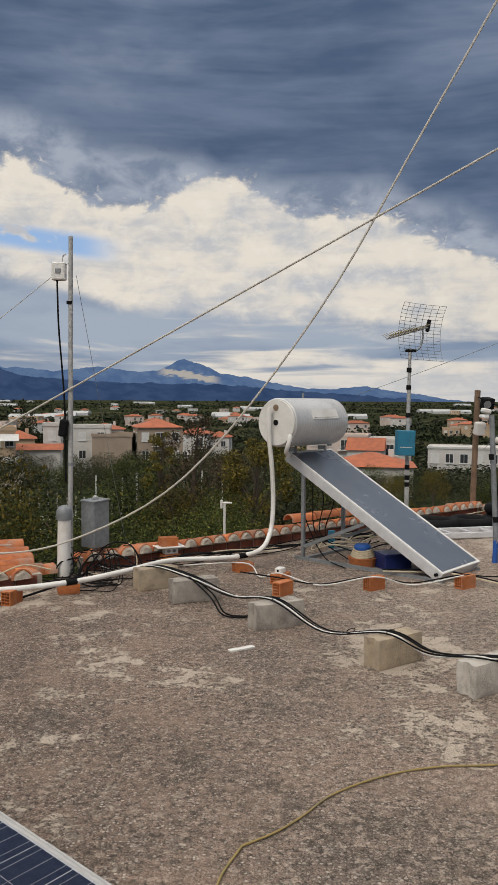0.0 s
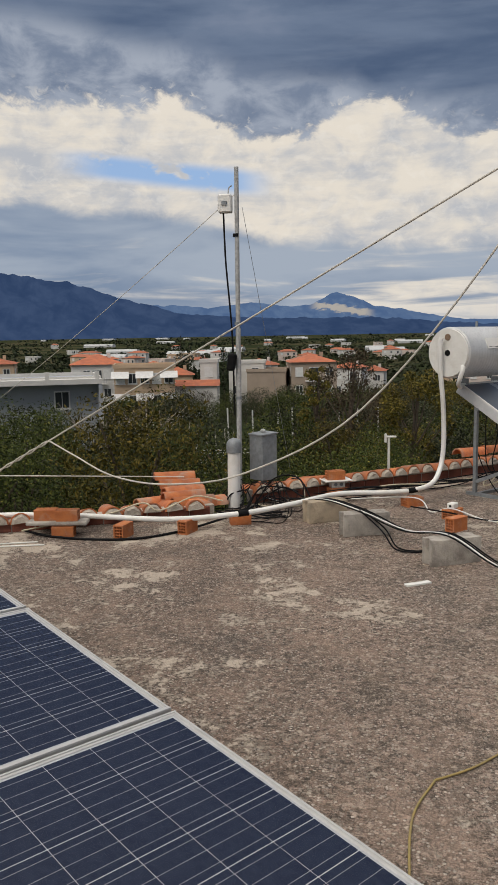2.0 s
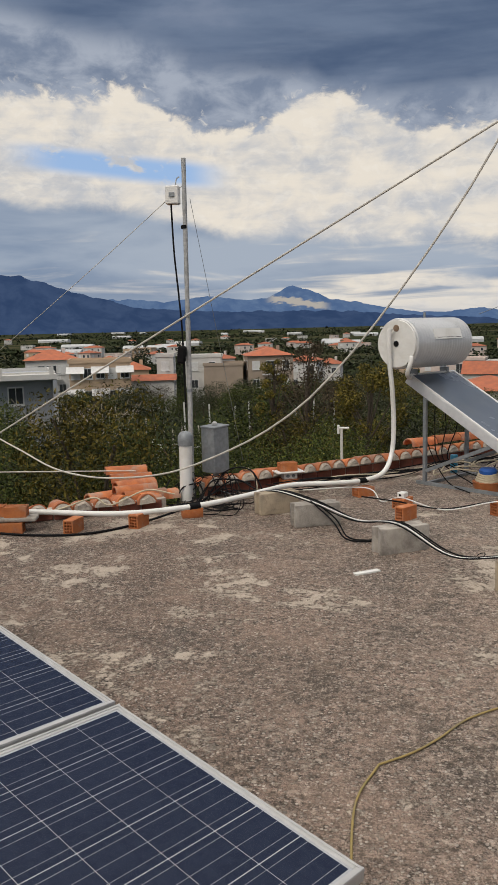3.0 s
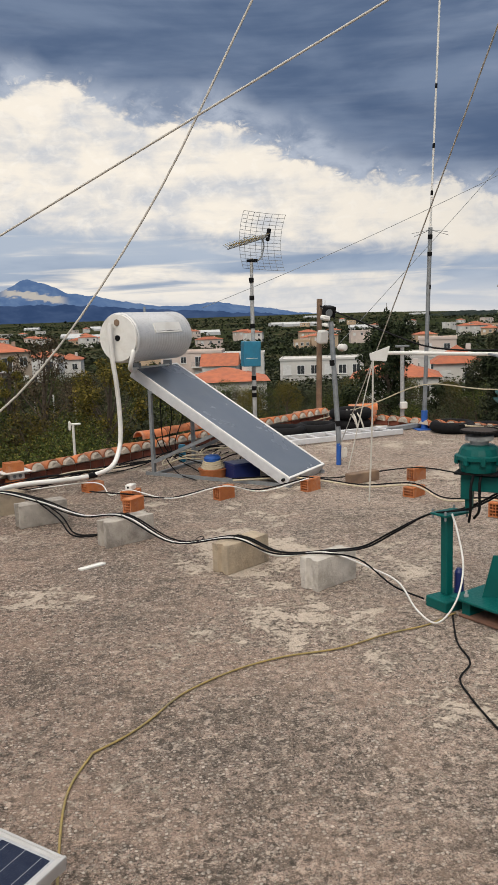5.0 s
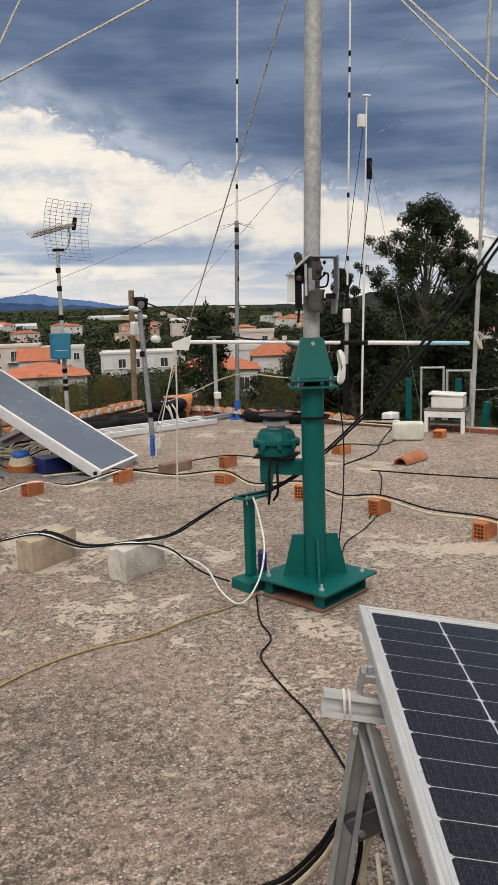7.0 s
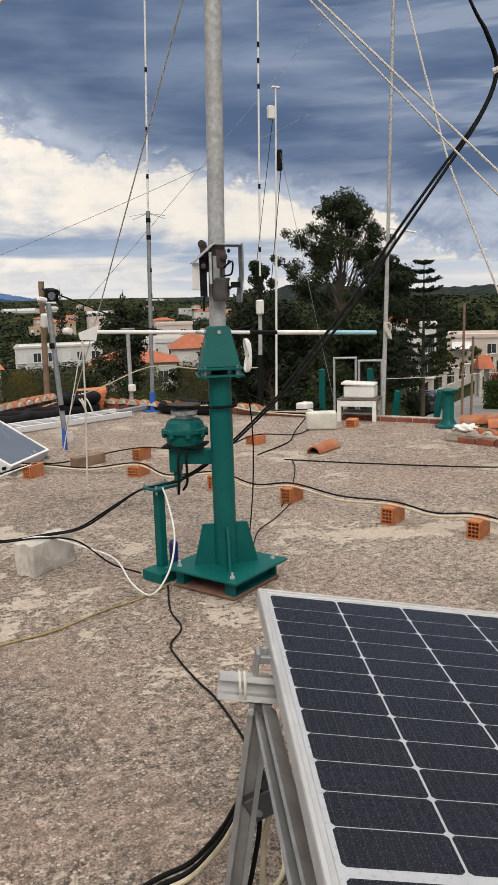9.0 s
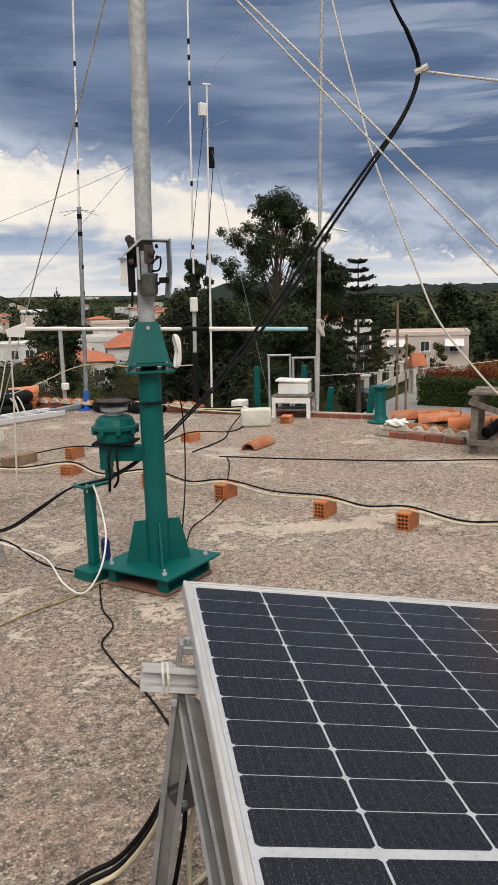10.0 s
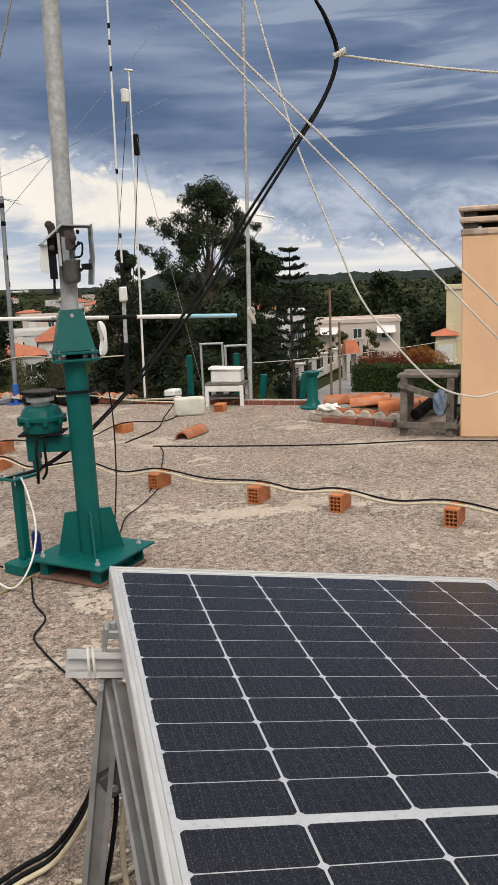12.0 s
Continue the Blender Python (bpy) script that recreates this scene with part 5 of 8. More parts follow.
lathe(bm, [(0.05, 0), (0.06, 0.05), (0.05, 0.12), (0.02, 0.13)], (0.42, -0.35, 1.13), (90, 0, 30), 16)
part("bullet_camera", bm, WHITE_PLASTIC, root, "white round camera", 40)

root = pole("grey_pole", "leaning grey pole with a blue foot and hanks of line", 3.48, 7.55, 0, [("foot_tube", BLUE_PAINT, 0.028, 3.485, 7.55, 0.24), ("tube", GALV_DULL, 0.028, 3.43, 7.60, 1.56)], "pole")
bands(root, (0.01, 0, 0.3), (-0.08, 0.05, 1.62), (0.12, 0.62), 0.031)
bm = bmesh.new()
box(bm, (0.1, 0.07, 0.05), (-0.12, 0.02, 1.60), (0, 12, 20), 0.012)
part("bracket", bm, WHITE_PLASTIC, root)
for i in range(7):
    bm = bmesh.new()
    a0 = i * 0.9
    sweep(bm, smooth_path([(0.03 * math.cos(a0 + k) + 0.05, -0.045 + 0.03 * math.sin(a0 + k * 1.3), 0.14 + 0.055 * math.sin(k * 1.7 + a0)) for k in range(9)], 4), 0.006, 6)
    part("line_hank", bm, ROPE, root, "hank of pale line tied to the foot")

root = pole("antenna_mast", "tall thin mast with a blue foot and black tape bands", 5.35, 9.69, 0, [("foot_tube", BLUE_PAINT, 0.045, 5.352, 9.69, 0.27), ("tube", GALV_DULL, 0.029, 5.42, 9.665, 2.75), ("tube", WHITE_PLASTIC, 0.014, 5.55, 9.61, 6.5)], "mast")
bands(root, (0.03, 0, 1.0), (0.07, -0.025, 2.75), (0.1, 0.35, 0.55, 0.8, 0.93), 0.032)
bands(root, (0.07, -0.025, 2.75), (0.2, -0.08, 6.5), (0.12, 0.28, 0.48), 0.017)
bm = bmesh.new()
box(bm, (0.26, 0.22, 0.012), (0, 0, 0.006))
part("foot_plate", bm, BLUE_PAINT, root)
for a0 in (20, 110, 200, 290):
    bm = bmesh.new()
    cyl(bm, 0.004, 0.003, (0.07, -0.025, 2.72), (0.07 + 0.33 * math.cos(radians(a0)), -0.025 + 0.33 * math.sin(radians(a0)), 2.66), 5)
    part("radial", bm, GALV_DULL, root)

root = pole("short_post", "short galvanised post with a white switch box", 5.22, 10.2, 0, [("tube", GALV, 0.03, 5.22, 10.2, 1.14)], "post")
bm = bmesh.new()
box(bm, (0.10, 0.07, 0.10), (0.0, -0.05, 0.30), bevel=0.01)
part("switch_box", bm, WHITE_PLASTIC, root)
bm = bmesh.new()
box(bm, (0.2, 0.06, 0.03), (0, 0, 1.15), bevel=0.006)
part("head_plate", bm, GALV_DULL, root)

root = pole("antenna_mast", "black-sleeved whip mast with a white coil box", 6.44, 8.50, 0, [("sleeve", BLACK, 0.040, 6.455, 8.49, 0.79), ("tube", GALV, 0.027, 6.468, 8.48, 1.50), ("sleeve", BLACK, 0.026, 6.475, 8.475, 1.82), ("whip", WHITE_PLASTIC, 0.013, 6.54, 8.44, 5.6)], "mast")
bm = bmesh.new()
box(bm, (0.10, 0.07, 0.19), (0.0, -0.06, 1.42), bevel=0.015)
part("coil_box", bm, WHITE_PLASTIC, root, "white oval coil box")
bands(root, (0.035, -0.025, 1.82), (0.10, -0.06, 5.6), (0.09, 0.3, 0.62, 0.7, 0.75), 0.016)
bm = bmesh.new()
box(bm, (0.26, 0.2, 0.03), (0.02, 0, 0.015), bevel=0.005)
part("foot_plate", bm, BLACK, root)

root = pole("antenna_mast", "white fibreglass mast with a box and black sleeve", 6.66, 8.45, 0, [("tube", WHITE_PLASTIC, 0.015, 6.70, 8.42, 2.2), ("tube", WHITE_PLASTIC, 0.012, 6.735, 8.40, 4.16)], "mast")
for nm, sz, c, mt in (("relay_box", (0.09, 0.07, 0.16), (-0.01, -0.06, 3.85), WHITE_PLASTIC), ("sleeve", (0.06, 0.06, 0.26), (0.11, -0.05, 3.28), BLACK), ("cross_head", (0.12, 0.03, 0.03), (0.075, -0.05, 4.16), WHITE_PLASTIC)):
    bm = bmesh.new()
    box(bm, sz, c, bevel=0.01)
    part(nm, bm, mt, root)

root = pole("mast_pole", "tall grey steel tube with a rope hank tied at half height", 7.36, 7.02, 0, [("tube", GALV, 0.027, 7.40, 6.99, 1.75), ("tube", GALV, 0.022, 7.47, 6.94, 5.6)], "mast")
for i in range(6):
    bm = bmesh.new()
    sweep(bm, smooth_path([(0.03 + 0.05 * math.cos(k * 1.1 + i), -0.06 + 0.02 * math.sin(i + k), 1.10 + 0.10 * math.sin(k * 0.9 + i * 0.6)) for k in range(8)], 4), 0.007, 6)
    part("rope_hank", bm, ROPE, root, "hank of pale rope")
bm = bmesh.new()
cyl(bm, 0.012, 0.012, (0.06, -0.05, 2.32), (0.30, -0.25, 2.25), 8)
part("bracket", bm, WHITE_PLASTIC, root)


# ---- fittings of the green mast ----
def rotator():
    root = thing("rotator_drive", "green cast gearbox with sprocket on a bracket beside the column", "gearbox", at=pose(2.975, 3.262, 0, 0, 0, -38))
    # the bracket runs from the column to the gearbox
    bm = bmesh.new()
    box(bm, (0.27, 0.06, 0.085), (0.12, 0.0, 0.705), bevel=0.004)
    part("bracket", bm, GREEN, root)
    bm = bmesh.new()
    box(bm, (0.06, 0.08, 0.15), (-0.01, 0, 0.69), bevel=0.006)
    box(bm, (0.04, 0.04, 0.10), (0.0, 0, 0.60), bevel=0.004)
    part("hanger", bm, GREEN, root)
    bm = bmesh.new()
    box(bm, (0.23, 0.18, 0.012), (0.05, 0, 0.768), bevel=0.002)
    part("mount_plate", bm, BLACK, root)
    bm = bmesh.new()
    lathe(bm, [(0.06, 0.774), (0.100, 0.776), (0.106, 0.80), (0.106, 0.838), (0.128, 0.843), (0.128, 0.862), (0.112, 0.867), (0.10, 0.90), (0.085, 0.915), (0.05, 0.92)], (0.05, 0, 0), seg=18)
    g = part("gearbox", bm, GREEN, root, "green painted octagonal gear housing")
    for i in range(8):
        a = radians(i * 45 + 22)
        bm = bmesh.new()
        box(bm, (0.026, 0.028, 0.05), (0.05 + 0.118 * math.cos(a), 0.118 * math.sin(a), 0.84), (0, 0, math.degrees(a)), 0.006)
        part("lug", bm, GREEN, g)
    bm = bmesh.new()
    lathe(bm, [(0.050, 0.915), (0.050, 0.940), (0.074, 0.944), (0.074, 0.966), (0.045, 0.974)], (0.05, 0, 0), seg=20)
    part("hub", bm, GALV, root, "pale grease-stained hub")
    bm = bmesh.new()
    n = 44
    lathe(bm, [(0.03, 0.972), (0.03, 0.988), (0.094, 0.990), (0.094, 0.998), (0.03, 1.006)], (0.05, 0, 0), seg=n)
    part("sprocket", bm, SHADE_STEEL_BLACK, root)


rotator()

root = thing("limit_post", "short green steel post with a top plate beside the pedestal", "post", at=pose(2.872, 3.318, 0, 0, 0, 20))
bm = bmesh.new()
box(bm, (0.22, 0.16, 0.06), (0.0, -0.03, 0.03), bevel=0.004)
part("foot", bm, GREEN, root)
bm = bmesh.new()
box(bm, (0.05, 0.05, 0.46), (0, 0, 0.29), bevel=0.004)
part("upright", bm, GREEN, root)
bm = bmesh.new()
box(bm, (0.18, 0.12, 0.012), (0.02, 0, 0.526), bevel=0.002)
part("top_plate", bm, GREEN, root)
for x, y in ((-0.06, -0.05), (0.1, -0.05), (-0.06, 0.05), (0.1, 0.05)):
    bm = bmesh.new()
    cyl(bm, 0.006, 0.006, (x, y, 0.50), (x, y, 0.55), 6)
    part("bolt", bm, GALV_DULL, root)
bm = bmesh.new()
lathe(bm, [(0.03, 0), (0.026, 0.03), (0.026, 0.13), (0.015, 0.15)], (0.075, -0.02, 0.05), seg=14)
part("motor_can", bm, NAVY, root, "dark blue motor can")

for k, (dx, dz) in enumerate(((0.0, 0.0), (0.05, 0.02))):
    cable("drive_lead", [(2.955 + dx, 3.17, 0.77), (2.925 + dx, 3.14, 0.70 + dz), (2.93 + dx, 3.15, 0.58), (2.945 + dx * 0.6, 3.20, 0.50 + dz)], 0.0075, BLACK, "black lead hanging from the gearbox plate", "cable", 6, "gearbox leads")

# roller chain round the column
root = thing("drive_chain", "dark greasy roller chain round the column and the sprocket", "chain", at=pose(0, 0, 0))
A, B = Vector((3.144, 3.023, 1.0)), Vector((3.014, 3.231, 0.994))
ax = (B - A).normalized()
nx = Vector((-ax.y, ax.x, 0)).normalized()
loop = []
for i in range(20):
    t = math.pi * i / 19 - math.pi / 2
    loop.append(A + Vector((0, 0, 0)) - ax * (0.082 * math.cos(t)) * 1.0 + nx * (0.082 * math.sin(t)))
for i in range(20):
    t = math.pi / 2 - math.pi * i / 19
    loop.append(B + ax * (0.098 * math.cos(t)) + nx * (0.098 * math.sin(t)))
loop.append(loop[0])
step = []
for p, q in zip(loop, loop[1:]):
    n = max(1, int((q - p).length / 0.019))
    step += [(p.lerp(q, k / n), (q - p)) for k in range(n)]
link_mesh = None
for p, d in step:
    if link_mesh is None:
        bm = bmesh.new()
        box(bm, (0.0165, 0.010, 0.016), bevel=0.003)
        ob = part("link", bm, BLACK, root)
        link_mesh = ob.data
    else:
        ob = new("link", link_mesh)
        ob.parent = root
    ob.matrix_basis = pose(p.x, p.y, p.z, 0, 0, math.degrees(math.atan2(d.y, d.x)))

# thrust-bearing head unit on the tube
root = thing("mast_clamp", "weathered steel bearing clamp with open hood plates on the tube", "clamp", at=pose(3.14, 2.998, 1.42, 0, 0, -27))
for nm, sz, c, tn, mt in (("side_plate", (0.060, 0.008, 0.135), (-0.104, -0.075, 0.262), (0, 3, 28), WHITE_STEEL), ("slant_plate", (0.15, 0.10, 0.008), (-0.075, -0.06, 0.375), (0, -40, 10), GALV),
                          ("top_plate", (0.15, 0.13, 0.008), (0.05, -0.03, 0.415), (0, 3, 0), GALV_DULL), ("hood_plate", (0.008, 0.13, 0.17), (0.122, -0.04, 0.335), (0, 0, 8), GALV_DULL),
                          ("hood_plate", (0.008, 0.10, 0.13), (0.112, -0.05, 0.19), (0, 6, 14), GALV_DULL), ("cheek", (0.035, 0.09, 0.20), (-0.075, -0.03, 0.26), (0, 0, 0), BLACK),
                          ("jaw", (0.05, 0.05, 0.09), (0.02, -0.07, 0.345), (0, 0, 0), SHADE_STEEL_BLACK), ("jaw", (0.035, 0.04, 0.12), (-0.01, -0.075, 0.30), (0, 0, 15), GALV_DULL),
                          ("link_bar", (0.014, 0.012, 0.16), (-0.035, -0.095, 0.30), (0, 0, 0), GALV), ("rear_arm", (0.04, 0.05, 0.15), (-0.062, 0.03, 0.36), (0, -10, 0), SHADE_STEEL_BLACK),
                          ("pin_block", (0.05, 0.03, 0.03), (0.09, -0.06, 0.215), (0, 0, 0), BLACK), ("lever", (0.012, 0.012, 0.09), (-0.075, -0.08, 0.13), (0, 4, 0), BLACK)):
    bm = bmesh.new()
    box(bm, sz, c, tn, 0.002)
    part(nm, bm, mt, root)
bm = bmesh.new()
lathe(bm, [(0.030, 0.135), (0.042, 0.145), (0.046, 0.165), (0.046, 0.235), (0.050, 0.24), (0.050, 0.25), (0.03, 0.252)], (0.012, -0.055, 0), seg=20)
part("oil_cup", bm, material("oily_steel", (0.13, 0.125, 0.115), (0.08, 0.078, 0.07), 20, 0.5, 0.3, bump=0.1), root, "oily dark steel cup", 40)
for x, z, r_ in ((0.035, 0.355, 0.018), (-0.075, 0.42, 0.020), (-0.07, 0.31, 0.014)):
    bm = bmesh.new()
    lathe(bm, [(r_, 0), (r_, 0.03), (r_ * 0.5, 0.035)], (x, -0.08, z), (90, 0, 0), 14)
    part("roller", bm, SHADE_STEEL_BLACK, root)
for z in (0.20, 0.33, 0.385):
    bm = bmesh.new()
    cyl(bm, 0.009, 0.009, (0.06, -0.11, z), (0.06, -0.02, z), 6)
    part("bolt", bm, BLACK, root)
bm = bmesh.new()
sweep(bm, smooth_path([(0.03, -0.09, 0.30), (0.075, -0.12, 0.33), (0.07, -0.10, 0.27), (0.03, -0.1, 0.26)], 5), 0.005)
part("wire_loop", bm, BLACK, root)

# horizontal boom far behind the mast
B_L, B_R = Vector((2.90, 4.35, 1.37)), Vector((5.20, 4.35, 1.255))
root = thing("antenna_boom", "long horizontal white boom with a pale blue end and a plate", "boom", at=pose(0, 0, 0))
for nm, f0, f1, r, mt in (("tube", 0.0, 0.50, 0.013, WHITE_PLASTIC), ("sleeve", 0.50, 0.60, 0.016, BLACK), ("tube", 0.60, 0.80, 0.016, WHITE_PLASTIC), ("end_tube", 0.80, 1.0, 0.016, PALE_BLUE)):
    bm = bmesh.new()
    cyl(bm, r, r, B_L.lerp(B_R, f0), B_L.lerp(B_R, f1), 14)
    part(nm, bm, mt, root, smooth=40)
bm = bmesh.new()
lo, hi = [], []
for x, z in ((-0.115, -0.045), (-0.01, -0.055), (0.015, 0.045), (-0.125, 0.0)):
    lo.append(bm.verts.new(B_L + Vector((x, -0.006, z))))
    hi.append(bm.verts.new(B_L + Vector((x, 0.006, z))))
bm.faces.new(lo)
bm.faces.new(hi[::-1])
for i in range(4):
    bm.faces.new((lo[i], lo[(i + 1) % 4], hi[(i + 1) % 4], hi[i]))
part("end_plate", bm, WHITE_PLASTIC, root, "white triangular end plate")
bm = bmesh.new()
cyl(bm, 0.009, 0.009, Vector((3.16, 3.03, 1.36)), Vector((3.62, 4.34, 1.335)), 10)
part("strut", bm, GALV_DULL, root, "steel strut from the mast to the boom")


# ---- clutter on the roof ----
def table_and_cooler():
    root = thing("garden_table", "small weathered white wooden table at the roof's edge", "table", at=pose(7.12, 7.18, 0, 0, 0, -49))
    bm = bmesh.new()
    for i in range(4):
        box(bm, (0.50, 0.085, 0.02), (0, -0.14 + 0.093 * i, 0.275), bevel=0.003)
    part("tabletop", bm, WOOD_OLD, root)
    for x in (-0.22, 0.22):
        for y in (-0.16, 0.16):
            bm = bmesh.new()
            box(bm, (0.045, 0.045, 0.265), (x, y, 0.1325), bevel=0.003)
            part("leg", bm, WHITE_PLASTIC, root)
    for y in (-0.17, 0.17):
        bm = bmesh.new()
        box(bm, (0.42, 0.02, 0.07), (0, y, 0.225), bevel=0.002)
        part("apron", bm, WHITE_PLASTIC, root)
    bm = bmesh.new()
    box(bm, (0.44, 0.32, 0.018), (0, 0, 0.10), bevel=0.003)
    part("shelf", bm, WOOD_OLD, root)
    root = thing("polystyrene_box", "white polystyrene box with its lid askew on the table", "box", at=pose(7.14, 7.18, 0.288, 0, 0, -49))
    bm = bmesh.new()
    prof = [(-0.19, -0.12), (0.19, -0.12), (0.19, 0.12), (-0.19, 0.12)]
    prism(bm, prof, 0, 0.15)
    bmesh.ops.bevel(bm, geom=bm.edges[:], offset=0.012, segments=2, affect="EDGES")
    part("box_body", bm, WHITE_PLASTIC, root)
    bm = bmesh.new()
    box(bm, (0.42, 0.27, 0.03), (-0.015, 0, 0.17), (0, 2.5, 3), 0.01, 2)
    part("lid", bm, WHITE_PLASTIC, root)


table_and_cooler()
bm = bmesh.new()
box(bm, (0.36, 0.15, 0.215), (0, 0, 0.1075), bevel=0.03, seg=3)
ob = tagged(finish("plastic_canister", bm, material("aged_plastic", (0.62, 0.60, 0.52), (0.50, 0.485, 0.42), 6, 0.6, bump=0.1, stain=(0.30, 0.27, 0.21), stain_scale=5), smooth=40), "pale grey-beige canister lying on the roof", "canister")
ob.matrix_basis = pose(6.36, 6.9, 0, 0, 0, -30)
bm = bmesh.new()
lathe(bm, [(0.035, 0), (0.035, 0.03)], (-0.13, 0, 0.205), seg=12)
part("cap", bm, WHITE_PLASTIC, ob)
bm = bmesh.new()
box(bm, (0.2, 0.16, 0.17), (0, 0, 0.085), bevel=0.02, seg=2)
ob = tagged(finish("plastic_tub", bm, WHITE_PLASTIC), "small white plastic tub by the upstand", "tub")
ob.matrix_basis = pose(6.8, 7.95, 0, 0, 0, 25)


def pillar():
    root = thing("green_pedestal", "short green enamelled steel pedestal at the roof's edge", "pedestal", at=pose(7.59, 6.10, 0, 0, 0, 10))
    bm = bmesh.new()
    lathe(bm, [(0.15, 0), (0.15, 0.022), (0.10, 0.04), (0.066, 0.10), (0.062, 0.38), (0.085, 0.40), (0.085, 0.425)], seg=20)
    part("body", bm, GREEN, root, smooth=40)
    bm = bmesh.new()
    box(bm, (0.20, 0.18, 0.015), (0, 0, 0.432), bevel=0.003)
    part("top_plate", bm, GREEN, root)


pillar()
for x, y, h, ln in ((7.30, 8.28, 0.55, 0), (7.62, 7.62, 0.58, 0), (7.60, 7.08, 0.34, 7), (8.0, 6.75, 0.33, 8)):
    bm = bmesh.new()
    box(bm, (0.065, 0.065, h + 0.3), (0, 0, h / 2 - 0.15), bevel=0.006)
    ob = tagged(finish("green_post", bm, GREEN), "short square green steel post by the upstand", "post", "green posts")
    ob.matrix_basis = pose(x, y, 0, ln, 0, 20)
for x, y, a in ((7.55, 8.35, -40), (7.52, 7.73, -40)):
    root = thing("pipe_hoop", "galvanised pipe hoop standing behind the upstand", "hoop", "pipe hoops", pose(x, y, 0, 0, 0, a))
    for nm, p, q in (("upright", (0, 0, -0.4), (0, 0, 0.68)), ("upright", (0.30, 0, -0.4), (0.30, 0, 0.68)), ("top_bar", (-0.015, 0, 0.68), (0.315, 0, 0.68))):
        bm = bmesh.new()
        cyl(bm, 0.016, 0.016, p, q, 12)
        part(nm, bm, GALV, root, smooth=40)


def wooden_stand():
    root = thing("wooden_stand", "weathered grey wooden stand with a slanting brace", "stand", at=pose(7.02, 4.22, 0, 0, 0, -57))
    for x, y, h in ((0.03, 0, 0.56), (0.46, 0, 0.56), (0.03, 0.42, 0.56), (0.46, 0.42, 0.56)):
        bm = bmesh.new()
        box(bm, (0.065, 0.065, h), (x, y, h / 2), (0, 1, 0), 0.004)
        part("leg", bm, WOOD_OLD, root)
    for nm, sz, c, tn in (("top_board", (0.56, 0.2, 0.03), (0.25, 0.06, 0.575), (0, 0, 0)), ("top_board", (0.54, 0.2, 0.03), (0.26, 0.29, 0.575), (0, 1, 2)), ("rail", (0.56, 0.03, 0.06), (0.25, -0.05, 0.11), (0, 0, 0)),
                          ("brace", (0.52, 0.025, 0.055), (0.23, -0.052, 0.42), (0, 18, 0)), ("side_rail", (0.03, 0.5, 0.06), (-0.02, 0.2, 0.12), (0, 0, 0)), ("side_rail", (0.03, 0.5, 0.06), (0.51, 0.2, 0.12), (0, 0, 0))):
        bm = bmesh.new()
        box(bm, sz, c, tn, 0.004)
        part(nm, bm, WOOD_OLD, root)
    bm = bmesh.new()
    bmesh.ops.create_icosphere(bm, subdivisions=4, radius=0.06)
    for v in bm.verts:
        v.co = Vector((v.co.x, v.co.y * 0.7, v.co.z * 2.0)) + v.co.normalized() * noise.noise(v.co * 30) * 0.03
    ob = tagged(finish("rag", bm, material("faded_cloth", (0.16, 0.22, 0.30), (0.10, 0.13, 0.18), 12, 0.95, bump=0.5), smooth=60), "faded blue rag hung on the stand", "rag")
    ob.matrix_basis = pose(7.02, 4.22, 0, 0, 0, -57) @ pose(0.38, -0.10, 0.34)
    bm = bmesh.new()
    lathe(bm, [(0.055, 0), (0.055, 0.35), (0.05, 0.35), (0.05, 0.0)], seg=18)
    ob = tagged(finish("drain_pipe_piece", bm, BLACK, smooth=40), "short length of dark pipe lying on the stand's rail", "pipe")
    ob.matrix_basis = pose(7.02, 4.22, 0, 0, 0, -57) @ pose(0.14, 0.0, 0.20, -78, 0, -20)


wooden_stand()

# ladder lying by the upstand
def ladder():
    root = thing("ladder", "aluminium ladder lying flat near the far corner", "ladder", at=pose(3.0, 8.85, 0.0, 0, 0, 14))
    for y in (0.0, 0.38):
        bm = bmesh.new()
        box(bm, (2.2, 0.03, 0.07), (0.85, y, 0.05), bevel=0.004)
        part("side_rail", bm, BRIGHT_ALU, root)
    for i in range(8):
        bm = bmesh.new()
        box(bm, (0.03, 0.36, 0.03), (-0.15 + i * 0.28, 0.19, 0.06), bevel=0.004)
        part("rung", bm, BRIGHT_ALU, root)


ladder()


def tyre(x, y, z=0.0, turn=0.0):
    bm = bmesh.new()
    prof = []
    for i in range(14):
        a = 2 * math.pi * i / 14
        prof.append((0.235 + 0.075 * math.cos(a), 0.075 + 0.075 * math.sin(a)))
    seg = 28
    rings = [[bm.verts.new((r * math.cos(2 * math.pi * k / seg), r * math.sin(2 * math.pi * k / seg), h)) for k in range(seg)] for r, h in prof]
    for i in range(14):
        a, b = rings[i], rings[(i + 1) % 14]
        for k in range(seg):
            bm.faces.new((a[k], a[(k + 1) % seg], b[(k + 1) % seg], b[k]))
    ob = tagged(finish("tyre", bm, BLACK, smooth=50), "old black tyre lying on the roof", "tyre", "old tyres")
    ob.matrix_basis = pose(x, y, z, turn, 0, 0)


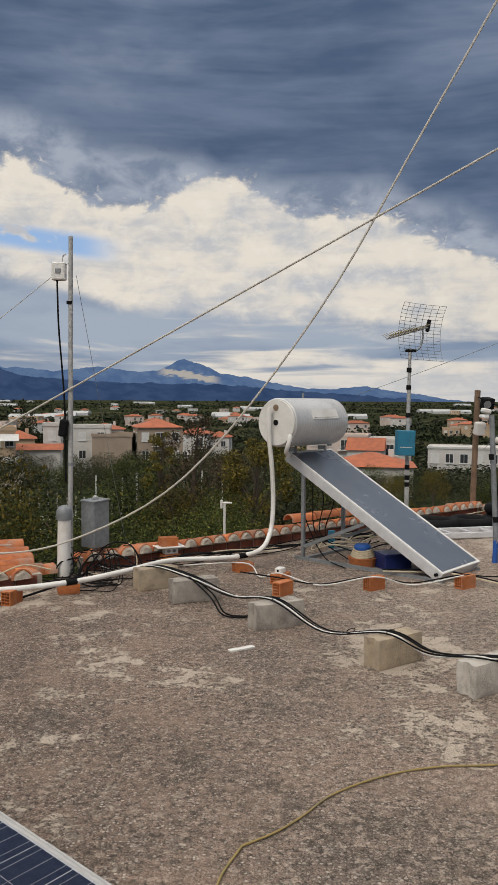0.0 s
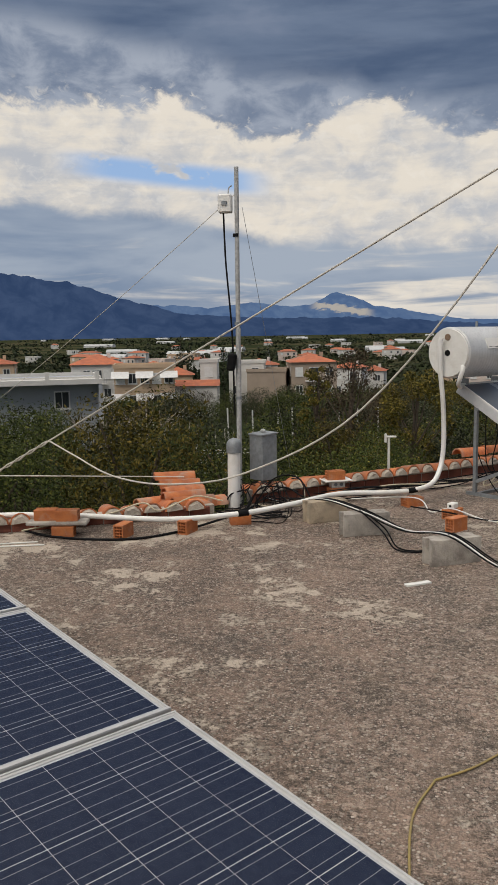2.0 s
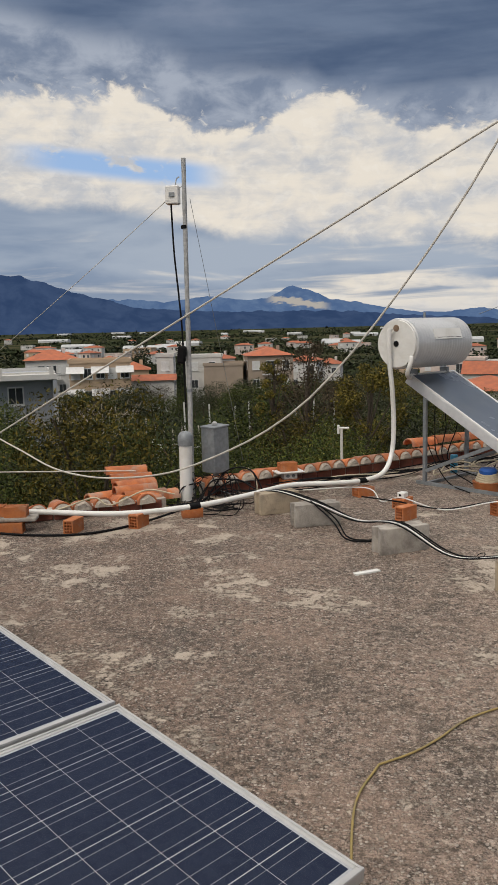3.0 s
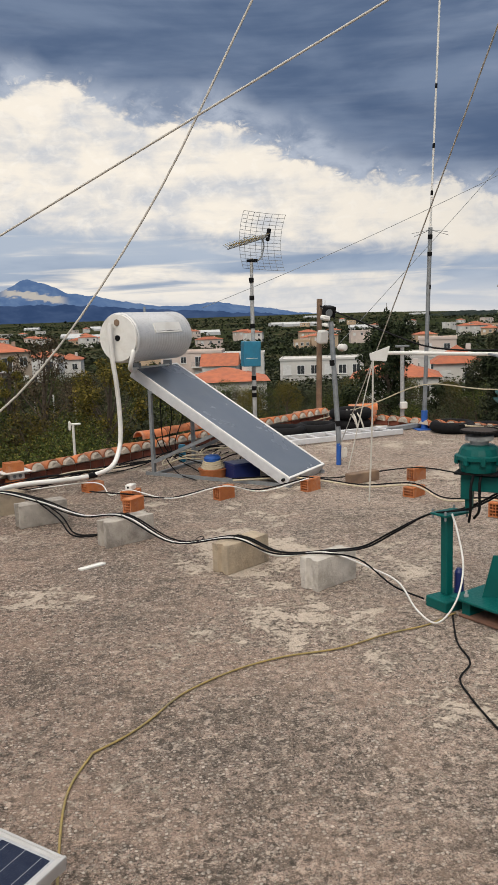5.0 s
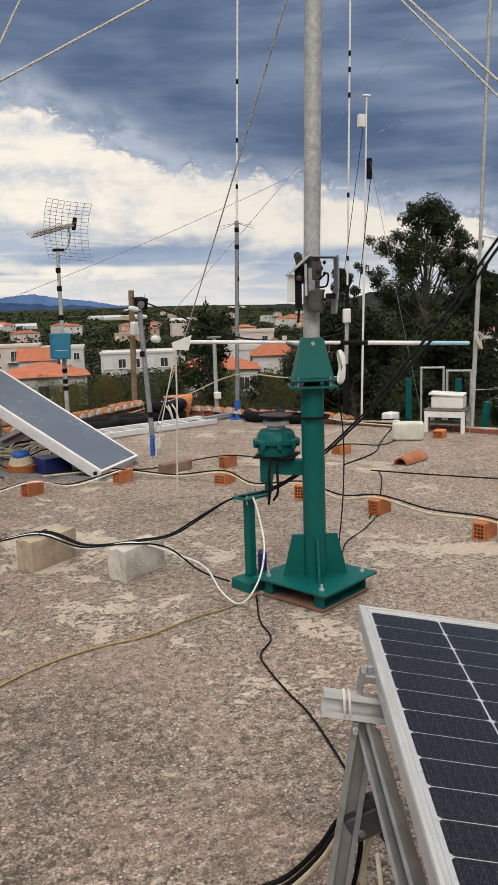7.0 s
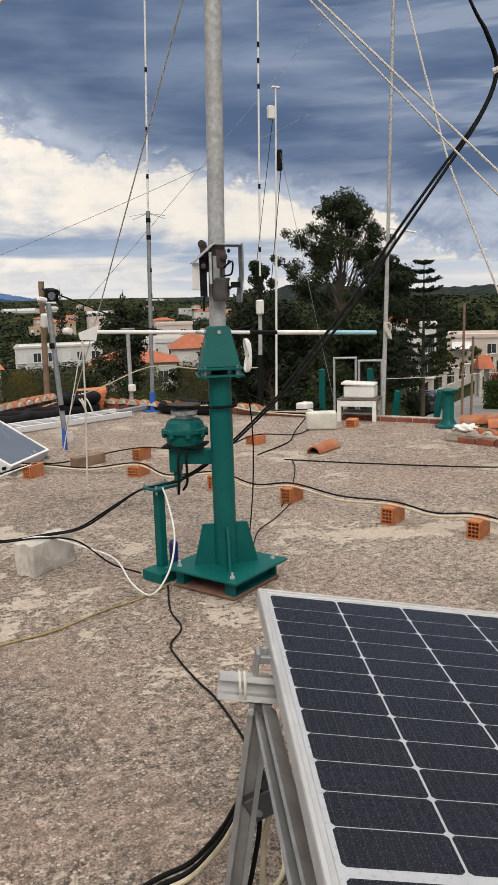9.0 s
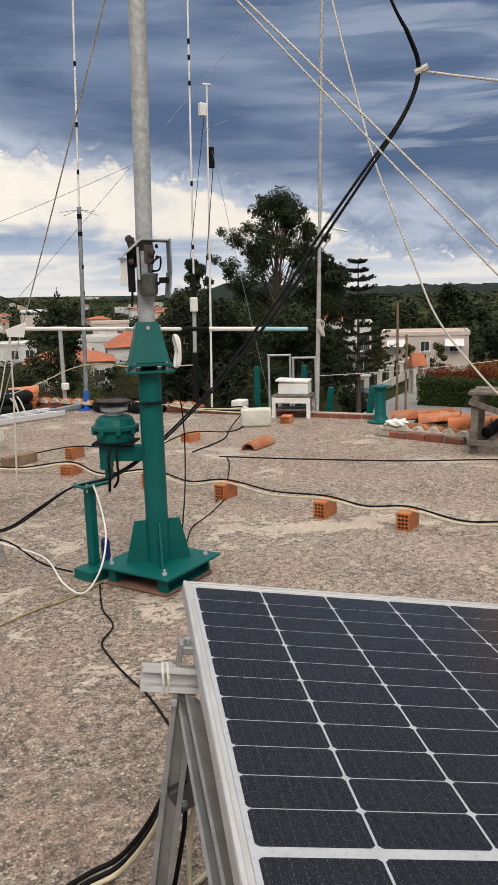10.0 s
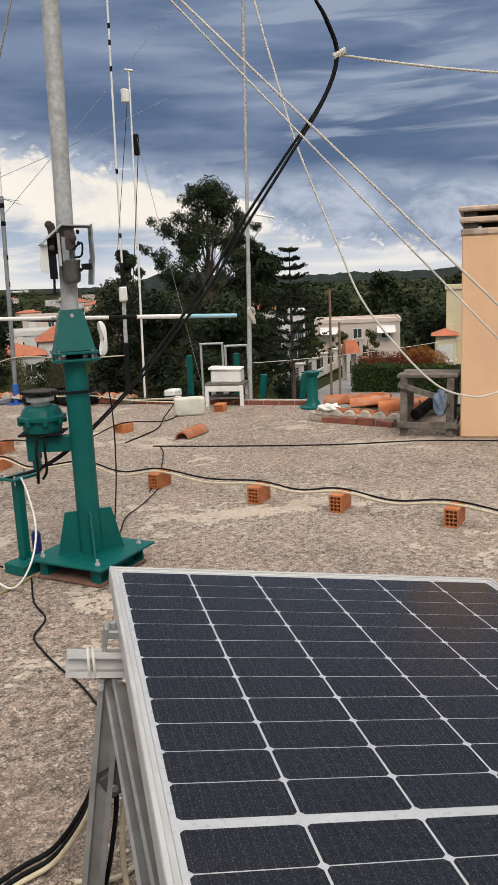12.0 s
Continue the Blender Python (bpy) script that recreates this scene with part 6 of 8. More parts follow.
tyre(4.40, 10.15)
tyre(4.42, 10.15, 0.15)
tyre(5.62, 9.35)
tyre(5.95, 8.95)
tyre(3.35, 9.75)
tyre(3.85, 9.9)
for a0, b0 in (((4.30, 9.95, 0.30), (4.42, 9.78, 0.02)), ((4.40, 9.93, 0.31), (4.50, 9.76, 0.02)), ((4.36, 9.94, 0.30), (4.40, 9.75, 0.04))):
    cable("rope_end", [a0, ((a0[0] + b0[0]) / 2, (a0[1] + b0[1]) / 2 - 0.04, 0.2), b0], 0.012, ROPE, "pale rope end hanging over the tyres", "rope", group="rope ends")
bm = bmesh.new()
box(bm, (1.1, 0.10, 0.06), (0, 0, 0.03), bevel=0.004)
ob = tagged(finish("steel_channel", bm, GALV_DULL), "grey steel channel lying by the corner", "channel")
ob.matrix_basis = pose(4.95, 9.75, 0.0, 0, -3, 12)
bm = bmesh.new()
box(bm, (0.36, 0.10, 0.10), (0, 0, 0.05), bevel=0.006)
ob = tagged(finish("wood_block", bm, WOOD_POLE), "short dark offcut of timber on the roof", "timber")
ob.matrix_basis = pose(3.45, 6.62, 0, 0, 0, 22)

# under the collector: flower pot with cables, navy crate, blue can
root = thing("cable_pot", "terracotta pot heaped with coiled pale cable under a blue lid", "pot", at=pose(2.06, 7.36, 0))
bm = bmesh.new()
lathe(bm, [(0.13, 0), (0.15, 0.08), (0.155, 0.09), (0.10, 0.092)], seg=18)
part("pot", bm, CLAY, root, smooth=40)
for i in range(4):
    bm = bmesh.new()
    r_ = 0.115 - 0.008 * i
    sweep(bm, [Vector((r_ * math.cos(k * math.pi / 8), r_ * math.sin(k * math.pi / 8), 0.10 + 0.02 * i + 0.006 * math.sin(k))) for k in range(17)], 0.012, 6)
    part("coil", bm, CREAM_CABLE, root)
bm = bmesh.new()
lathe(bm, [(0.085, 0.17), (0.09, 0.20), (0.07, 0.225), (0.02, 0.23)], seg=18)
part("lid", bm, BLUE_PAINT, root, smooth=40)
root = thing("plastic_crate", "navy blue plastic crate under the collector", "crate", at=pose(2.36, 7.27, 0, 0, 0, 20))
bm = bmesh.new()
box(bm, (0.30, 0.22, 0.012), (0, 0, 0.006))
for x, y, a, b in ((0, -0.105, 0.30, 0.012), (0, 0.105, 0.30, 0.012), (-0.145, 0, 0.012, 0.2), (0.145, 0, 0.012, 0.2)):
    box(bm, (a, b, 0.15), (x, y, 0.085), bevel=0.003)
part("tray", bm, NAVY, root)
bm = bmesh.new()
box(bm, (0.32, 0.24, 0.02), (0, 0, 0.15), bevel=0.006)
part("rim", bm, NAVY, root)
bm = bmesh.new()
lathe(bm, [(0.04, 0), (0.042, 0.19), (0.035, 0.2)], seg=16)
ob = tagged(finish("blue_can", bm, TEAL_BOX, smooth=40), "slim light-blue can by the upstand", "can")
ob.matrix_basis = pose(1.83, 8.35, 0)
bm = bmesh.new()
worn_block(bm, (0.2, 0.045, 0.012), 3.0)
ob = tagged(finish("plastic_shard", bm, WHITE_PLASTIC, smooth=40), "broken white strip of plastic on the screed", "shard")
ob.matrix_basis = pose(0.875, 4.56, 0, 0, 0, 33)


# ---- cables on the roof ----
cable("drain_hose", [(1.10, 7.40, 1.62), (1.085, 7.40, 1.56), (1.09, 7.40, 1.30), (1.12, 7.42, 1.0), (1.135, 7.44, 0.62), (1.11, 7.40, 0.35), (1.02, 7.20, 0.20), (0.83, 7.07, 0.15), (0.56, 6.92, 0.15), (0.14, 6.70, 0.17), (-0.22, 6.28, 0.155), (-0.62, 5.95, 0.13), (-1.20, 5.68, 0.12), (-1.98, 5.66, 0.13), (-2.74, 5.59, 0.13), (-3.9, 5.2, 0.11)], 0.024, WHITE_PLASTIC, "white insulated water pipe from the tank along the roof", "pipe", 8, seg=12)
for pts in (((-0.62, 5.95, 0.13),), ((0.83, 7.07, 0.15),)):
    bm = bmesh.new()
    p = Vector(pts[0])
    cyl(bm, 0.028, 0.028, p - Vector((0.04, 0.03, 0)), p + Vector((0.04, 0.03, 0)), 12)
    tagged(finish("pipe_joint", bm, BLACK), "black taped joint on the white pipe", "pipe joint", "pipe joints")

rng = random.Random(11)


def floor_cable(pts, r, mat, label, name="cable", wob=0.0):
    cable(name, [(x + rng.uniform(-wob, wob), y + rng.uniform(-wob, wob), z) for x, y, z in pts], r, mat, label, group="cables on the roof")


RUN = [(-0.60, 7.05, 0.05), (-0.28, 6.60, 0.09), (0.05, 6.30, 0.198), (0.43, 5.86, 0.20), (0.80, 5.52, 0.13), (1.12, 5.12, 0.20), (1.45, 4.55, 0.15), (1.84, 4.30, 0.20), (2.05, 4.02, 0.17), (2.32, 3.82, 0.20)]
for k, (mt, off, lb) in enumerate(((BLACK, 0.0, "thick black cable run over the concrete blocks"), (BLACK, 0.03, "thick black cable run over the concrete blocks"), (WHITE_PLASTIC, -0.022, "white cable run over the concrete blocks"), (BLACK, -0.045, "thin black cable run over the concrete blocks"))):
    pts = [(x + off * 0.8 + rng.uniform(-0.008, 0.008), y + off * 0.7, z + 0.006 + (rng.uniform(-0.03, 0.0) if z < 0.19 else 0)) for x, y, z in RUN]
    if k < 2:
        pts += [(2.52, 3.72 + off, 0.24), (2.66, 3.58 + off, 0.36), (2.78, 3.40, 0.50), (2.86, 3.27, 0.548), (2.97, 3.24 + off, 0.565), (3.12, 3.22 + off, 0.63), (3.32, 3.17 + off, 0.78), (3.58, 3.08 + off, 1.03)]
    elif k == 2:
        pts += [(2.55, 3.70, 0.12), (2.64, 3.46, 0.10), (2.62, 3.13, 0.06), (2.68, 3.0, 0.03), (2.77, 2.97, 0.15), (2.85, 3.06, 0.30), (2.88, 3.2, 0.45), (2.87, 3.25, 0.54)]
    else:
        pts += [(2.5, 3.75, 0.16), (2.64, 3.55, 0.05), (2.75, 3.35, 0.03)]
    cable("cable", pts, 0.006 if k < 2 else 0.0055, mt, lb, group="cables on the roof")
for p in (RUN[3], RUN[5], RUN[7], (1.6, 4.42, 0.17)):
    bm = bmesh.new()
    ring = [Vector(p) + Vector((0.030 * math.cos(a), 0.028 * math.cos(a), 0.008 + 0.013 * math.sin(a))) for a in (i * math.pi / 6 for i in range(13))]
    sweep(bm, ring, 0.003, 5)
    tagged(finish("cable_tie", bm, BLACK), "black cable tie round the bundle", "cable tie", "cable ties")
floor_cable([(0.43, 5.86, 0.205), (0.62, 5.60, 0.12), (0.72, 5.42, 0.02), (0.86, 5.35, 0.012), (0.98, 5.40, 0.012)], 0.0062, BLACK, "black cable looping down from a block")
floor_cable([(0.41, 5.84, 0.205), (0.60, 5.55, 0.11), (0.70, 5.38, 0.02), (0.84, 5.31, 0.012), (0.97, 5.37, 0.012)], 0.0062, BLACK, "black cable looping down from a block")
floor_cable([(0.93, 2.17, 0.008), (1.06, 2.27, 0.008), (1.17, 2.39, 0.008), (1.32, 2.58, 0.008), (1.57, 2.75, 0.008), (1.83, 2.84, 0.008), (2.12, 2.87, 0.008), (2.40, 2.98, 0.008), (2.64, 3.04, 0.008), (2.85, 3.15, 0.012)], 0.0048, YELLOW_CABLE, "faded yellow-green earth cable across the screed")
floor_cable([(0.86, 1.2, 0.008), (0.84, 1.6, 0.008), (0.85, 1.93, 0.008), (0.93, 2.17, 0.008)], 0.0048, YELLOW_CABLE, "faded yellow-green earth cable across the screed")
floor_cable([(2.82, 3.12, 0.012), (2.70, 2.80, 0.008), (2.66, 2.57, 0.008), (2.54, 2.42, 0.008), (2.51, 2.24, 0.008), (2.50, 2.03, 0.008), (2.50, 1.85, 0.008), (2.45, 1.5, 0.008), (2.35, 1.0, 0.008)], 0.0048, BLACK, "thin black cable winding across the screed")
floor_cable([(2.2, 6.9, 0.04), (2.76, 6.75, 0.06), (3.04, 6.48, 0.06), (3.36, 6.25, 0.03), (3.68, 5.86, 0.10), (3.80, 5.45, 0.05), (4.05, 5.02, 0.125), (4.20, 4.65, 0.06), (4.34, 4.29, 0.125), (4.48, 3.85, 0.09), (4.63, 3.42, 0.125), (4.76, 3.15, 0.09), (4.88, 2.86, 0.125), (5.0, 2.5, 0.09), (5.15, 2.14, 0.125), (5.3, 1.6, 0.07), (5.5, 1.0, 0.02)], 0.0085, CREAM_CABLE, "thick cream cable carried over the bricks")
floor_cable([(2.2, 6.95, 0.05), (2.76, 6.80, 0.07), (3.04, 6.53, 0.07), (3.36, 6.30, 0.04), (3.70, 5.91, 0.11), (3.82, 5.50, 0.06), (4.08, 5.05, 0.135), (4.23, 4.68, 0.08), (4.37, 4.32, 0.138), (4.51, 3.88, 0.11), (4.66, 3.44, 0.138), (4.79, 3.17, 0.10), (4.91, 2.88, 0.138), (5.03, 2.52, 0.10), (5.18, 2.16, 0.138), (5.33, 1.62, 0.08), (5.5, 1.05, 0.02)], 0.0065, BLACK, "black cable carried over the bricks")
floor_cable([(4.35, 4.28, 0.01), (4.0, 3.95, 0.01), (3.75, 3.75, 0.01), (3.55, 3.47, 0.01), (3.38, 3.22, 0.06), (3.32, 3.1, 0.12)], 0.004, BLACK, "thin dark wire on the screed")
floor_cable([(3.36, 3.17, 0.12), (3.42, 3.2, 0.5), (3.40, 3.16, 0.9), (3.3, 3.1, 1.25)], 0.004, BLACK, "thin dark wire hanging beside the mast")
floor_cable([(0.82, 6.50, 0.11), (1.15, 6.20, 0.128), (1.55, 6.42, 0.02), (2.0, 6.28, 0.125), (2.40, 6.50, 0.02), (2.84, 6.38, 0.125), (3.25, 6.75, 0.03), (3.97, 6.52, 0.125), (4.6, 6.3, 0.04), (5.28, 6.56, 0.10), (5.9, 6.7, 0.02), (6.5, 7.2, 0.02)], 0.0065, BLACK, "black cable carried over the bricks by the collector")
floor_cable([(0.2, 7.2, 0.02), (0.85, 6.95, 0.10), (1.0, 6.62, 0.04), (1.18, 6.5, 0.10), (1.55, 6.38, 0.02), (2.02, 6.25, 0.13), (2.40, 6.42, 0.02), (2.84, 6.34, 0.13)], 0.006, WHITE_PLASTIC, "thin white cable carried over the bricks by the collector")
floor_cable([(5.1, 5.65, 0.008), (5.35, 5.35, 0.008), (5.64, 5.02, 0.008), (6.31, 4.34, 0.008), (6.93, 3.87, 0.008), (7.4, 3.3, 0.008)], 0.006, BLACK, "thin black cable across the screed towards the chimney")
floor_cable([(4.2, 4.2, 0.008), (4.6, 4.7, 0.008), (5.0, 5.3, 0.008), (5.15, 5.6, 0.008)], 0.005, BLACK, "thin black cable across the screed")
floor_cable([(5.0, 6.0, 0.01), (5.6, 6.4, 0.01), (6.0, 6.9, 0.02), (6.3, 7.05, 0.16), (6.6, 7.3, 0.02)], 0.007, BLACK, "black cable over the canister")
floor_cable([(-0.7, 6.1, 0.09), (-1.04, 5.80, 0.02), (-1.34, 5.46, 0.012), (-1.69, 5.34, 0.012), (-2.17, 5.38, 0.012), (-2.79, 5.62, 0.012), (-3.5, 5.2, 0.012)], 0.0105, BLACK, "thick black cable in front of the tiled upstand")
floor_cable([(-0.9, 6.35, 0.15), (-1.15, 6.28, 0.20), (-1.4, 6.0, 0.12), (-1.55, 5.98, 0.19), (-1.8, 5.85, 0.12), (-2.05, 5.6, 0.1), (-2.5, 5.5, 0.02)], 0.007, CREAM_CABLE, "cream cable looping over the tiles")
floor_cable([(-2.2, 5.2, 0.01), (-2.6, 5.05, 0.01), (-2.75, 5.0, 0.01), (-2.5, 5.0, 0.01), (-2.1, 5.12, 0.01)], 0.006, WHITE_PLASTIC, "loop of thin white cord on the screed", "cord")
for i in range(24):
    a = rng.uniform(0, 6.28)
    x, y = -0.72 + rng.uniform(-0.25, 0.35), 6.75 + rng.uniform(-0.45, 0.35)
    s = rng.uniform(0.14, 0.34)
    pts = [(x + s * math.cos(a + k * 0.8) * (1 - 0.05 * k), y + 0.7 * s * math.sin(a + k * 0.8) + rng.uniform(-0.06, 0.06), 0.015 + 0.30 * max(0, math.sin(k * 0.9 + a)) * rng.uniform(0.3, 1)) for k in range(7)]
    floor_cable(pts, rng.choice((0.004, 0.005, 0.0075)), CREAM_CABLE if i == 5 else BLACK, "tangled cable loop at the foot of the thin mast")
for i in range(7):
    x0 = rng.uniform(-0.5, 0.3)
    pts = [(x0 + 0.45 * k + rng.uniform(-0.06, 0.06), 7.05 + 0.37 * k + x0 * 0.75 + rng.uniform(-0.08, 0.04), 0.02 + rng.uniform(0, 0.10)) for k in range(7)]
    floor_cable(pts, rng.choice((0.006, 0.008)), rng.choice((BLACK, BLACK, CREAM_CABLE)), "cable strung along the foot of the upstand")
for i in range(8):
    a = rng.uniform(0, 6.28)
    x, y = 2.0 + rng.uniform(-0.2, 0.8), 8.1 + rng.uniform(-0.3, 0.5)
    floor_cable([(x + 0.3 * math.cos(a + k), y + 0.25 * math.sin(a + k * 0.9), 0.02 + 0.14 * abs(math.sin(k + a))) for k in range(6)], 0.008, rng.choice((BLACK, BLACK, CREAM_CABLE)), "tangled cable loop behind the collector")
for i in range(4):
    floor_cable([(5.35 + 0.12 * i, 9.5 - 0.3 * i, 0.1 + 0.02 * i), (5.9, 8.75 - 0.05 * i, 0.13), (6.3, 8.2 + 0.06 * i, 0.06), (6.9, 7.5 + 0.05 * i, 0.02 + 0.03 * i)], 0.009, rng.choice((BLACK, CREAM_CABLE)), "cable strung along the foot of the bare upstand")

# ---- lines in the air ----
RING = (3.165, 2.985, 3.46)
cable("guy_rope", [RING, (1.58, 3.57, 2.66), (-0.2, 4.23, 1.76), (-1.88, 4.851, 0.903)], 0.006, ROPE, "taut pale guy rope from the mast to the roof's edge", "guy rope", 4, "guy ropes")
cable("guy_rope", [(3.175, 2.98, 5.3), (2.65, 3.18, 4.55), (1.9, 3.45, 3.22), (1.3, 3.68, 2.17), (0.55, 3.95, 1.24), (-0.2, 4.23, 0.80), (-0.8, 4.45, 0.665), (-1.28, 4.63, 0.68), (-1.64, 4.76, 0.81), (-1.88, 4.851, 0.903)], 0.006, ROPE, "slack pale rope knotted to the guy rope", "guy rope", 6, "guy ropes")
K0, K1 = Vector((-1.88, 4.851, 0.903)), Vector((-2.6, 5.12, 0.54))
for ph in (0.0, math.pi):
    cable("guy_rope", [K0.lerp(K1, k / 14) + Vector((0, 0.010 * math.cos(k * 1.3 + ph), 0.010 * math.sin(k * 1.3 + ph))) for k in range(15)], 0.006, ROPE, "twisted pair of pale guy ropes below the knot", "guy rope", 2, "guy ropes")
cable("guy_rope", [tuple(K1), (-3.1, 5.3, 0.30), (-3.6, 5.5, 0.0), (-4.2, 5.75, -0.35)], 0.006, ROPE, "taut pale guy rope from the mast to the roof's edge", "guy rope", 4, "guy ropes")
cable("guy_rope", [tuple(K1), (-2.75, 5.16, 0.36), (-2.85, 5.25, 0.12)], 0.006, ROPE, "loose tail of the knotted rope", "guy rope", 4, "guy ropes")
cable("guy_rope", sag(RING, (3.48, 7.50, 0.22), 0.03, 6), 0.005, ROPE, "taut pale guy rope from the mast to the grey pole's foot", "guy rope", 2, "guy ropes")
for end, r in (((4.824, 1.622, 1.353), 0.0062), ((4.797, 1.599, 1.185), 0.005)):
    a, b = Vector(RING), Vector(end)
    cable("guy_rope", [tuple(a.lerp(b, k / 4)) for k in range(7)], r, ROPE, "taut pale guy rope from the mast down past the chimney", "guy rope", 2, "guy ropes")
cable("slack_rope", [(4.72, 3.75, 4.35), (4.78, 3.44, 3.27), (4.813, 3.284, 2.773), (4.852, 3.134, 2.311), (4.954, 2.898, 1.703), (5.016, 2.767, 1.381), (5.14, 2.597, 1.091), (5.298, 2.41, 0.835), (5.455, 2.268, 0.748), (5.606, 2.157, 0.764), (6.0, 1.8, 0.95), (6.6, 1.2, 1.4)], 0.0068, ROPE, "slack twisted pale rope looping down in front of the chimney", "rope", 6)
APEX = Vector((4.77, 2.68, 2.77))
for off in (0.0, 0.028):
    cable("coaxial_cable", [(3.58, 3.08 + off, 1.03 + off * 0.5), (3.97, 2.95 + off, 1.50 + off), (4.19, 2.87 + off, 1.83 + off), (4.45, 2.78 + off, 2.20 + off * 0.6), (4.68, 2.71 + off * 0.6, 2.53), (4.765, 2.68 + off * 0.5, 2.77), (4.70, 2.70 + off * 0.4, 2.96), (4.60, 2.75, 3.15), (4.25, 2.88, 3.9), (3.6, 3.0, 4.8), (3.2, 2.98, 5.1)], 0.0085, BLACK, "thick black coaxial cable looping from the mast's top to the pedestal", "cable", 7, "coaxial feeders")
cable("tie_rope", sag(tuple(APEX), (6.2, 1.45, 2.55), 0.04, 5), 0.007, ROPE, "pale rope holding the coaxial loop outwards", "rope", 2)
bm = bmesh.new()
cyl(bm, 0.02, 0.02, APEX + Vector((-0.02, 0.02, -0.01)), APEX + Vector((0.03, -0.03, 0.02)), 8)
tagged(finish("rope_knot", bm, ROPE), "rope knot round the coaxial loop", "knot")
cable("antenna_wire", sag((2.5, 11.55, 1.80), (8.6, 10.4, 4.4), 0.1), 0.004, GALV_DULL, "thin aerial wire stretched across the sky", "wire", 2, "aerial wires")
cable("antenna_wire", sag((4.3, 10.95, 1.0), (9.4, 10.4, 6.4), 0.05), 0.004, GALV_DULL, "thin aerial wire stretched across the sky", "wire", 2, "aerial wires")
cable("antenna_wire", sag((6.7, 8.4, 3.9), (6.35, 8.4, 1.75), 0.0), 0.004, BLACK, "thin dark wire down the white mast", "wire", 1, "aerial wires")
cable("antenna_wire", sag((6.78, 8.38, 3.2), (6.5, 8.42, 0.9), 0.02), 0.005, BLACK, "dark feeder hanging beside the white mast", "wire", 1, "aerial wires")
cable("antenna_wire", sag((6.73, 8.4, 3.6), (7.3, 8.0, 0.15), 0.02), 0.003, GALV_DULL, "thin wire from the white mast to the upstand", "wire", 1, "aerial wires")
cable("line", sag((-3.4, 5.9, 0.42), (-1.45, 6.95, 0.26), 0.0), 0.006, ROPE, "thin white line stretched behind the upstand", "line", 1)
cable("line", [(3.84, 10.6, 0.05), (4.66, 10.1, 0.33), (5.33, 9.68, 0.63), (5.6, 8.4, 0.66), (6.44, 8.5, 0.62)], 0.008, CREAM_CABLE, "cream line from the upstand to the tall mast", "line", 4)
cable("line", [(4.31, 11.3, 1.77), (4.73, 10.6, 1.516), (4.945, 10.0, 1.35), (5.29, 9.2, 1.156), (6.0, 8.7, 1.12), (6.44, 8.5, 1.2)], 0.012, BLACK, "black cable slung from the wooden pole to the whip mast", "cable", 5)
cable("line", [(2.80, 4.35, 1.33), (2.79, 4.35, 0.9), (2.765, 4.35, 0.365)], 0.006, ROPE, "white cord hanging from the boom's end plate", "cord", 3)
cable("line", sag((2.80, 4.35, 1.33), (2.62, 4.35, 0.6), 0.0), 0.004, ROPE, "thin white cord hanging from the boom's end plate", "cord", 1)
cable("line", sag((7.37, 6.98, 0.51), (12.5, 5.2, 0.92), 0.12), 0.004, ROPE, "pale line from the steel tube towards the houses", "line", 2)
cable("coil_hank", [(3.24 + 0.012 * math.sin(k * 2.1), 2.89 + 0.022 * math.cos(k), 1.27 + 0.085 * math.sin(k)) for k in [i * 0.5 for i in range(60)]], 0.005, WHITE_PLASTIC, "coil of white cable hung on the socket", "cable coil", 2)
HEATER = pose(2.69, 6.58, 0.05, 0, 0, 50.0)
for i in range(4):
    pts = [HEATER @ Vector(p) for p in ((0.12 + 0.13 * i, 1.66, 0.82), (0.10 + 0.13 * i, 1.70 - 0.05 * i, 0.55), (0.16 + 0.1 * i, 1.62, 0.22 - 0.03 * i), (0.05 + 0.2 * i, 1.35 - 0.1 * i, 0.0), (-0.1 + 0.25 * i, 1.0, -0.035))]
    cable("cable", [tuple(p) for p in pts], 0.006, BLACK, "black cable hanging behind the collector", group="cables on the roof")


# ---- beyond the roof ----
def leaf_material(name, dark, light, yellow=None):
    m = bpy.data.materials.new(name)
    m.use_nodes = True
    k = Nodes(m.node_tree)
    geo = k.n("ShaderNodeNewGeometry")
    info = k.n("ShaderNodeObjectInfo")
    c = k.mix(geo.outputs["Random Per Island"], dark, light)
    if yellow:
        c = k.mix(k.math("MULTIPLY", k.step(geo.outputs["Random Per Island"], 0.90, 0.98), 0.8), c, yellow)
    hsv = k.n("ShaderNodeHueSaturation")
    k.put(k.math("ADD", 0.68, k.math("MULTIPLY", info.outputs["Random"], 0.62)), hsv.inputs["Value"])
    k.put(c, hsv.inputs["Color"])
    b = k.n("ShaderNodeBsdfPrincipled")
    k.put(hsv.outputs[0], b.inputs["Base Color"])
    b.inputs["Roughness"].default_value = 0.7
    b.inputs["Specular IOR Level"].default_value = 0.12
    k.t.links.new(b.outputs[0], k.n("ShaderNodeOutputMaterial").inputs[0])
    return m


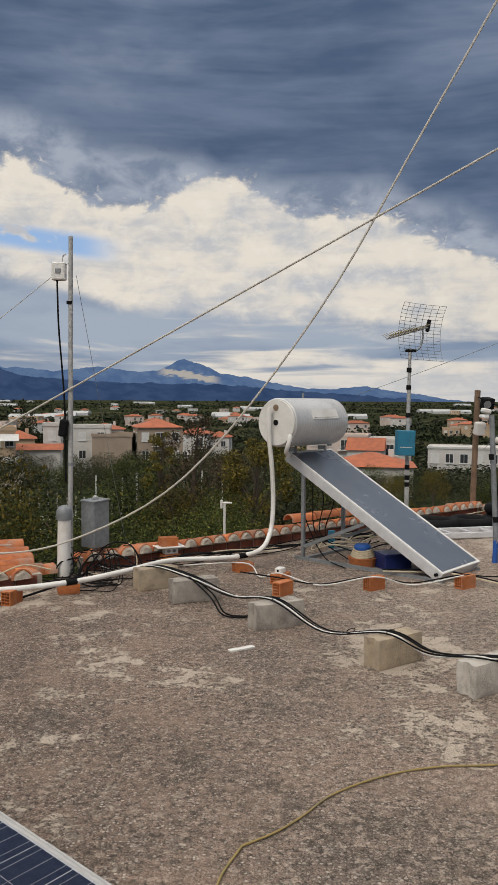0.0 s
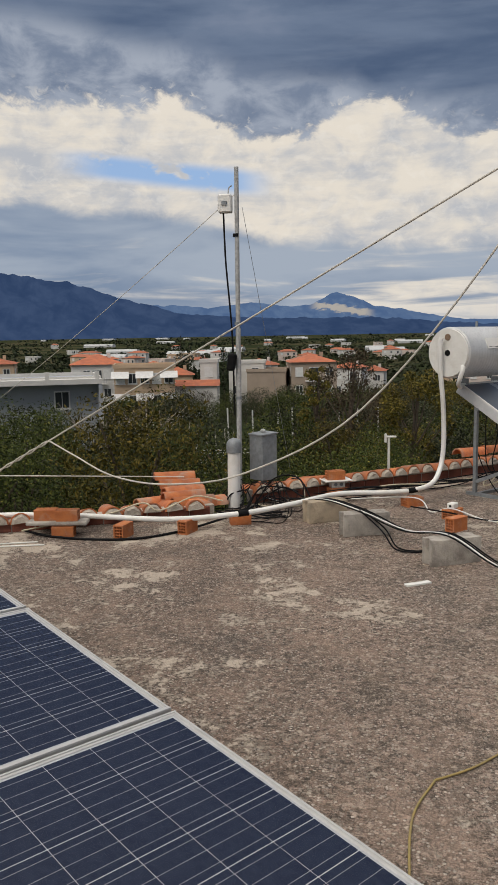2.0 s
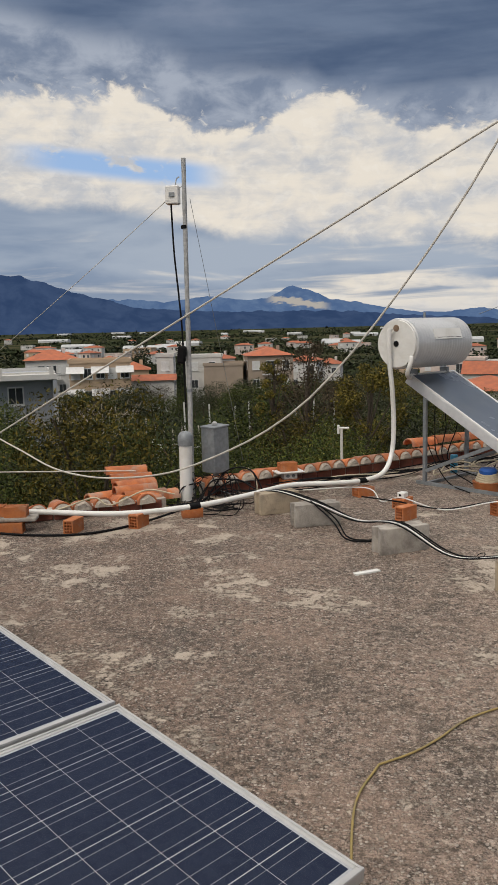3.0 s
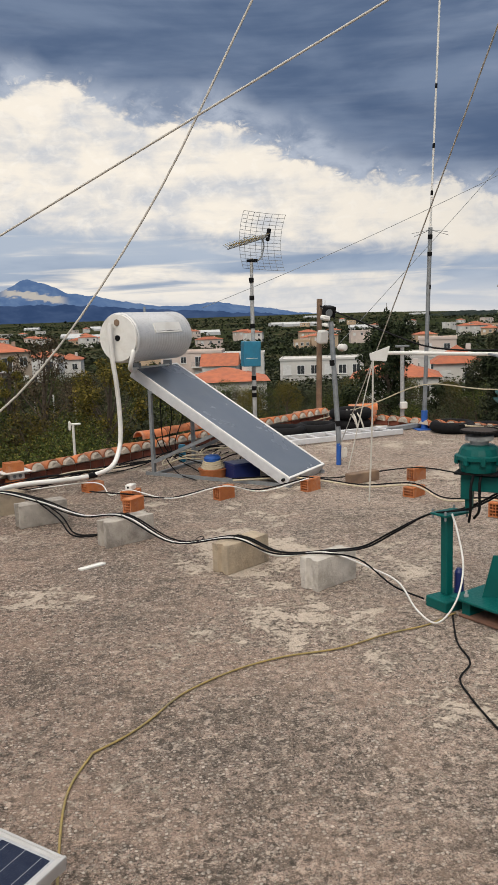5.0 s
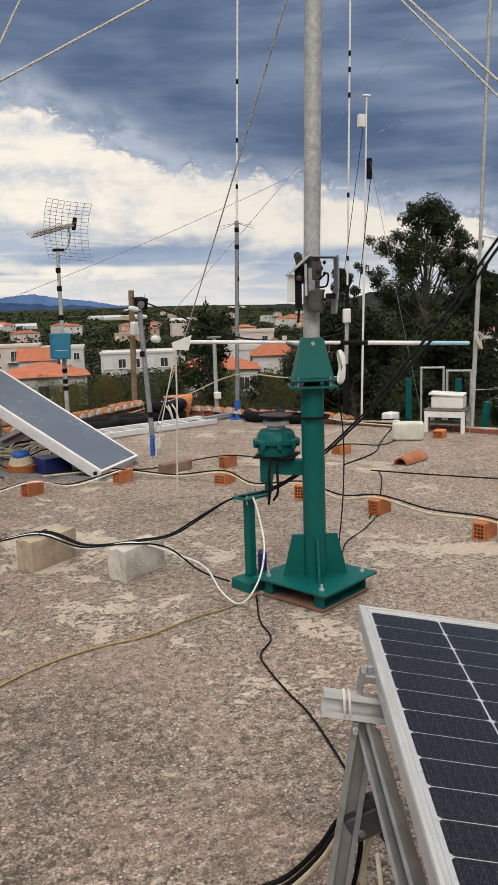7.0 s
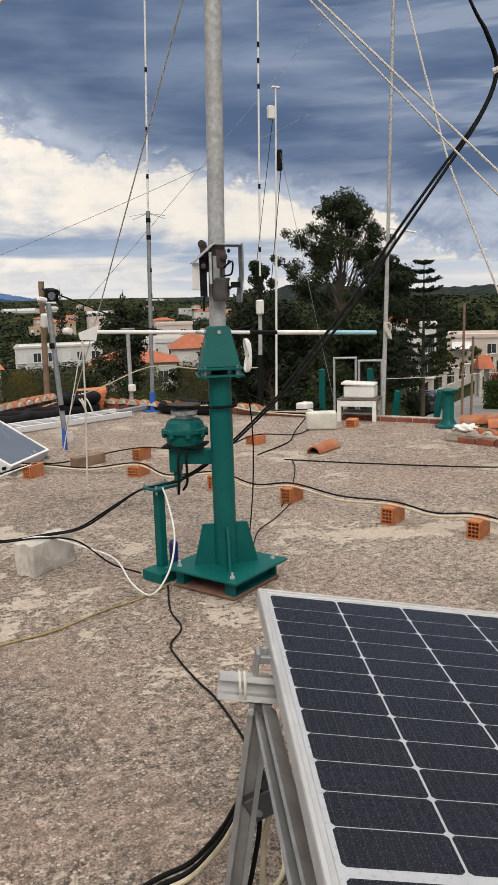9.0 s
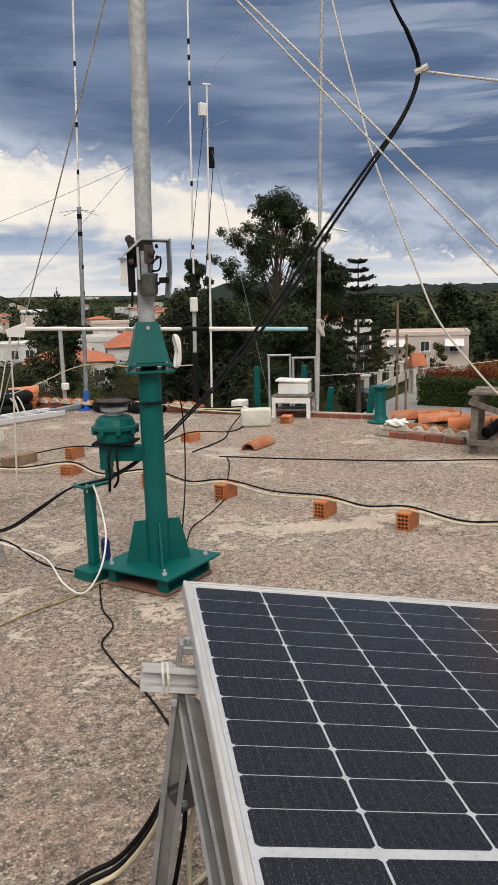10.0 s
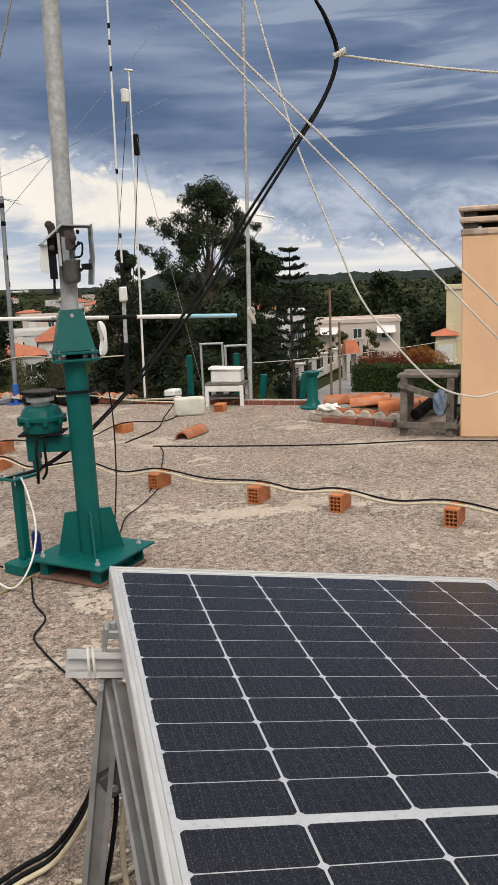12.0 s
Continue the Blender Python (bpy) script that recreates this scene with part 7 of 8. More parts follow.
LEAF_CITRUS = leaf_material("citrus_leaf", (0.008, 0.015, 0.005), (0.080, 0.098, 0.021), (0.18, 0.165, 0.035))
LEAF_OLIVE = leaf_material("olive_leaf", (0.018, 0.023, 0.013), (0.066, 0.070, 0.036))
LEAF_DARK = leaf_material("dark_leaf", (0.008, 0.014, 0.007), (0.034, 0.044, 0.018))
LEAF_YELLOW = leaf_material("yellowing_leaf", (0.030, 0.032, 0.008), (0.16, 0.125, 0.022), (0.24, 0.17, 0.04))
LEAF_BROWN = leaf_material("dry_brown_leaf", (0.028, 0.021, 0.014), (0.095, 0.072, 0.042))
LEAF_ORANGE = leaf_material("orange_leaf", (0.16, 0.05, 0.012), (0.42, 0.17, 0.035))
LEAF_RED = leaf_material("red_leaf", (0.07, 0.014, 0.012), (0.24, 0.055, 0.02))
BARK = material("bark", (0.10, 0.075, 0.055), (0.06, 0.045, 0.034), 8, 0.95, bump=0.6)


def leaf_mesh(name, centres, radii, count, size, mat, seed, squash=0.85, shell=0.55):
    """Many small bent leaves scattered through the outer part of clumps."""
    rs = np.random.RandomState(seed)
    centres, radii = np.array(centres, float), np.array(radii, float)
    pick = rs.choice(len(centres), count, p=radii ** 2 / (radii ** 2).sum())
    d = rs.normal(size=(count, 3))
    d /= np.linalg.norm(d, axis=1)[:, None]
    rad = radii[pick] * (shell + (1.08 - shell) * rs.rand(count) ** 0.6)
    pos = centres[pick] + d * rad[:, None] * np.array([1, 1, squash])
    nrm = d * 0.7 + rs.normal(size=(count, 3)) * 0.6 + np.array([0, 0, 0.35])
    nrm /= np.linalg.norm(nrm, axis=1)[:, None]
    tan = np.cross(nrm, rs.normal(size=(count, 3)))
    tan /= np.linalg.norm(tan, axis=1)[:, None]
    bit = np.cross(nrm, tan)
    s = size * (0.6 + 0.8 * rs.rand(count))[:, None]
    v = np.stack([pos - tan * s, pos + bit * s * 0.42 - nrm * s * 0.12, pos + tan * s, pos - bit * s * 0.42 - nrm * s * 0.12], 1).reshape(-1, 3)
    f = np.arange(count * 4).reshape(-1, 4)
    me = bpy.data.meshes.new(name)
    me.from_pydata(v.tolist(), [], f.tolist())
    me.materials.append(mat)
    return me


def limb_mesh(name, limbs):
    bm = bmesh.new()
    for pts, r0, r1 in limbs:
        path = smooth_path(pts, 3)
        n = len(path) - 1
        sweep(bm, path, [r0 + (r1 - r0) * i / n for i in range(n + 1)], 7)
    me = bpy.data.meshes.new(name)
    bm.to_mesh(me)
    bm.free()
    me.materials.append(BARK)
    return me


def tree_kind(name, label, height, spread, mat, leaves, size, seed, clumps=14, low=0.28, squash=0.85):
    """A tapered trunk with limbs and a crown of leaf clumps, standing at the origin."""
    rs = random.Random(seed)
    centres, radii, limbs = [], [], [([(0, 0, -0.3), (0.05, 0.03, height * 0.2), (0.0, 0.08, height * 0.45)], 0.05 * height * 0.5, 0.03 * height * 0.5)]
    for i in range(clumps):
        a = i * 2.4 + rs.uniform(-0.4, 0.4)
        h = low + (0.92 - low) * ((i + 0.5) / clumps)
        wide = spread * (1.0 - 0.75 * max(0, (h - 0.55) / 0.45) ** 1.6) * rs.uniform(0.45, 0.85)
        c = (wide * math.cos(a), wide * math.sin(a), h * height * rs.uniform(0.93, 1.04))
        centres.append(c)
        radii.append(spread * rs.uniform(0.30, 0.52))
        if i % 2 == 0:
            limbs.append(([(0, 0.05, height * 0.25), (c[0] * 0.5, c[1] * 0.5, c[2] * 0.75), c], 0.016 * height * 0.5, 0.004 * height))
    root = thing(name, label, "tree")
    for nm, me in (("trunk", limb_mesh("trunk", limbs)), ("crown", leaf_mesh("crown", centres, radii, leaves, size, mat, seed, squash))):
        ob = new(nm, me)
        ob.parent = root
    return root


def clear_of_roof(x, y):
    """True past the two visible edges of the house."""
    ax_, ay_ = CORNER[0] - LEFT_END[0], CORNER[1] - LEFT_END[1]
    d1 = (-(x - LEFT_END[0]) * ay_ + (y - LEFT_END[1]) * ax_) / math.hypot(ax_, ay_)
    bx_, by_ = RIGHT_END[0] - CORNER[0], RIGHT_END[1] - CORNER[1]
    d2 = (-(x - CORNER[0]) * by_ + (y - CORNER[1]) * bx_) / math.hypot(bx_, by_)
    return max(d1, d2)


KINDS = [tree_kind("citrus_tree", "dense dark green citrus tree below the roof", 5.6, 2.5, LEAF_CITRUS, 17000, 0.041, 1, 20),
         tree_kind("citrus_tree", "dense dark green citrus tree below the roof", 5.2, 2.3, LEAF_CITRUS, 16000, 0.041, 2, 17),
         tree_kind("olive_tree", "grey-green olive tree in the grove", 5.0, 2.4, LEAF_OLIVE, 9000, 0.055, 3, 15),
         tree_kind("olive_tree", "grey-green olive tree in the grove", 5.3, 2.7, LEAF_OLIVE, 4200, 0.09, 4, 15),
         tree_kind("citrus_tree", "dark green citrus tree in the grove", 5.2, 2.6, LEAF_CITRUS, 4200, 0.09, 5, 15),
         tree_kind("broadleaf_tree", "yellowing broadleaf tree below the roof", 6.0, 2.2, LEAF_YELLOW, 9000, 0.055, 6, 18),
         tree_kind("broadleaf_tree", "half-bare brownish tree in the grove", 5.8, 1.9, LEAF_BROWN, 4200, 0.06, 7, 20)]
rt = random.Random(21)
placed = []
for ring in range(13):
    dist = 13.5 + ring * 3.7 + ring * ring * 0.12
    n = int(math.radians(120) * dist / 3.9)
    for i in range(n):
        a_ = radians(-58 + 112 * (i + 0.5) / n + rt.uniform(-1.2, 1.2))
        x, y = 1 + dist * math.sin(a_) + rt.uniform(-0.8, 0.8), dist * math.cos(a_) + rt.uniform(-0.8, 0.8)
        if clear_of_roof(x, y) < 3.4 or math.degrees(a_) > 39 or (math.degrees(a_) < -21 and 52 < dist) or (-21 <= math.degrees(a_) < -10 and 40 < dist < 82):
            continue
        if dist < 30:
            kind = rt.choice((0, 1, 0, 1, 2, 5, 0, 1, 6)) if dist > 21 else rt.choice((0, 1))
        else:
            kind = rt.choice((3, 4, 3, 3, 4, 6, 5))
        s = rt.uniform(0.82, 1.08) * (0.92 if dist > 30 else 1.22 if math.degrees(a_) < -12 and dist > 19 and rt.random() < 0.55 else 1.0)
        if math.degrees(a_) > 4:
            s *= 0.66 if dist > 26 else 0.86
        gz = ground_height(x, y)
        m = pose(x, y, gz, 0, 0, rt.uniform(0, 360)) @ Matrix.Diagonal((s, s, s * rt.uniform(0.92, 1.06), 1))
        placed.append((kind, m))
for i in range(56):
    a_, dist = radians(-30 + 34 * (i + rt.uniform(0.1, 0.9)) / 56), rt.choice((80, 86, 95, 104)) + rt.uniform(-3, 3)
    x, y = 0.84 + dist * math.sin(a_), dist * math.cos(a_)
    s = rt.uniform(0.50, 0.80)
    placed.append((rt.choice((3, 4, 3, 6)), pose(x, y, ground_height(x, y), 0, 0, rt.uniform(0, 360)) @ Matrix.Diagonal((s, s, s * rt.uniform(0.85, 1.1), 1))))
used = set()
for kind, m in placed:
    if kind in used:
        ob = copy_thing(KINDS[kind], m)
        ob.matrix_basis = m
        ob["group"] = "trees of the groves"
    else:
        KINDS[kind].matrix_basis = m
        KINDS[kind]["group"] = "trees of the groves"
        used.add(kind)


def far_woods(mat, seed, count, label, az0=-62, az1=68, open_=-0.10, lines=70):
    """Distant groves and hedge lines as loose leaf clumps on the plain, not countable."""
    rs = np.random.RandomState(seed)
    pos, size = [], []
    for i in range(count):
        d = 82 * math.exp(rs.rand() * 3.5)
        a = radians(az0 + (az1 - az0) * rs.rand())
        x, y = d * math.sin(a), d * math.cos(a)
        if noise.noise((x * 0.012, y * 0.012, 4.0)) + 0.5 * noise.noise((x * 0.05, y * 0.05, 9.0)) < open_ or (a > radians(36) and d < 150):
            continue
        pos.append((x, y, ground_height(x, y) + 1.2))
        size.append((1.1 + 1.5 * rs.rand()) * (1 + d / 900))
    for i in range(lines):
        d = 130 * math.exp(rs.rand() * 2.7)
        a = radians(-55 + 90 * rs.rand())
        turn, n = -a + rs.uniform(-0.35, 0.35), 10 + int(rs.rand() * 22)
        for j in range(n):
            u = (j - n / 2) * 2.6 * (1 + d / 900)
            x, y = d * math.sin(a) + u * math.cos(turn), d * math.cos(a) + u * math.sin(turn)
            pos.append((x, y, ground_height(x, y) + 1.5))
            size.append((1.5 + 1.2 * rs.rand()) * (1 + d / 1400))
    v, f = [], []
    for (x, y, z), s in zip(pos, size):
        d = math.hypot(x, y)
        n = 170 if d < 140 else (60 if d < 260 else (22 if d < 500 else 9))
        q = s * {170: 0.085, 60: 0.15, 22: 0.27, 9: 0.46}[n]
        dd = rs.normal(size=(n, 3))
        dd /= np.linalg.norm(dd, axis=1)[:, None]
        c = np.array((x, y, z)) + dd * s * np.array([1.15, 1.15, 0.75]) * (0.6 + 0.4 * rs.rand(n))[:, None]
        t1 = np.cross(dd + rs.normal(size=(n, 3)) * 0.3, (0.1, 0.2, 1.0))
        t1 /= np.linalg.norm(t1, axis=1)[:, None] + 1e-6
        t2 = np.cross(dd, t1)
        base = len(v)
        for j in range(n):
            v += [c[j] - t1[j] * q, c[j] + t2[j] * q * 0.8, c[j] + t1[j] * q, c[j] - t2[j] * q * 0.8]
            f.append((base + 4 * j, base + 4 * j + 1, base + 4 * j + 2, base + 4 * j + 3))
    me = bpy.data.meshes.new("far_woods")
    me.from_pydata([tuple(map(float, p)) for p in v], [], f)
    me.materials.append(mat)
    tagged(new("far_woods", me), label, "woods", kind="stuff")


far_woods(LEAF_DARK, 8, 3600, "dark green groves and hedges across the plain")
far_woods(LEAF_OLIVE, 18, 2600, "grey-green olive groves across the plain")
far_woods(LEAF_DARK, 28, 2600, "dark scrub and pines over the low hills", 26, 70, -0.5, 0)


def tall_tree(x, y, height, spread, mat, seed, label, name="eucalyptus_tree", leaves=5200, size=0.17, clumps=26, low=0.25, tuft=1.0, spurs=()):
    rs = random.Random(seed)
    gz = ground_height(x, y)
    centres, radii = [], []
    limbs = [([(0, 0, -0.3), (0.2, 0.1, height * 0.3), (-0.1, 0.2, height * 0.6), (0.1, 0.1, height * 0.92)], 0.022 * height, 0.004 * height)]
    for i in range(clumps):
        h = low + (0.98 - low) * (i + 0.5) / clumps
        a = i * 2.4 + rs.uniform(-0.6, 0.6)
        wide = spread * math.sin(math.pi * min(1, 0.25 + h * 0.72)) ** 0.7 * rs.uniform(0.25, 1.0)
        c = (wide * math.cos(a), wide * math.sin(a), h * height)
        centres.append(c)
        radii.append(spread * rs.uniform(0.11, 0.26) * tuft)
        limbs.append(([(0.0, 0.1, h * height * 0.72), (c[0] * 0.55, c[1] * 0.55, h * height * 0.86), c], 0.006 * height * min(1, 24 / clumps), 0.0010 * height))
    # long bare-stemmed spurs that end in loose plumes
    for dx, dy, hz in spurs:
        tip = Vector((dx, dy, hz))
        limbs.append(([(0, 0.1, hz * 0.55), (dx * 0.5, dy * 0.5, hz * 0.80), tuple(tip)], 0.006 * height, 0.0015 * height))
        for k in range(7):
            f = 0.62 + 0.4 * k / 6
            centres.append((dx * f + rs.uniform(-0.5, 0.5), dy * f + rs.uniform(-0.5, 0.5), hz * (0.60 + 0.40 * f) + rs.uniform(-0.5, 0.3)))
            radii.append(rs.uniform(0.22, 0.48))
    root = thing(name, label, "tree", at=pose(x, y, gz))
    for nm, me in (("trunk", limb_mesh("trunk", limbs)), ("crown", leaf_mesh("crown", centres, radii, leaves, size, mat, seed, 0.9, 0.05 if spurs else 0.25))):
        ob = new(nm, me)
        ob.parent = root
    return root


tall_tree(35.7, 48.0, 15.7, 5.2, LEAF_DARK, 31, "tall ragged dark eucalyptus with open branches", leaves=62000, size=0.095, clumps=84, low=0.2, tuft=0.78,
          spurs=((-2.9, 2.2, 13.4), (-4.0, 3.0, 11.2), (-1.2, 0.9, 15.4), (0.6, -0.4, 15.6), (1.9, -1.4, 14.4), (3.1, -2.3, 12.4), (-2.0, 1.0, 12.4), (2.4, -0.6, 13.2)))
tall_tree(39.4, 47.2, 11.2, 3.9, LEAF_DARK, 32, "dark rounded pine beside the eucalyptus", "pine_tree", 18000, 0.14, 34)
tall_tree(30.5, 51.0, 11.2, 2.4, LEAF_DARK, 33, "sparse dark tree beside the eucalyptus", "broadleaf_tree", 9000, 0.13, 26)
tall_tree(23.0, 37.0, 8.0, 3.4, LEAF_DARK, 34, "dark bushy tree beyond the upstand", "broadleaf_tree", 18000, 0.12, 34)
tall_tree(29.0, 36.5, 7.6, 3.6, LEAF_DARK, 36, "dark bushy tree beyond the upstand", "broadleaf_tree", 18000, 0.12, 34)
tall_tree(26.0, 44.0, 8.6, 4.2, LEAF_OLIVE, 35, "grey-green tree beyond the upstand", "broadleaf_tree", 16000, 0.12, 34)
tall_tree(20.0, 52.0, 8.5, 3.6, LEAF_DARK, 40, "dark rounded pine among the houses", "pine_tree", 7000, 0.14)
tall_tree(116, 105, 13.5, 7.0, LEAF_DARK, 37, "distant dark pine on the rise", "pine_tree", 3600, 0.45)
tall_tree(126, 92, 13.5, 8.0, LEAF_DARK, 38, "distant dark pine on the rise", "pine_tree", 3600, 0.45)
tall_tree(108, 110, 10.5, 8.0, LEAF_DARK, 43, "distant dark pine on the rise", "pine_tree", 3600, 0.40)
tall_tree(100, 113, 11.5, 8.5, LEAF_DARK, 39, "distant dark pine on the rise", "pine_tree", 3000, 0.45)
tall_tree(70, 55, 5.6, 3.6, LEAF_DARK, 41, "dark garden tree behind the hedge", "broadleaf_tree", 6000, 0.17)
tall_tree(74, 58, 5.8, 3.8, LEAF_DARK, 42, "dark garden tree behind the hedge", "broadleaf_tree", 6000, 0.17)

tall_tree(-1.6, 31.0, 8.2, 2.3, LEAF_BROWN, 51, "tall half-bare brownish tree in the grove", "broadleaf_tree", 6500, 0.06, 30)
tall_tree(0.9, 28.5, 7.4, 2.2, LEAF_YELLOW, 52, "yellowing tree in the grove", "broadleaf_tree", 9000, 0.06, 26)
tall_tree(-3.6, 36.0, 7.4, 1.5, LEAF_YELLOW, 53, "slim yellowing tree in the grove", "broadleaf_tree", 5000, 0.065, 22)

for seed, x, y in ((61, 62.0, 66.0), (62, 65.0, 64.5), (63, 68.0, 63.0)):
    tall_tree(x, y, 3.6, 2.0, LEAF_CITRUS, seed, "green garden bush in front of the pink house", "garden_bush", 3000, 0.10, 12)


def bare_tree(x, y, height):
    """A leafless pale tree: limbs that fork twice."""
    rs = random.Random(12)
    root = thing("bare_tree", "leafless pale-barked tree with arching branches", "tree", at=pose(x, y, ground_height(x, y)))
    limbs = [([(0, 0, -0.2), (0.1, 0, height * 0.25), (0.0, 0.1, height * 0.45)], 0.12, 0.08)]
    for i in range(9):
        a = i * 0.7 + rs.uniform(-0.2, 0.2)
        r = height * rs.uniform(0.30, 0.55)
        e = (r * math.cos(a), r * math.sin(a), height * rs.uniform(0.7, 1.0))
        m = (e[0] * 0.45, e[1] * 0.45, height * 0.68)
        limbs.append(([(0, 0.1, height * 0.42), m, e], 0.05, 0.014))
        for k in range(3):
            b = a + rs.uniform(-0.9, 0.9)
            f = (m[0] + 0.9 * math.cos(b), m[1] + 0.9 * math.sin(b), m[2] + rs.uniform(0.4, 1.3))
            limbs.append(([m, ((m[0] + f[0]) / 2, (m[1] + f[1]) / 2, m[2] + 0.35), f], 0.026, 0.008))
    me = limb_mesh("branches", limbs)
    me.materials.clear()
    me.materials.append(material("pale_bark", (0.34, 0.30, 0.25), (0.25, 0.22, 0.18), 6, 0.95, bump=0.3))
    ob = new("branches", me)
    ob.parent = root


bare_tree(-13.2, 39.5, 5.6)
bare_tree(-16.4, 41.0, 5.2)


def araucaria(x, y, height):
    gz = ground_height(x, y)
    root = thing("araucaria_tree", "tiered dark araucaria with level whorls of branches", "tree", at=pose(x, y, gz))
    limbs = [([(0, 0, -0.2), (0, 0, height * 0.5), (0, 0, height)], 0.16, 0.02)]
    rs = random.Random(3)
    centres, radii = [], []
    for t_ in range(13):
        h = height * (0.40 + 0.58 * t_ / 12)
        ln = 2.3 * (1 - (t_ / 13.3)) ** 0.75 * rs.uniform(0.8, 1.12) + 0.06
        for b in range(7):
            a = b * 0.898 + t_ * 0.5
            e = (ln * math.cos(a), ln * math.sin(a), h + 0.22 * ln * rs.uniform(0.4, 1.2))
            limbs.append(([(0, 0, h), (e[0] * 0.5, e[1] * 0.5, h - 0.02 * ln), e], 0.03, 0.008))
            for k in range(6):
                f = 0.30 + 0.70 * k / 5
                centres.append((e[0] * f, e[1] * f, h + (e[2] - h) * f * f))
                radii.append(0.13 + 0.10 * (1 - f))
    for nm, me in (("trunk", limb_mesh("trunk", limbs)), ("crown", leaf_mesh("crown", centres, radii, 13000, 0.07, LEAF_DARK, 4, 0.5, 0.0))):
        ob = new(nm, me)
        ob.parent = root


araucaria(30.3, 32.8, 10.2)


def cypress(x, y, height, r):
    gz = ground_height(x, y)
    root = thing("cypress_tree", "slim dark cypress among the houses", "tree", "cypresses", pose(x, y, gz))
    n = 12
    centres = [(0, 0, height * (0.08 + 0.86 * i / n)) for i in range(n)]
    radii = [r * (1.0 - 0.75 * (i / n) ** 2) for i in range(n)]
    for nm, me in (("trunk", limb_mesh("trunk", [([(0, 0, -0.2), (0, 0, height * 0.5), (0, 0, height * 0.95)], 0.15, 0.03)])), ("crown", leaf_mesh("crown", centres, radii, 1100, 0.28, LEAF_DARK, 6, 1.3, 0.6))):
        ob = new(nm, me)
        ob.parent = root


for x, y, h, r in ((35.5, 124.7, 15.5, 1.1), (41.5, 112.3, 14.0, 1.1), (-43.5, 153, 13.5, 1.6), (-37, 155, 13.5, 1.7), (-40.5, 152, 11.5, 1.4), (-55, 185, 17, 2.0), (7, 210, 13, 1.4), (-60, 150, 12, 1.6)):
    cypress(x, y, h, r)


# ---- houses ----
def wall_paint(name, c):
    return material(name, c, tuple(v * 0.9 for v in c), 0.6, 0.92, bump=0, fine_scale=12, stain=tuple(v * 0.75 for v in c), stain_scale=0.35, stain_amount=0.4)


WALLS = {"beige": wall_paint("beige_render", (0.36, 0.29, 0.225)), "white": wall_paint("white_render", (0.60, 0.585, 0.55)), "grey": wall_paint("grey_render", (0.34, 0.36, 0.39)),
         "tan": wall_paint("tan_render", (0.50, 0.37, 0.25)), "cream": wall_paint("cream_render", (0.66, 0.58, 0.38)), "pink": wall_paint("pale_pink_render", (0.62, 0.52, 0.46))}
GLASS = material("dark_window", (0.035, 0.04, 0.045), (0.05, 0.055, 0.06), 2, 0.15, bump=0, spec=0.7)
SHUTTER = material("white_shutter", (0.66, 0.66, 0.64), (0.58, 0.58, 0.56), 3, 0.6, bump=0)


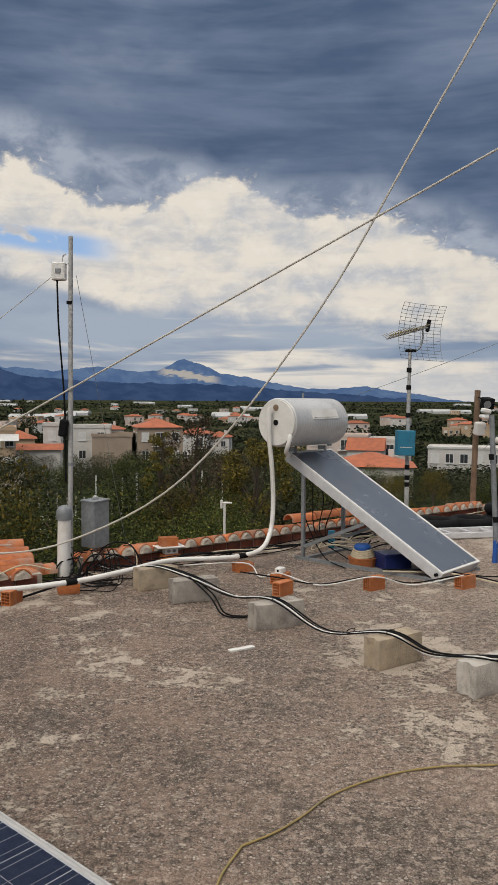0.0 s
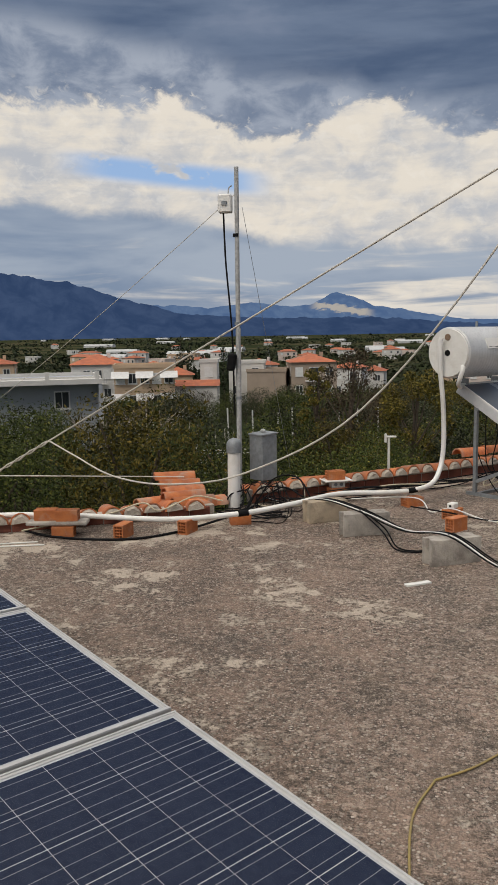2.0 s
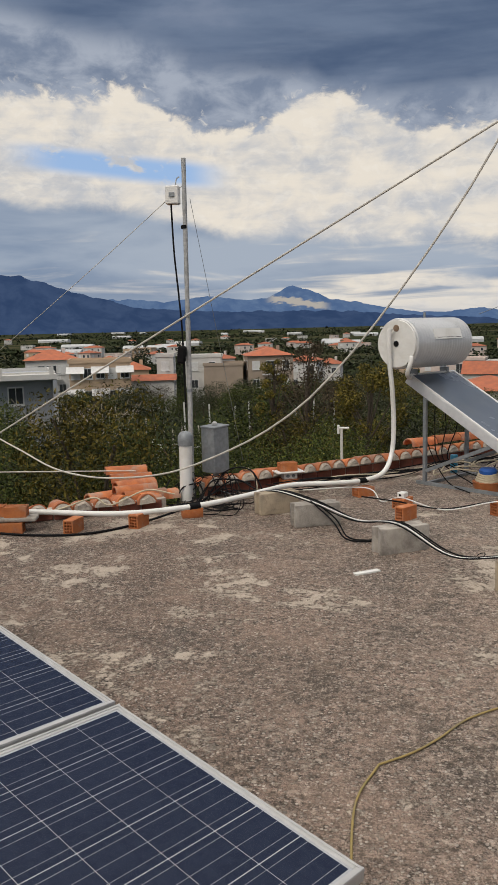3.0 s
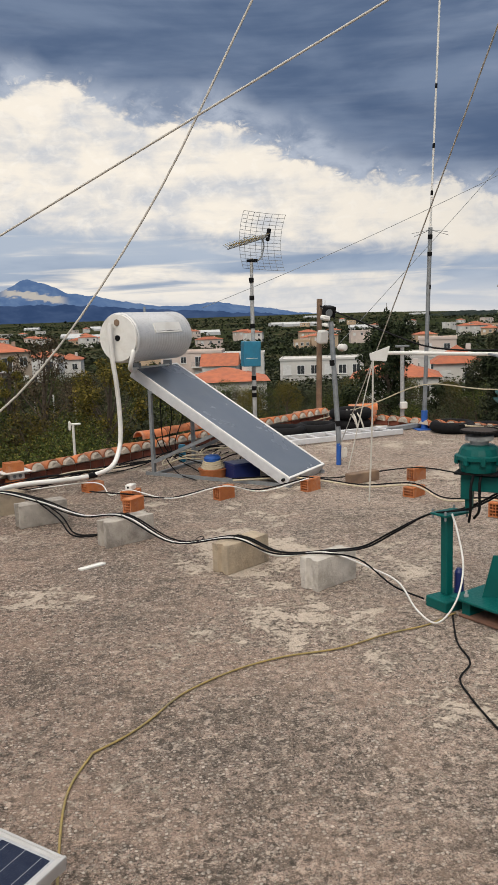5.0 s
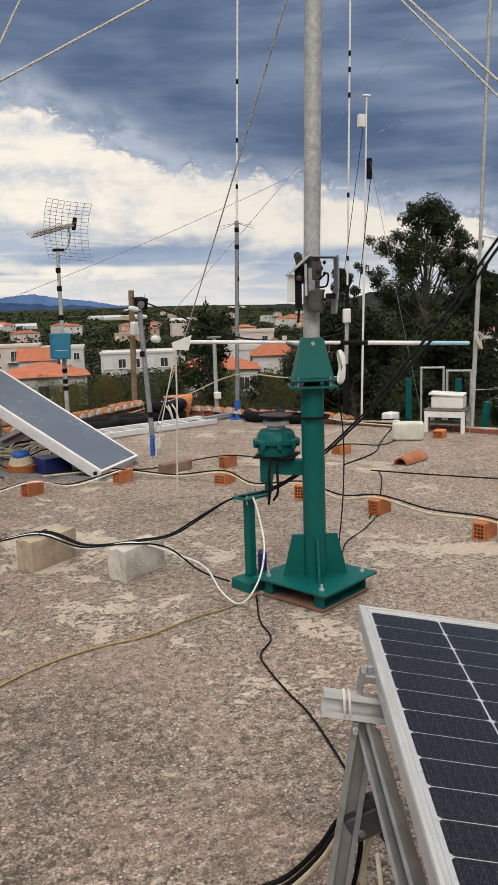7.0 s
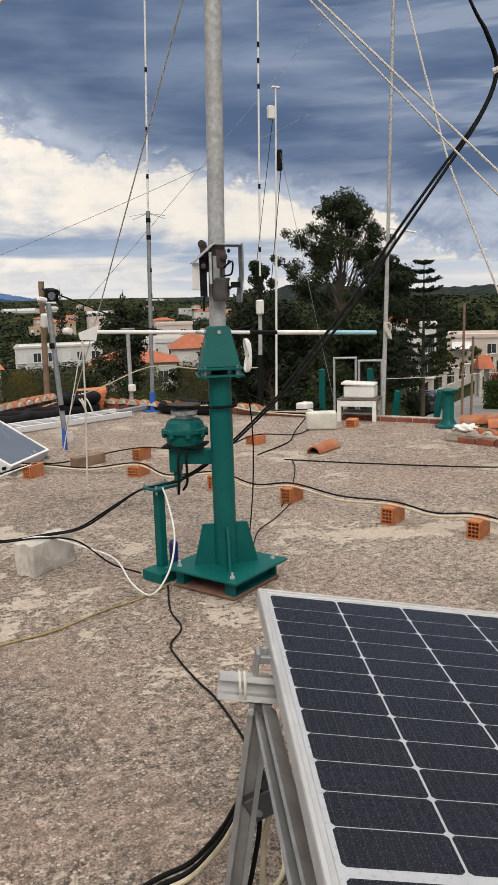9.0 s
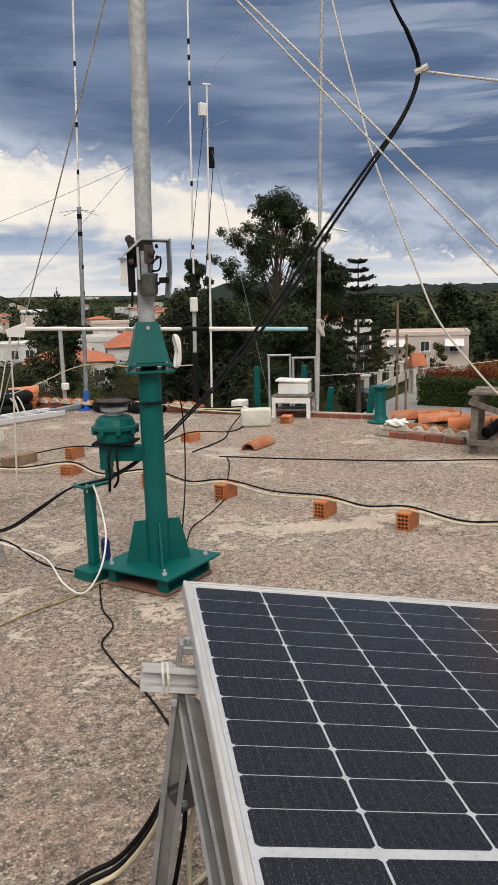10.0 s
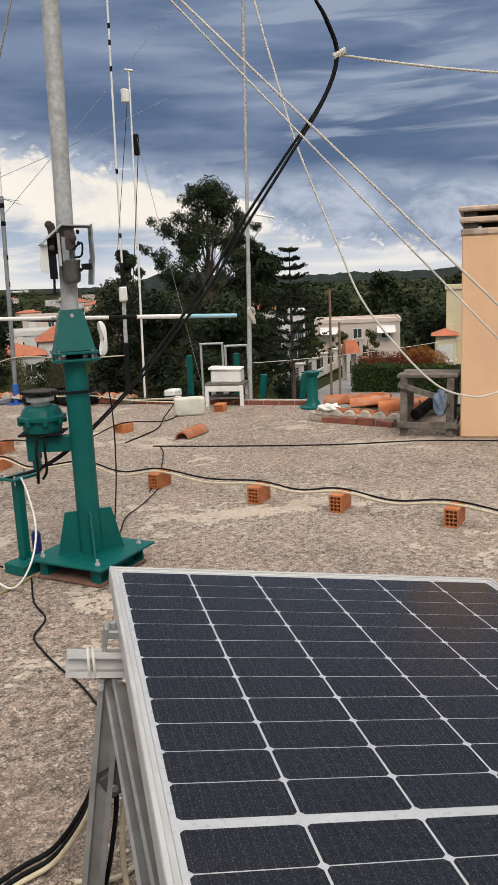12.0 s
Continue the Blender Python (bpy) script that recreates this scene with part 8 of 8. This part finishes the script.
def house(label, x, y, yaw, wd, dp, z_top, wall, roof="flat", storeys=2, bays=3, balcony=False, name="house", roof_h=1.3, parapet_h=0.5, far=False, awning=False, canopy=0.0):
    """A rendered house whose front looks along local -y; walls go down to the ground."""
    gz = ground_height(x, y) - 0.3
    h = z_top - gz
    root = thing(name, label, "house", "houses of the village", pose(x, y, gz, 0, 0, yaw))
    bm = bmesh.new()
    box(bm, (wd, dp, h), (0, 0, h / 2))
    wall_ob = part("wall", bm, WALLS[wall], root)
    if roof == "flat":
        for sx_, sy_, cx_, cy_ in ((wd + 0.3, 0.22, 0, -dp / 2 - 0.02), (wd + 0.3, 0.22, 0, dp / 2 + 0.02), (0.22, dp - 0.2, -wd / 2 - 0.04, 0), (0.22, dp - 0.2, wd / 2 + 0.04, 0)):
            bm = bmesh.new()
            box(bm, (sx_, sy_, parapet_h), (cx_, cy_, h + parapet_h / 2 - 0.15))
            part("roof_edge", bm, WALLS["white" if wall == "grey" else wall], root)
    else:
        bm = bmesh.new()
        e = 0.4
        if roof == "hip":
            i = min(wd, dp) / 2
            lo = [bm.verts.new(v) for v in ((-wd / 2 - e, -dp / 2 - e, h), (wd / 2 + e, -dp / 2 - e, h), (wd / 2 + e, dp / 2 + e, h), (-wd / 2 - e, dp / 2 + e, h))]
            if wd > dp:
                r0, r1 = bm.verts.new((-(wd - dp) / 2 - 0.01, 0, h + roof_h)), bm.verts.new(((wd - dp) / 2 + 0.01, 0, h + roof_h))
                bm.faces.new((lo[0], lo[1], r1, r0)); bm.faces.new((lo[2], lo[3], r0, r1)); bm.faces.new((lo[1], lo[2], r1)); bm.faces.new((lo[3], lo[0], r0))
            else:
                r0, r1 = bm.verts.new((0, -(dp - wd) / 2 - 0.01, h + roof_h)), bm.verts.new((0, (dp - wd) / 2 + 0.01, h + roof_h))
                bm.faces.new((lo[0], lo[1], r0)); bm.faces.new((lo[1], lo[2], r1, r0)); bm.faces.new((lo[2], lo[3], r1)); bm.faces.new((lo[3], lo[0], r0, r1))
            bm.faces.new(lo[::-1])
        else:
            prof = [(-dp / 2 - e, h), (dp / 2 + e, h), (0, h + roof_h)]
            a = [bm.verts.new((-wd / 2 - e, p, z)) for p, z in prof]
            b = [bm.verts.new((wd / 2 + e, p, z)) for p, z in prof]
            bm.faces.new(a); bm.faces.new(b[::-1])
            for k in range(3):
                bm.faces.new((a[k], a[(k + 1) % 3], b[(k + 1) % 3], b[k]))
        roof_ob = part("roof", bm, TILE_FAR, root, "orange clay-tiled roof")
        bm = bmesh.new()
        box(bm, (0.55, 0.55, 1.0), (wd * 0.25, dp * 0.12, h + roof_h * 0.8))
        part("chimney", bm, WALLS[wall], roof_ob)
    if canopy:
        bm = bmesh.new()
        box(bm, (wd + 0.3, canopy, 0.4), (0, -dp / 2 - canopy / 2 - 0.13, h - 0.05))
        part("canopy", bm, WALLS["white"], root)
        for px_ in (-0.48, -0.16, 0.16, 0.48):
            bm = bmesh.new()
            box(bm, (0.35, 0.35, 0.6), (wd * px_, -dp / 2 - canopy + 0.1, h + 0.44))
            part("roof_post", bm, WALLS["white"], root)
        bm = bmesh.new()
        box(bm, (0.3, canopy, h), (wd / 2, -dp / 2 - canopy / 2 - 0.13, h / 2 - 0.3))
        part("side_wall", bm, WALLS["grey"], root)
    # windows: recessed-looking boxes with frame, pane, sill
    sh = 3.0
    for s in range(storeys):
        zc = h - 1.55 - s * sh
        if zc < 0.8:
            break
        for face, length, turn, off in (("front", wd, 0, dp / 2), ("side", dp, 90, wd / 2), ("side", dp, -90, wd / 2)):
            nb = bays if face == "front" else max(1, int(bays * dp / wd * 0.7))
            for b in range(nb):
                u = length * ((b + 0.5) / nb - 0.5)
                m = pose(0, 0, 0, 0, 0, turn)
                tall = balcony and face == "front" and b == nb // 2
                ww, hh = (1.5, 2.1) if tall else (1.1, 1.3)
                zz = zc - 0.4 if tall else zc
                fr = bmesh.new()
                box(fr, (ww + 0.16, 0.10, hh + 0.16), tuple(m @ Vector((u, -off, zz))), (0, 0, turn))
                win = part("window", fr, SHUTTER, root)
                pn = bmesh.new()
                for half in (-1, 1):
                    box(pn, (ww / 2 - 0.06, 0.04, hh - 0.06), tuple(m @ Vector((u + half * ww / 4, -off - 0.055, zz))), (0, 0, turn))
                part("pane", pn, GLASS if (b + s) % 3 else SHUTTER, win)
                if not far:
                    sl = bmesh.new()
                    box(sl, (ww + 0.3, 0.22, 0.08), tuple(m @ Vector((u, -off - 0.06, zz - hh / 2 - 0.12))), (0, 0, turn))
                    part("sill", sl, SHUTTER, win)
                if tall:
                    bl = bmesh.new()
                    box(bl, (3.0, 1.2, 0.16), tuple(m @ Vector((u, -off - 0.6, zz - hh / 2 - 0.1))))
                    bal = part("balcony", bl, WALLS["white"], root)
                    rl = bmesh.new()
                    box(rl, (3.0, 0.05, 0.06), tuple(m @ Vector((u, -off - 1.17, zz - hh / 2 + 0.9))))
                    for k in range(13):
                        box(rl, (0.03, 0.03, 0.95), tuple(m @ Vector((u - 1.45 + k * 0.24, -off - 1.17, zz - hh / 2 + 0.45))))
                    part("railing", rl, GALV_DULL, bal)
                if awning and face == "front" and b % 2 == 0:
                    aw = bmesh.new()
                    box(aw, (2.4, 1.5, 0.05), tuple(m @ Vector((u, -off - 0.7, zz + 0.5))), (35, 0, 0))
                    part("awning", aw, SHUTTER, root)
    return root


house("three-storey beige house with orange hip roof and stacked balconies", -16.5, 134, 14, 7.5, 9, -2.6, "beige", "hip", 3, 3, True)
house("windowless beige annexe with a flat roof", -23.8, 133, 6, 6.5, 8, -4.0, "beige", "flat", 0, 1)
house("narrow white flat-roofed house", -31.0, 121, 10, 2.6, 5, -2.0, "white", "flat", 2, 1)
house("white flat-roofed house with two window bays", -27.4, 133, 8, 6.0, 6, -2.6, "white", "flat", 2, 2)
house("small house with an orange tiled roof", -32.2, 168, 10, 8, 8, -4.2, "white", "hip", 2, 3, far=True)
house("low shed with a dull red roof", -31.0, 113, 12, 6.2, 4, -5.3, "white", "gable", 0, 1, roof_h=0.8, name="shed")
house("tan house with an orange roof", -38.5, 128, 16, 5.0, 6, -4.4, "tan", "hip", 2, 2)
house("long tan house with white awnings", -36.3, 105, 19, 8.2, 7, -2.1, "tan", "flat", 2, 5, awning=True)
house("white house with a broad orange tiled roof", -50.5, 122, 22, 8.0, 7, -2.3, "white", "hip", 2, 5, True, roof_h=1.6)
house("modern grey flat-roofed house with a white roof parapet", -31.6, 61, 26, 12.0, 9, -1.55, "grey", "flat", 2, 2, parapet_h=0.45, canopy=1.5)
house("white house with stepped orange roofs", -13.0, 172, -8, 6.5, 7, -5.2, "white", "hip", 3, 2, True)
house("small white house with an orange roof", -8.5, 185, -5, 5.5, 6, -6.5, "white", "hip", 2, 2, far=True)
house("house with a brown tiled roof", 14.0, 260, -5, 14, 9, -5.6, "tan", "hip", 1, 4, far=True)
house("low house with an orange roof at the village edge", -75, 132, 24, 8, 8, -2.4, "tan", "hip", 2, 3)
house("low white farmhouse with an orange roof", -62, 185, 20, 7, 7, -5.0, "white", "hip", 1, 3, far=True)
house("white house with a rose-red gabled roof", 21.5, 150, -12, 6.5, 8, -7.2, "white", "gable", 1, 2, roof_h=2.2)
house("white two-storey house with balconies", 27.5, 158, -12, 8, 9, -5.6, "white", "flat", 2, 3, True)
house("pale flat-roofed house with roof rails", 18.5, 172, -12, 13, 9, -5.4, "pink", "flat", 2, 4, True)
house("low house with a wide orange hip roof", 13.0, 84, -8, 8.6, 8, -4.9, "white", "hip", 1, 3, roof_h=1.3)
house("long low white building with a verandah", 33.0, 118, -16, 12.5, 7, -4.9, "white", "flat", 1, 6, name="hall", parapet_h=0.3)
house("white house with a wide flat overhanging roof", 47.5, 112, -22, 11.5, 9, -4.8, "white", "flat", 2, 4, True, parapet_h=0.7)
house("house with a low brown-orange hip roof", 32.0, 83, -20, 9, 8, -5.2, "white", "hip", 1, 3, roof_h=1.5)
house("house with a ridged orange pyramid roof", 41.5, 88, -22, 5.4, 6, -4.4, "white", "hip", 1, 2, roof_h=2.0)
house("pale flat-roofed house on the slope", 64, 146, -24, 7.0, 6, -3.6, "pink", "flat", 2, 2, far=True)
house("house with an orange roof behind the eucalyptus", 46, 78, -32, 5.0, 6, -1.6, "tan", "hip", 2, 2)
house("white house with arched balcony and orange roof", 53.6, 65, -38, 3.4, 6, -1.5, "white", "hip", 2, 2, True)
house("long pale pink flat-roofed house beyond the gate", 79, 75.7, -45, 11.0, 8, -4.5, "pink", "flat", 1, 3, awning=True)
house("pale cream house with a flat roof beside the chimney", 64.1, 45.5, -53, 5.2, 6, 0.0, "cream", "flat", 0, 1, parapet_h=0.35)
house("white house beside the araucaria", 64.5, 73, -40, 3.6, 7, -2.6, "white", "flat", 2, 2, True)
house("low cream wing with a small orange roof", 59.3, 45.2, -51, 1.7, 3, -4.1, "cream", "hip", 1, 1, roof_h=0.5, name="house_wing")
PLASTIC_FILM = wall_paint("greenhouse_film", (0.50, 0.51, 0.51))
rh = random.Random(17)
for i in range(90):
    a_, d_ = radians(rh.uniform(-38, 30)), 330 * math.exp(rh.random() * 1.3)
    x, y = d_ * math.sin(a_), d_ * math.cos(a_)
    house("distant village house with an orange roof" if i % 3 else "distant white flat-roofed house", x, y, rh.uniform(-30, 30), rh.uniform(7, 13), 8, ground_height(x, y) + rh.uniform(3.5, 6.5), rh.choice(("white", "tan", "pink", "white")), "hip" if i % 3 else "flat", 1, 3, far=True)
for i in range(30):
    a_, d_ = radians(rh.uniform(-34, 24)), 550 * math.exp(rh.random() * 1.6)
    x, y = d_ * math.sin(a_), d_ * math.cos(a_)
    bm = bmesh.new()
    L_ = rh.uniform(14, 50)
    prof = [(-7, 0), (-7, 3.0), (-3.5, 5.0), (3.5, 5.0), (7, 3.0), (7, 0)]
    a = [bm.verts.new((-L_ / 2, p, z)) for p, z in prof]
    b = [bm.verts.new((L_ / 2, p, z)) for p, z in prof]
    bm.faces.new(a); bm.faces.new(b[::-1])
    for k in range(6):
        bm.faces.new((a[k], a[(k + 1) % 6], b[(k + 1) % 6], b[k]))
    ob = tagged(finish("greenhouse", bm, PLASTIC_FILM), "long pale plastic-covered greenhouse on the plain", "greenhouse", "greenhouses")
    ob.matrix_basis = pose(x, y, ground_height(x, y), 0, 0, rh.uniform(-12, 12))


# ---- lane, gate, hedge ----
ASPHALT = material("pale_asphalt", (0.22, 0.21, 0.20), (0.17, 0.165, 0.16), 0.8, 0.95, bump=0, fine_scale=20)
bm = bmesh.new()
for p0, p1, w_, up in ((Vector((30.0, 33.0)), Vector((64.0, 56.2)), 2.1, 0.12), (Vector((39.6, 41.5)), Vector((46.2, 28.5)), 2.3, 0.16)):
    d_ = (p1 - p0).normalized()
    n_ = Vector((-d_.y, d_.x))
    prev = None
    for k in range(9):
        c = p0.lerp(p1, k / 8)
        row = [bm.verts.new((*(c + n_ * w_), ground_height(c.x, c.y) + up)), bm.verts.new((*(c - n_ * w_), ground_height(c.x, c.y) + up))]
        if prev:
            bm.faces.new((prev[0], prev[1], row[1], row[0]))
        prev = row
tagged(finish("road", bm, ASPHALT), "pale asphalt lane between garden walls", "road", kind="structure")
HEDGE = leaf_material("hedge_leaf", (0.018, 0.036, 0.010), (0.085, 0.125, 0.030))


def hedge(x0, y0, x1, y1, h, wd, seed):
    """A clipped hedge: a dark core under a close skin of leaves."""
    a, b = Vector((x0, y0)), Vector((x1, y1))
    L = (b - a).length
    turn = math.degrees(math.atan2(b.y - a.y, b.x - a.x))
    root = thing("hedge", "clipped dark green garden hedge with straight sides", "hedge", "hedges", pose(x0, y0, ground_height(x0, y0) - 0.1, 0, 0, turn))
    bm = bmesh.new()
    box(bm, (L - 0.2, wd - 0.24, h - 0.12), (L / 2, 0, h / 2 - 0.06), bevel=0.15)
    part("core", bm, LEAF_DARK, root)
    rs = np.random.RandomState(seed)
    n = int(L * 900)
    u, v, w_ = rs.rand(n) * L, (rs.rand(n) - 0.5) * wd, rs.rand(n) * h
    side = rs.choice(4, n, p=(0.42, 0.30, 0.20, 0.08))
    v = np.where(side == 0, -wd / 2, np.where(side == 1, v, np.where(side == 2, wd / 2, v)))
    w_ = np.where(side == 1, h, w_)
    u = np.where(side == 3, np.where(rs.rand(n) < 0.5, 0.0, L), u)
    lump = np.array([noise.noise((p * 0.9, q * 1.3, r * 1.3)) for p, q, r in zip(u, v, w_)]) * 0.16
    pos = np.stack([u, v + np.sign(v) * lump, w_ + np.where(side == 1, lump, 0)], 1) + rs.normal(size=(n, 3)) * 0.035
    t1 = rs.normal(size=(n, 3))
    t1 /= np.linalg.norm(t1, axis=1)[:, None]
    t2 = np.cross(t1, rs.normal(size=(n, 3)))
    t2 /= np.linalg.norm(t2, axis=1)[:, None]
    s = (0.055 + 0.05 * rs.rand(n))[:, None]
    vv = np.stack([pos - t1 * s, pos + t2 * s * 0.6, pos + t1 * s, pos - t2 * s * 0.6], 1).reshape(-1, 3)
    me = bpy.data.meshes.new("leaves")
    me.from_pydata(vv.tolist(), [], np.arange(n * 4).reshape(-1, 4).tolist())
    me.materials.append(HEDGE)
    ob = new("leaves", me)
    ob.parent = root


hedge(43.2, 40.8, 47.6, 32.2, 2.2, 1.4, 3)
for nm, lb, mt, cs in (("red_bush", "dark red-leaved garden shrub behind the hedge", LEAF_RED, ((50.2, 44.6, -5.6), (51.2, 43.6, -5.7), (52.3, 42.4, -5.8), (49.5, 45.6, -5.7))),
                       ("orange_bush", "orange-leaved garden shrub behind the hedge", LEAF_ORANGE, ((52.6, 43.6, -5.5), (53.2, 42.8, -5.3), (53.9, 41.8, -5.8)))):
    me = leaf_mesh(nm, cs, [1.0] * len(cs), 3800, 0.085, mt, 9, 0.85, 0.3)
    tagged(new(nm, me), lb, "shrub")
    bm = bmesh.new()
    c = cs[1]
    cyl(bm, 0.12, 0.05, (c[0], c[1], ground_height(c[0], c[1]) - 0.1), c, 7)
    tagged(finish("shrub_stem", bm, BARK), "short woody stem of a garden shrub", "stem")


def gate_wall():
    root = thing("garden_wall", "low white stone garden wall with pillars and dark railings", "garden wall", at=pose(41.2, 46.4, ground_height(46, 47) - 0.1, 0, 0, 33))
    for i in range(8):
        bm = bmesh.new()
        box(bm, (0.60, 0.60, 1.85), (i * 4.2, 0, 0.925), bevel=0.04)
        pl = part("pillar", bm, BLOCK_PALE, root)
        bm = bmesh.new()
        box(bm, (0.75, 0.75, 0.14), (i * 4.2, 0, 1.90), bevel=0.03)
        part("cap", bm, BLOCK_PALE, pl)
        if i < 7:
            bm = bmesh.new()
            box(bm, (3.65, 0.35, 0.7), (i * 4.2 + 2.1, 0, 0.35))
            part("low_wall", bm, BLOCK_PALE, root)
            bm = bmesh.new()
            for k in range(11):
                box(bm, (0.05, 0.05, 0.95), (i * 4.2 + 0.5 + k * 0.32, 0, 1.15))
            box(bm, (3.65, 0.05, 0.06), (i * 4.2 + 2.1, 0, 1.6))
            part("railing", bm, BLACK, root)


gate_wall()
root = thing("gate_shelter", "small white gatehouse with a steep orange tiled roof", "gatehouse", at=pose(49.6, 47.6, ground_height(49, 47), 0, 0, -20))
for x in (-0.42, 0.42):
    for y in (-0.38, 0.38):
        bm = bmesh.new()
        box(bm, (0.25, 0.25, 2.4), (x, y, 1.2))
        part("pier", bm, BLOCK_PALE, root)
bm = bmesh.new()
lo = [bm.verts.new(v) for v in ((-0.7, -0.65, 2.4), (0.7, -0.65, 2.4), (0.7, 0.65, 2.4), (-0.7, 0.65, 2.4))]
r0, r1 = bm.verts.new((-0.55, 0, 3.5)), bm.verts.new((0.55, 0, 3.5))
bm.faces.new(lo[::-1]); bm.faces.new((lo[0], lo[1], r1, r0)); bm.faces.new((lo[2], lo[3], r0, r1)); bm.faces.new((lo[1], lo[2], r1)); bm.faces.new((lo[3], lo[0], r0))
part("roof", bm, TILE_FAR, root)
for x, y, h in ((39.2, 39.1, 7.6), (39.65, 38.7, 5.4)):
    root = pole("utility_pole", "plain wooden utility pole by the lane", x, y, -7.2, [("trunk", WOOD_POLE, 0.09, x + 0.05, y, -7 + h)], "utility pole", 12, "utility poles")
root = thing("parked_car", "dark grey car parked at the gate", "car", at=pose(39.4, 42.6, ground_height(39, 42) + 0.0, 0, 0, 33))
bm = bmesh.new()
box(bm, (4.0, 1.7, 0.7), (0, 0, 0.65), bevel=0.18, seg=3)
box(bm, (2.2, 1.5, 0.6), (-0.2, 0, 1.2), bevel=0.22, seg=3)
part("body", bm, material("car_paint", (0.03, 0.035, 0.045), (0.035, 0.04, 0.05), 2, 0.25, 0.3, bump=0), root, smooth=50)
for x in (-1.25, 1.25):
    for y in (-0.78, 0.78):
        bm = bmesh.new()
        cyl(bm, 0.31, 0.31, (x, y - 0.1, 0.31), (x, y + 0.1, 0.31), 18)
        part("wheel", bm, BLACK, root)

# white post and pale garden wall among the near trees, short stakes in the grove
root = pole("white_post", "slim white plastic post with a hook head", 0.5, 10.4, -6.8, [("tube", WHITE_PLASTIC, 0.019, 0.5, 10.4, 0.24)], "post")
bm = bmesh.new()
box(bm, (0.15, 0.03, 0.03), (0.03, 0, 0.25), bevel=0.01)
box(bm, (0.035, 0.035, 0.13), (-0.045, 0, 0.23), bevel=0.01)
part("head", bm, WHITE_PLASTIC, root)
for i in range(8):
    x, y = -10.5 + i * 1.3, 47 + 0.9 * (i % 3) + i * 0.35
    bm = bmesh.new()
    h_ = -2.7 - 0.25 * (i % 3) - ground_height(x, y)
    box(bm, (0.09, 0.09, h_), (0, 0, h_ / 2), bevel=0.01)
    ob = tagged(finish("stake", bm, WALLS["white"]), "pale concrete stake standing in the grove", "stake", "grove stakes")
    ob.matrix_basis = pose(x, y, ground_height(x, y), rh.uniform(-2, 2), rh.uniform(-2, 2), 0)

# fence along the clearing, and a white slatted gate
for i in range(15):
    f = i / 14
    a_, d_ = radians(-19.5 + 9.0 * f), 78 - 22 * f
    x, y = 0.84 + d_ * math.sin(a_), -0.65 + d_ * math.cos(a_)
    bm = bmesh.new()
    box(bm, (0.10, 0.10, 1.6), (0, 0, 0.8), bevel=0.01)
    ob = tagged(finish("fence_post", bm, BLOCK), "pale concrete fence post at the clearing", "fence post", "fence posts")
    ob.matrix_basis = pose(x, y, ground_height(x, y), rh.uniform(-2, 2), rh.uniform(-2, 2), 0)
root = thing("slatted_gate", "white slatted metal gate among the trees", "gate", at=pose(-8.0, 36.5, -7.0, 0, 0, 12))
for x in (-1.6, 0.2, 1.6):
    bm = bmesh.new()
    box(bm, (0.12, 0.12, 3.5), (x, 0, 1.75))
    part("post", bm, WHITE_STEEL, root)
for k in range(8):
    bm = bmesh.new()
    box(bm, (3.1, 0.03, 0.07), (0, -0.08, 2.1 + 0.16 * k))
    part("slat", bm, WHITE_STEEL, root)
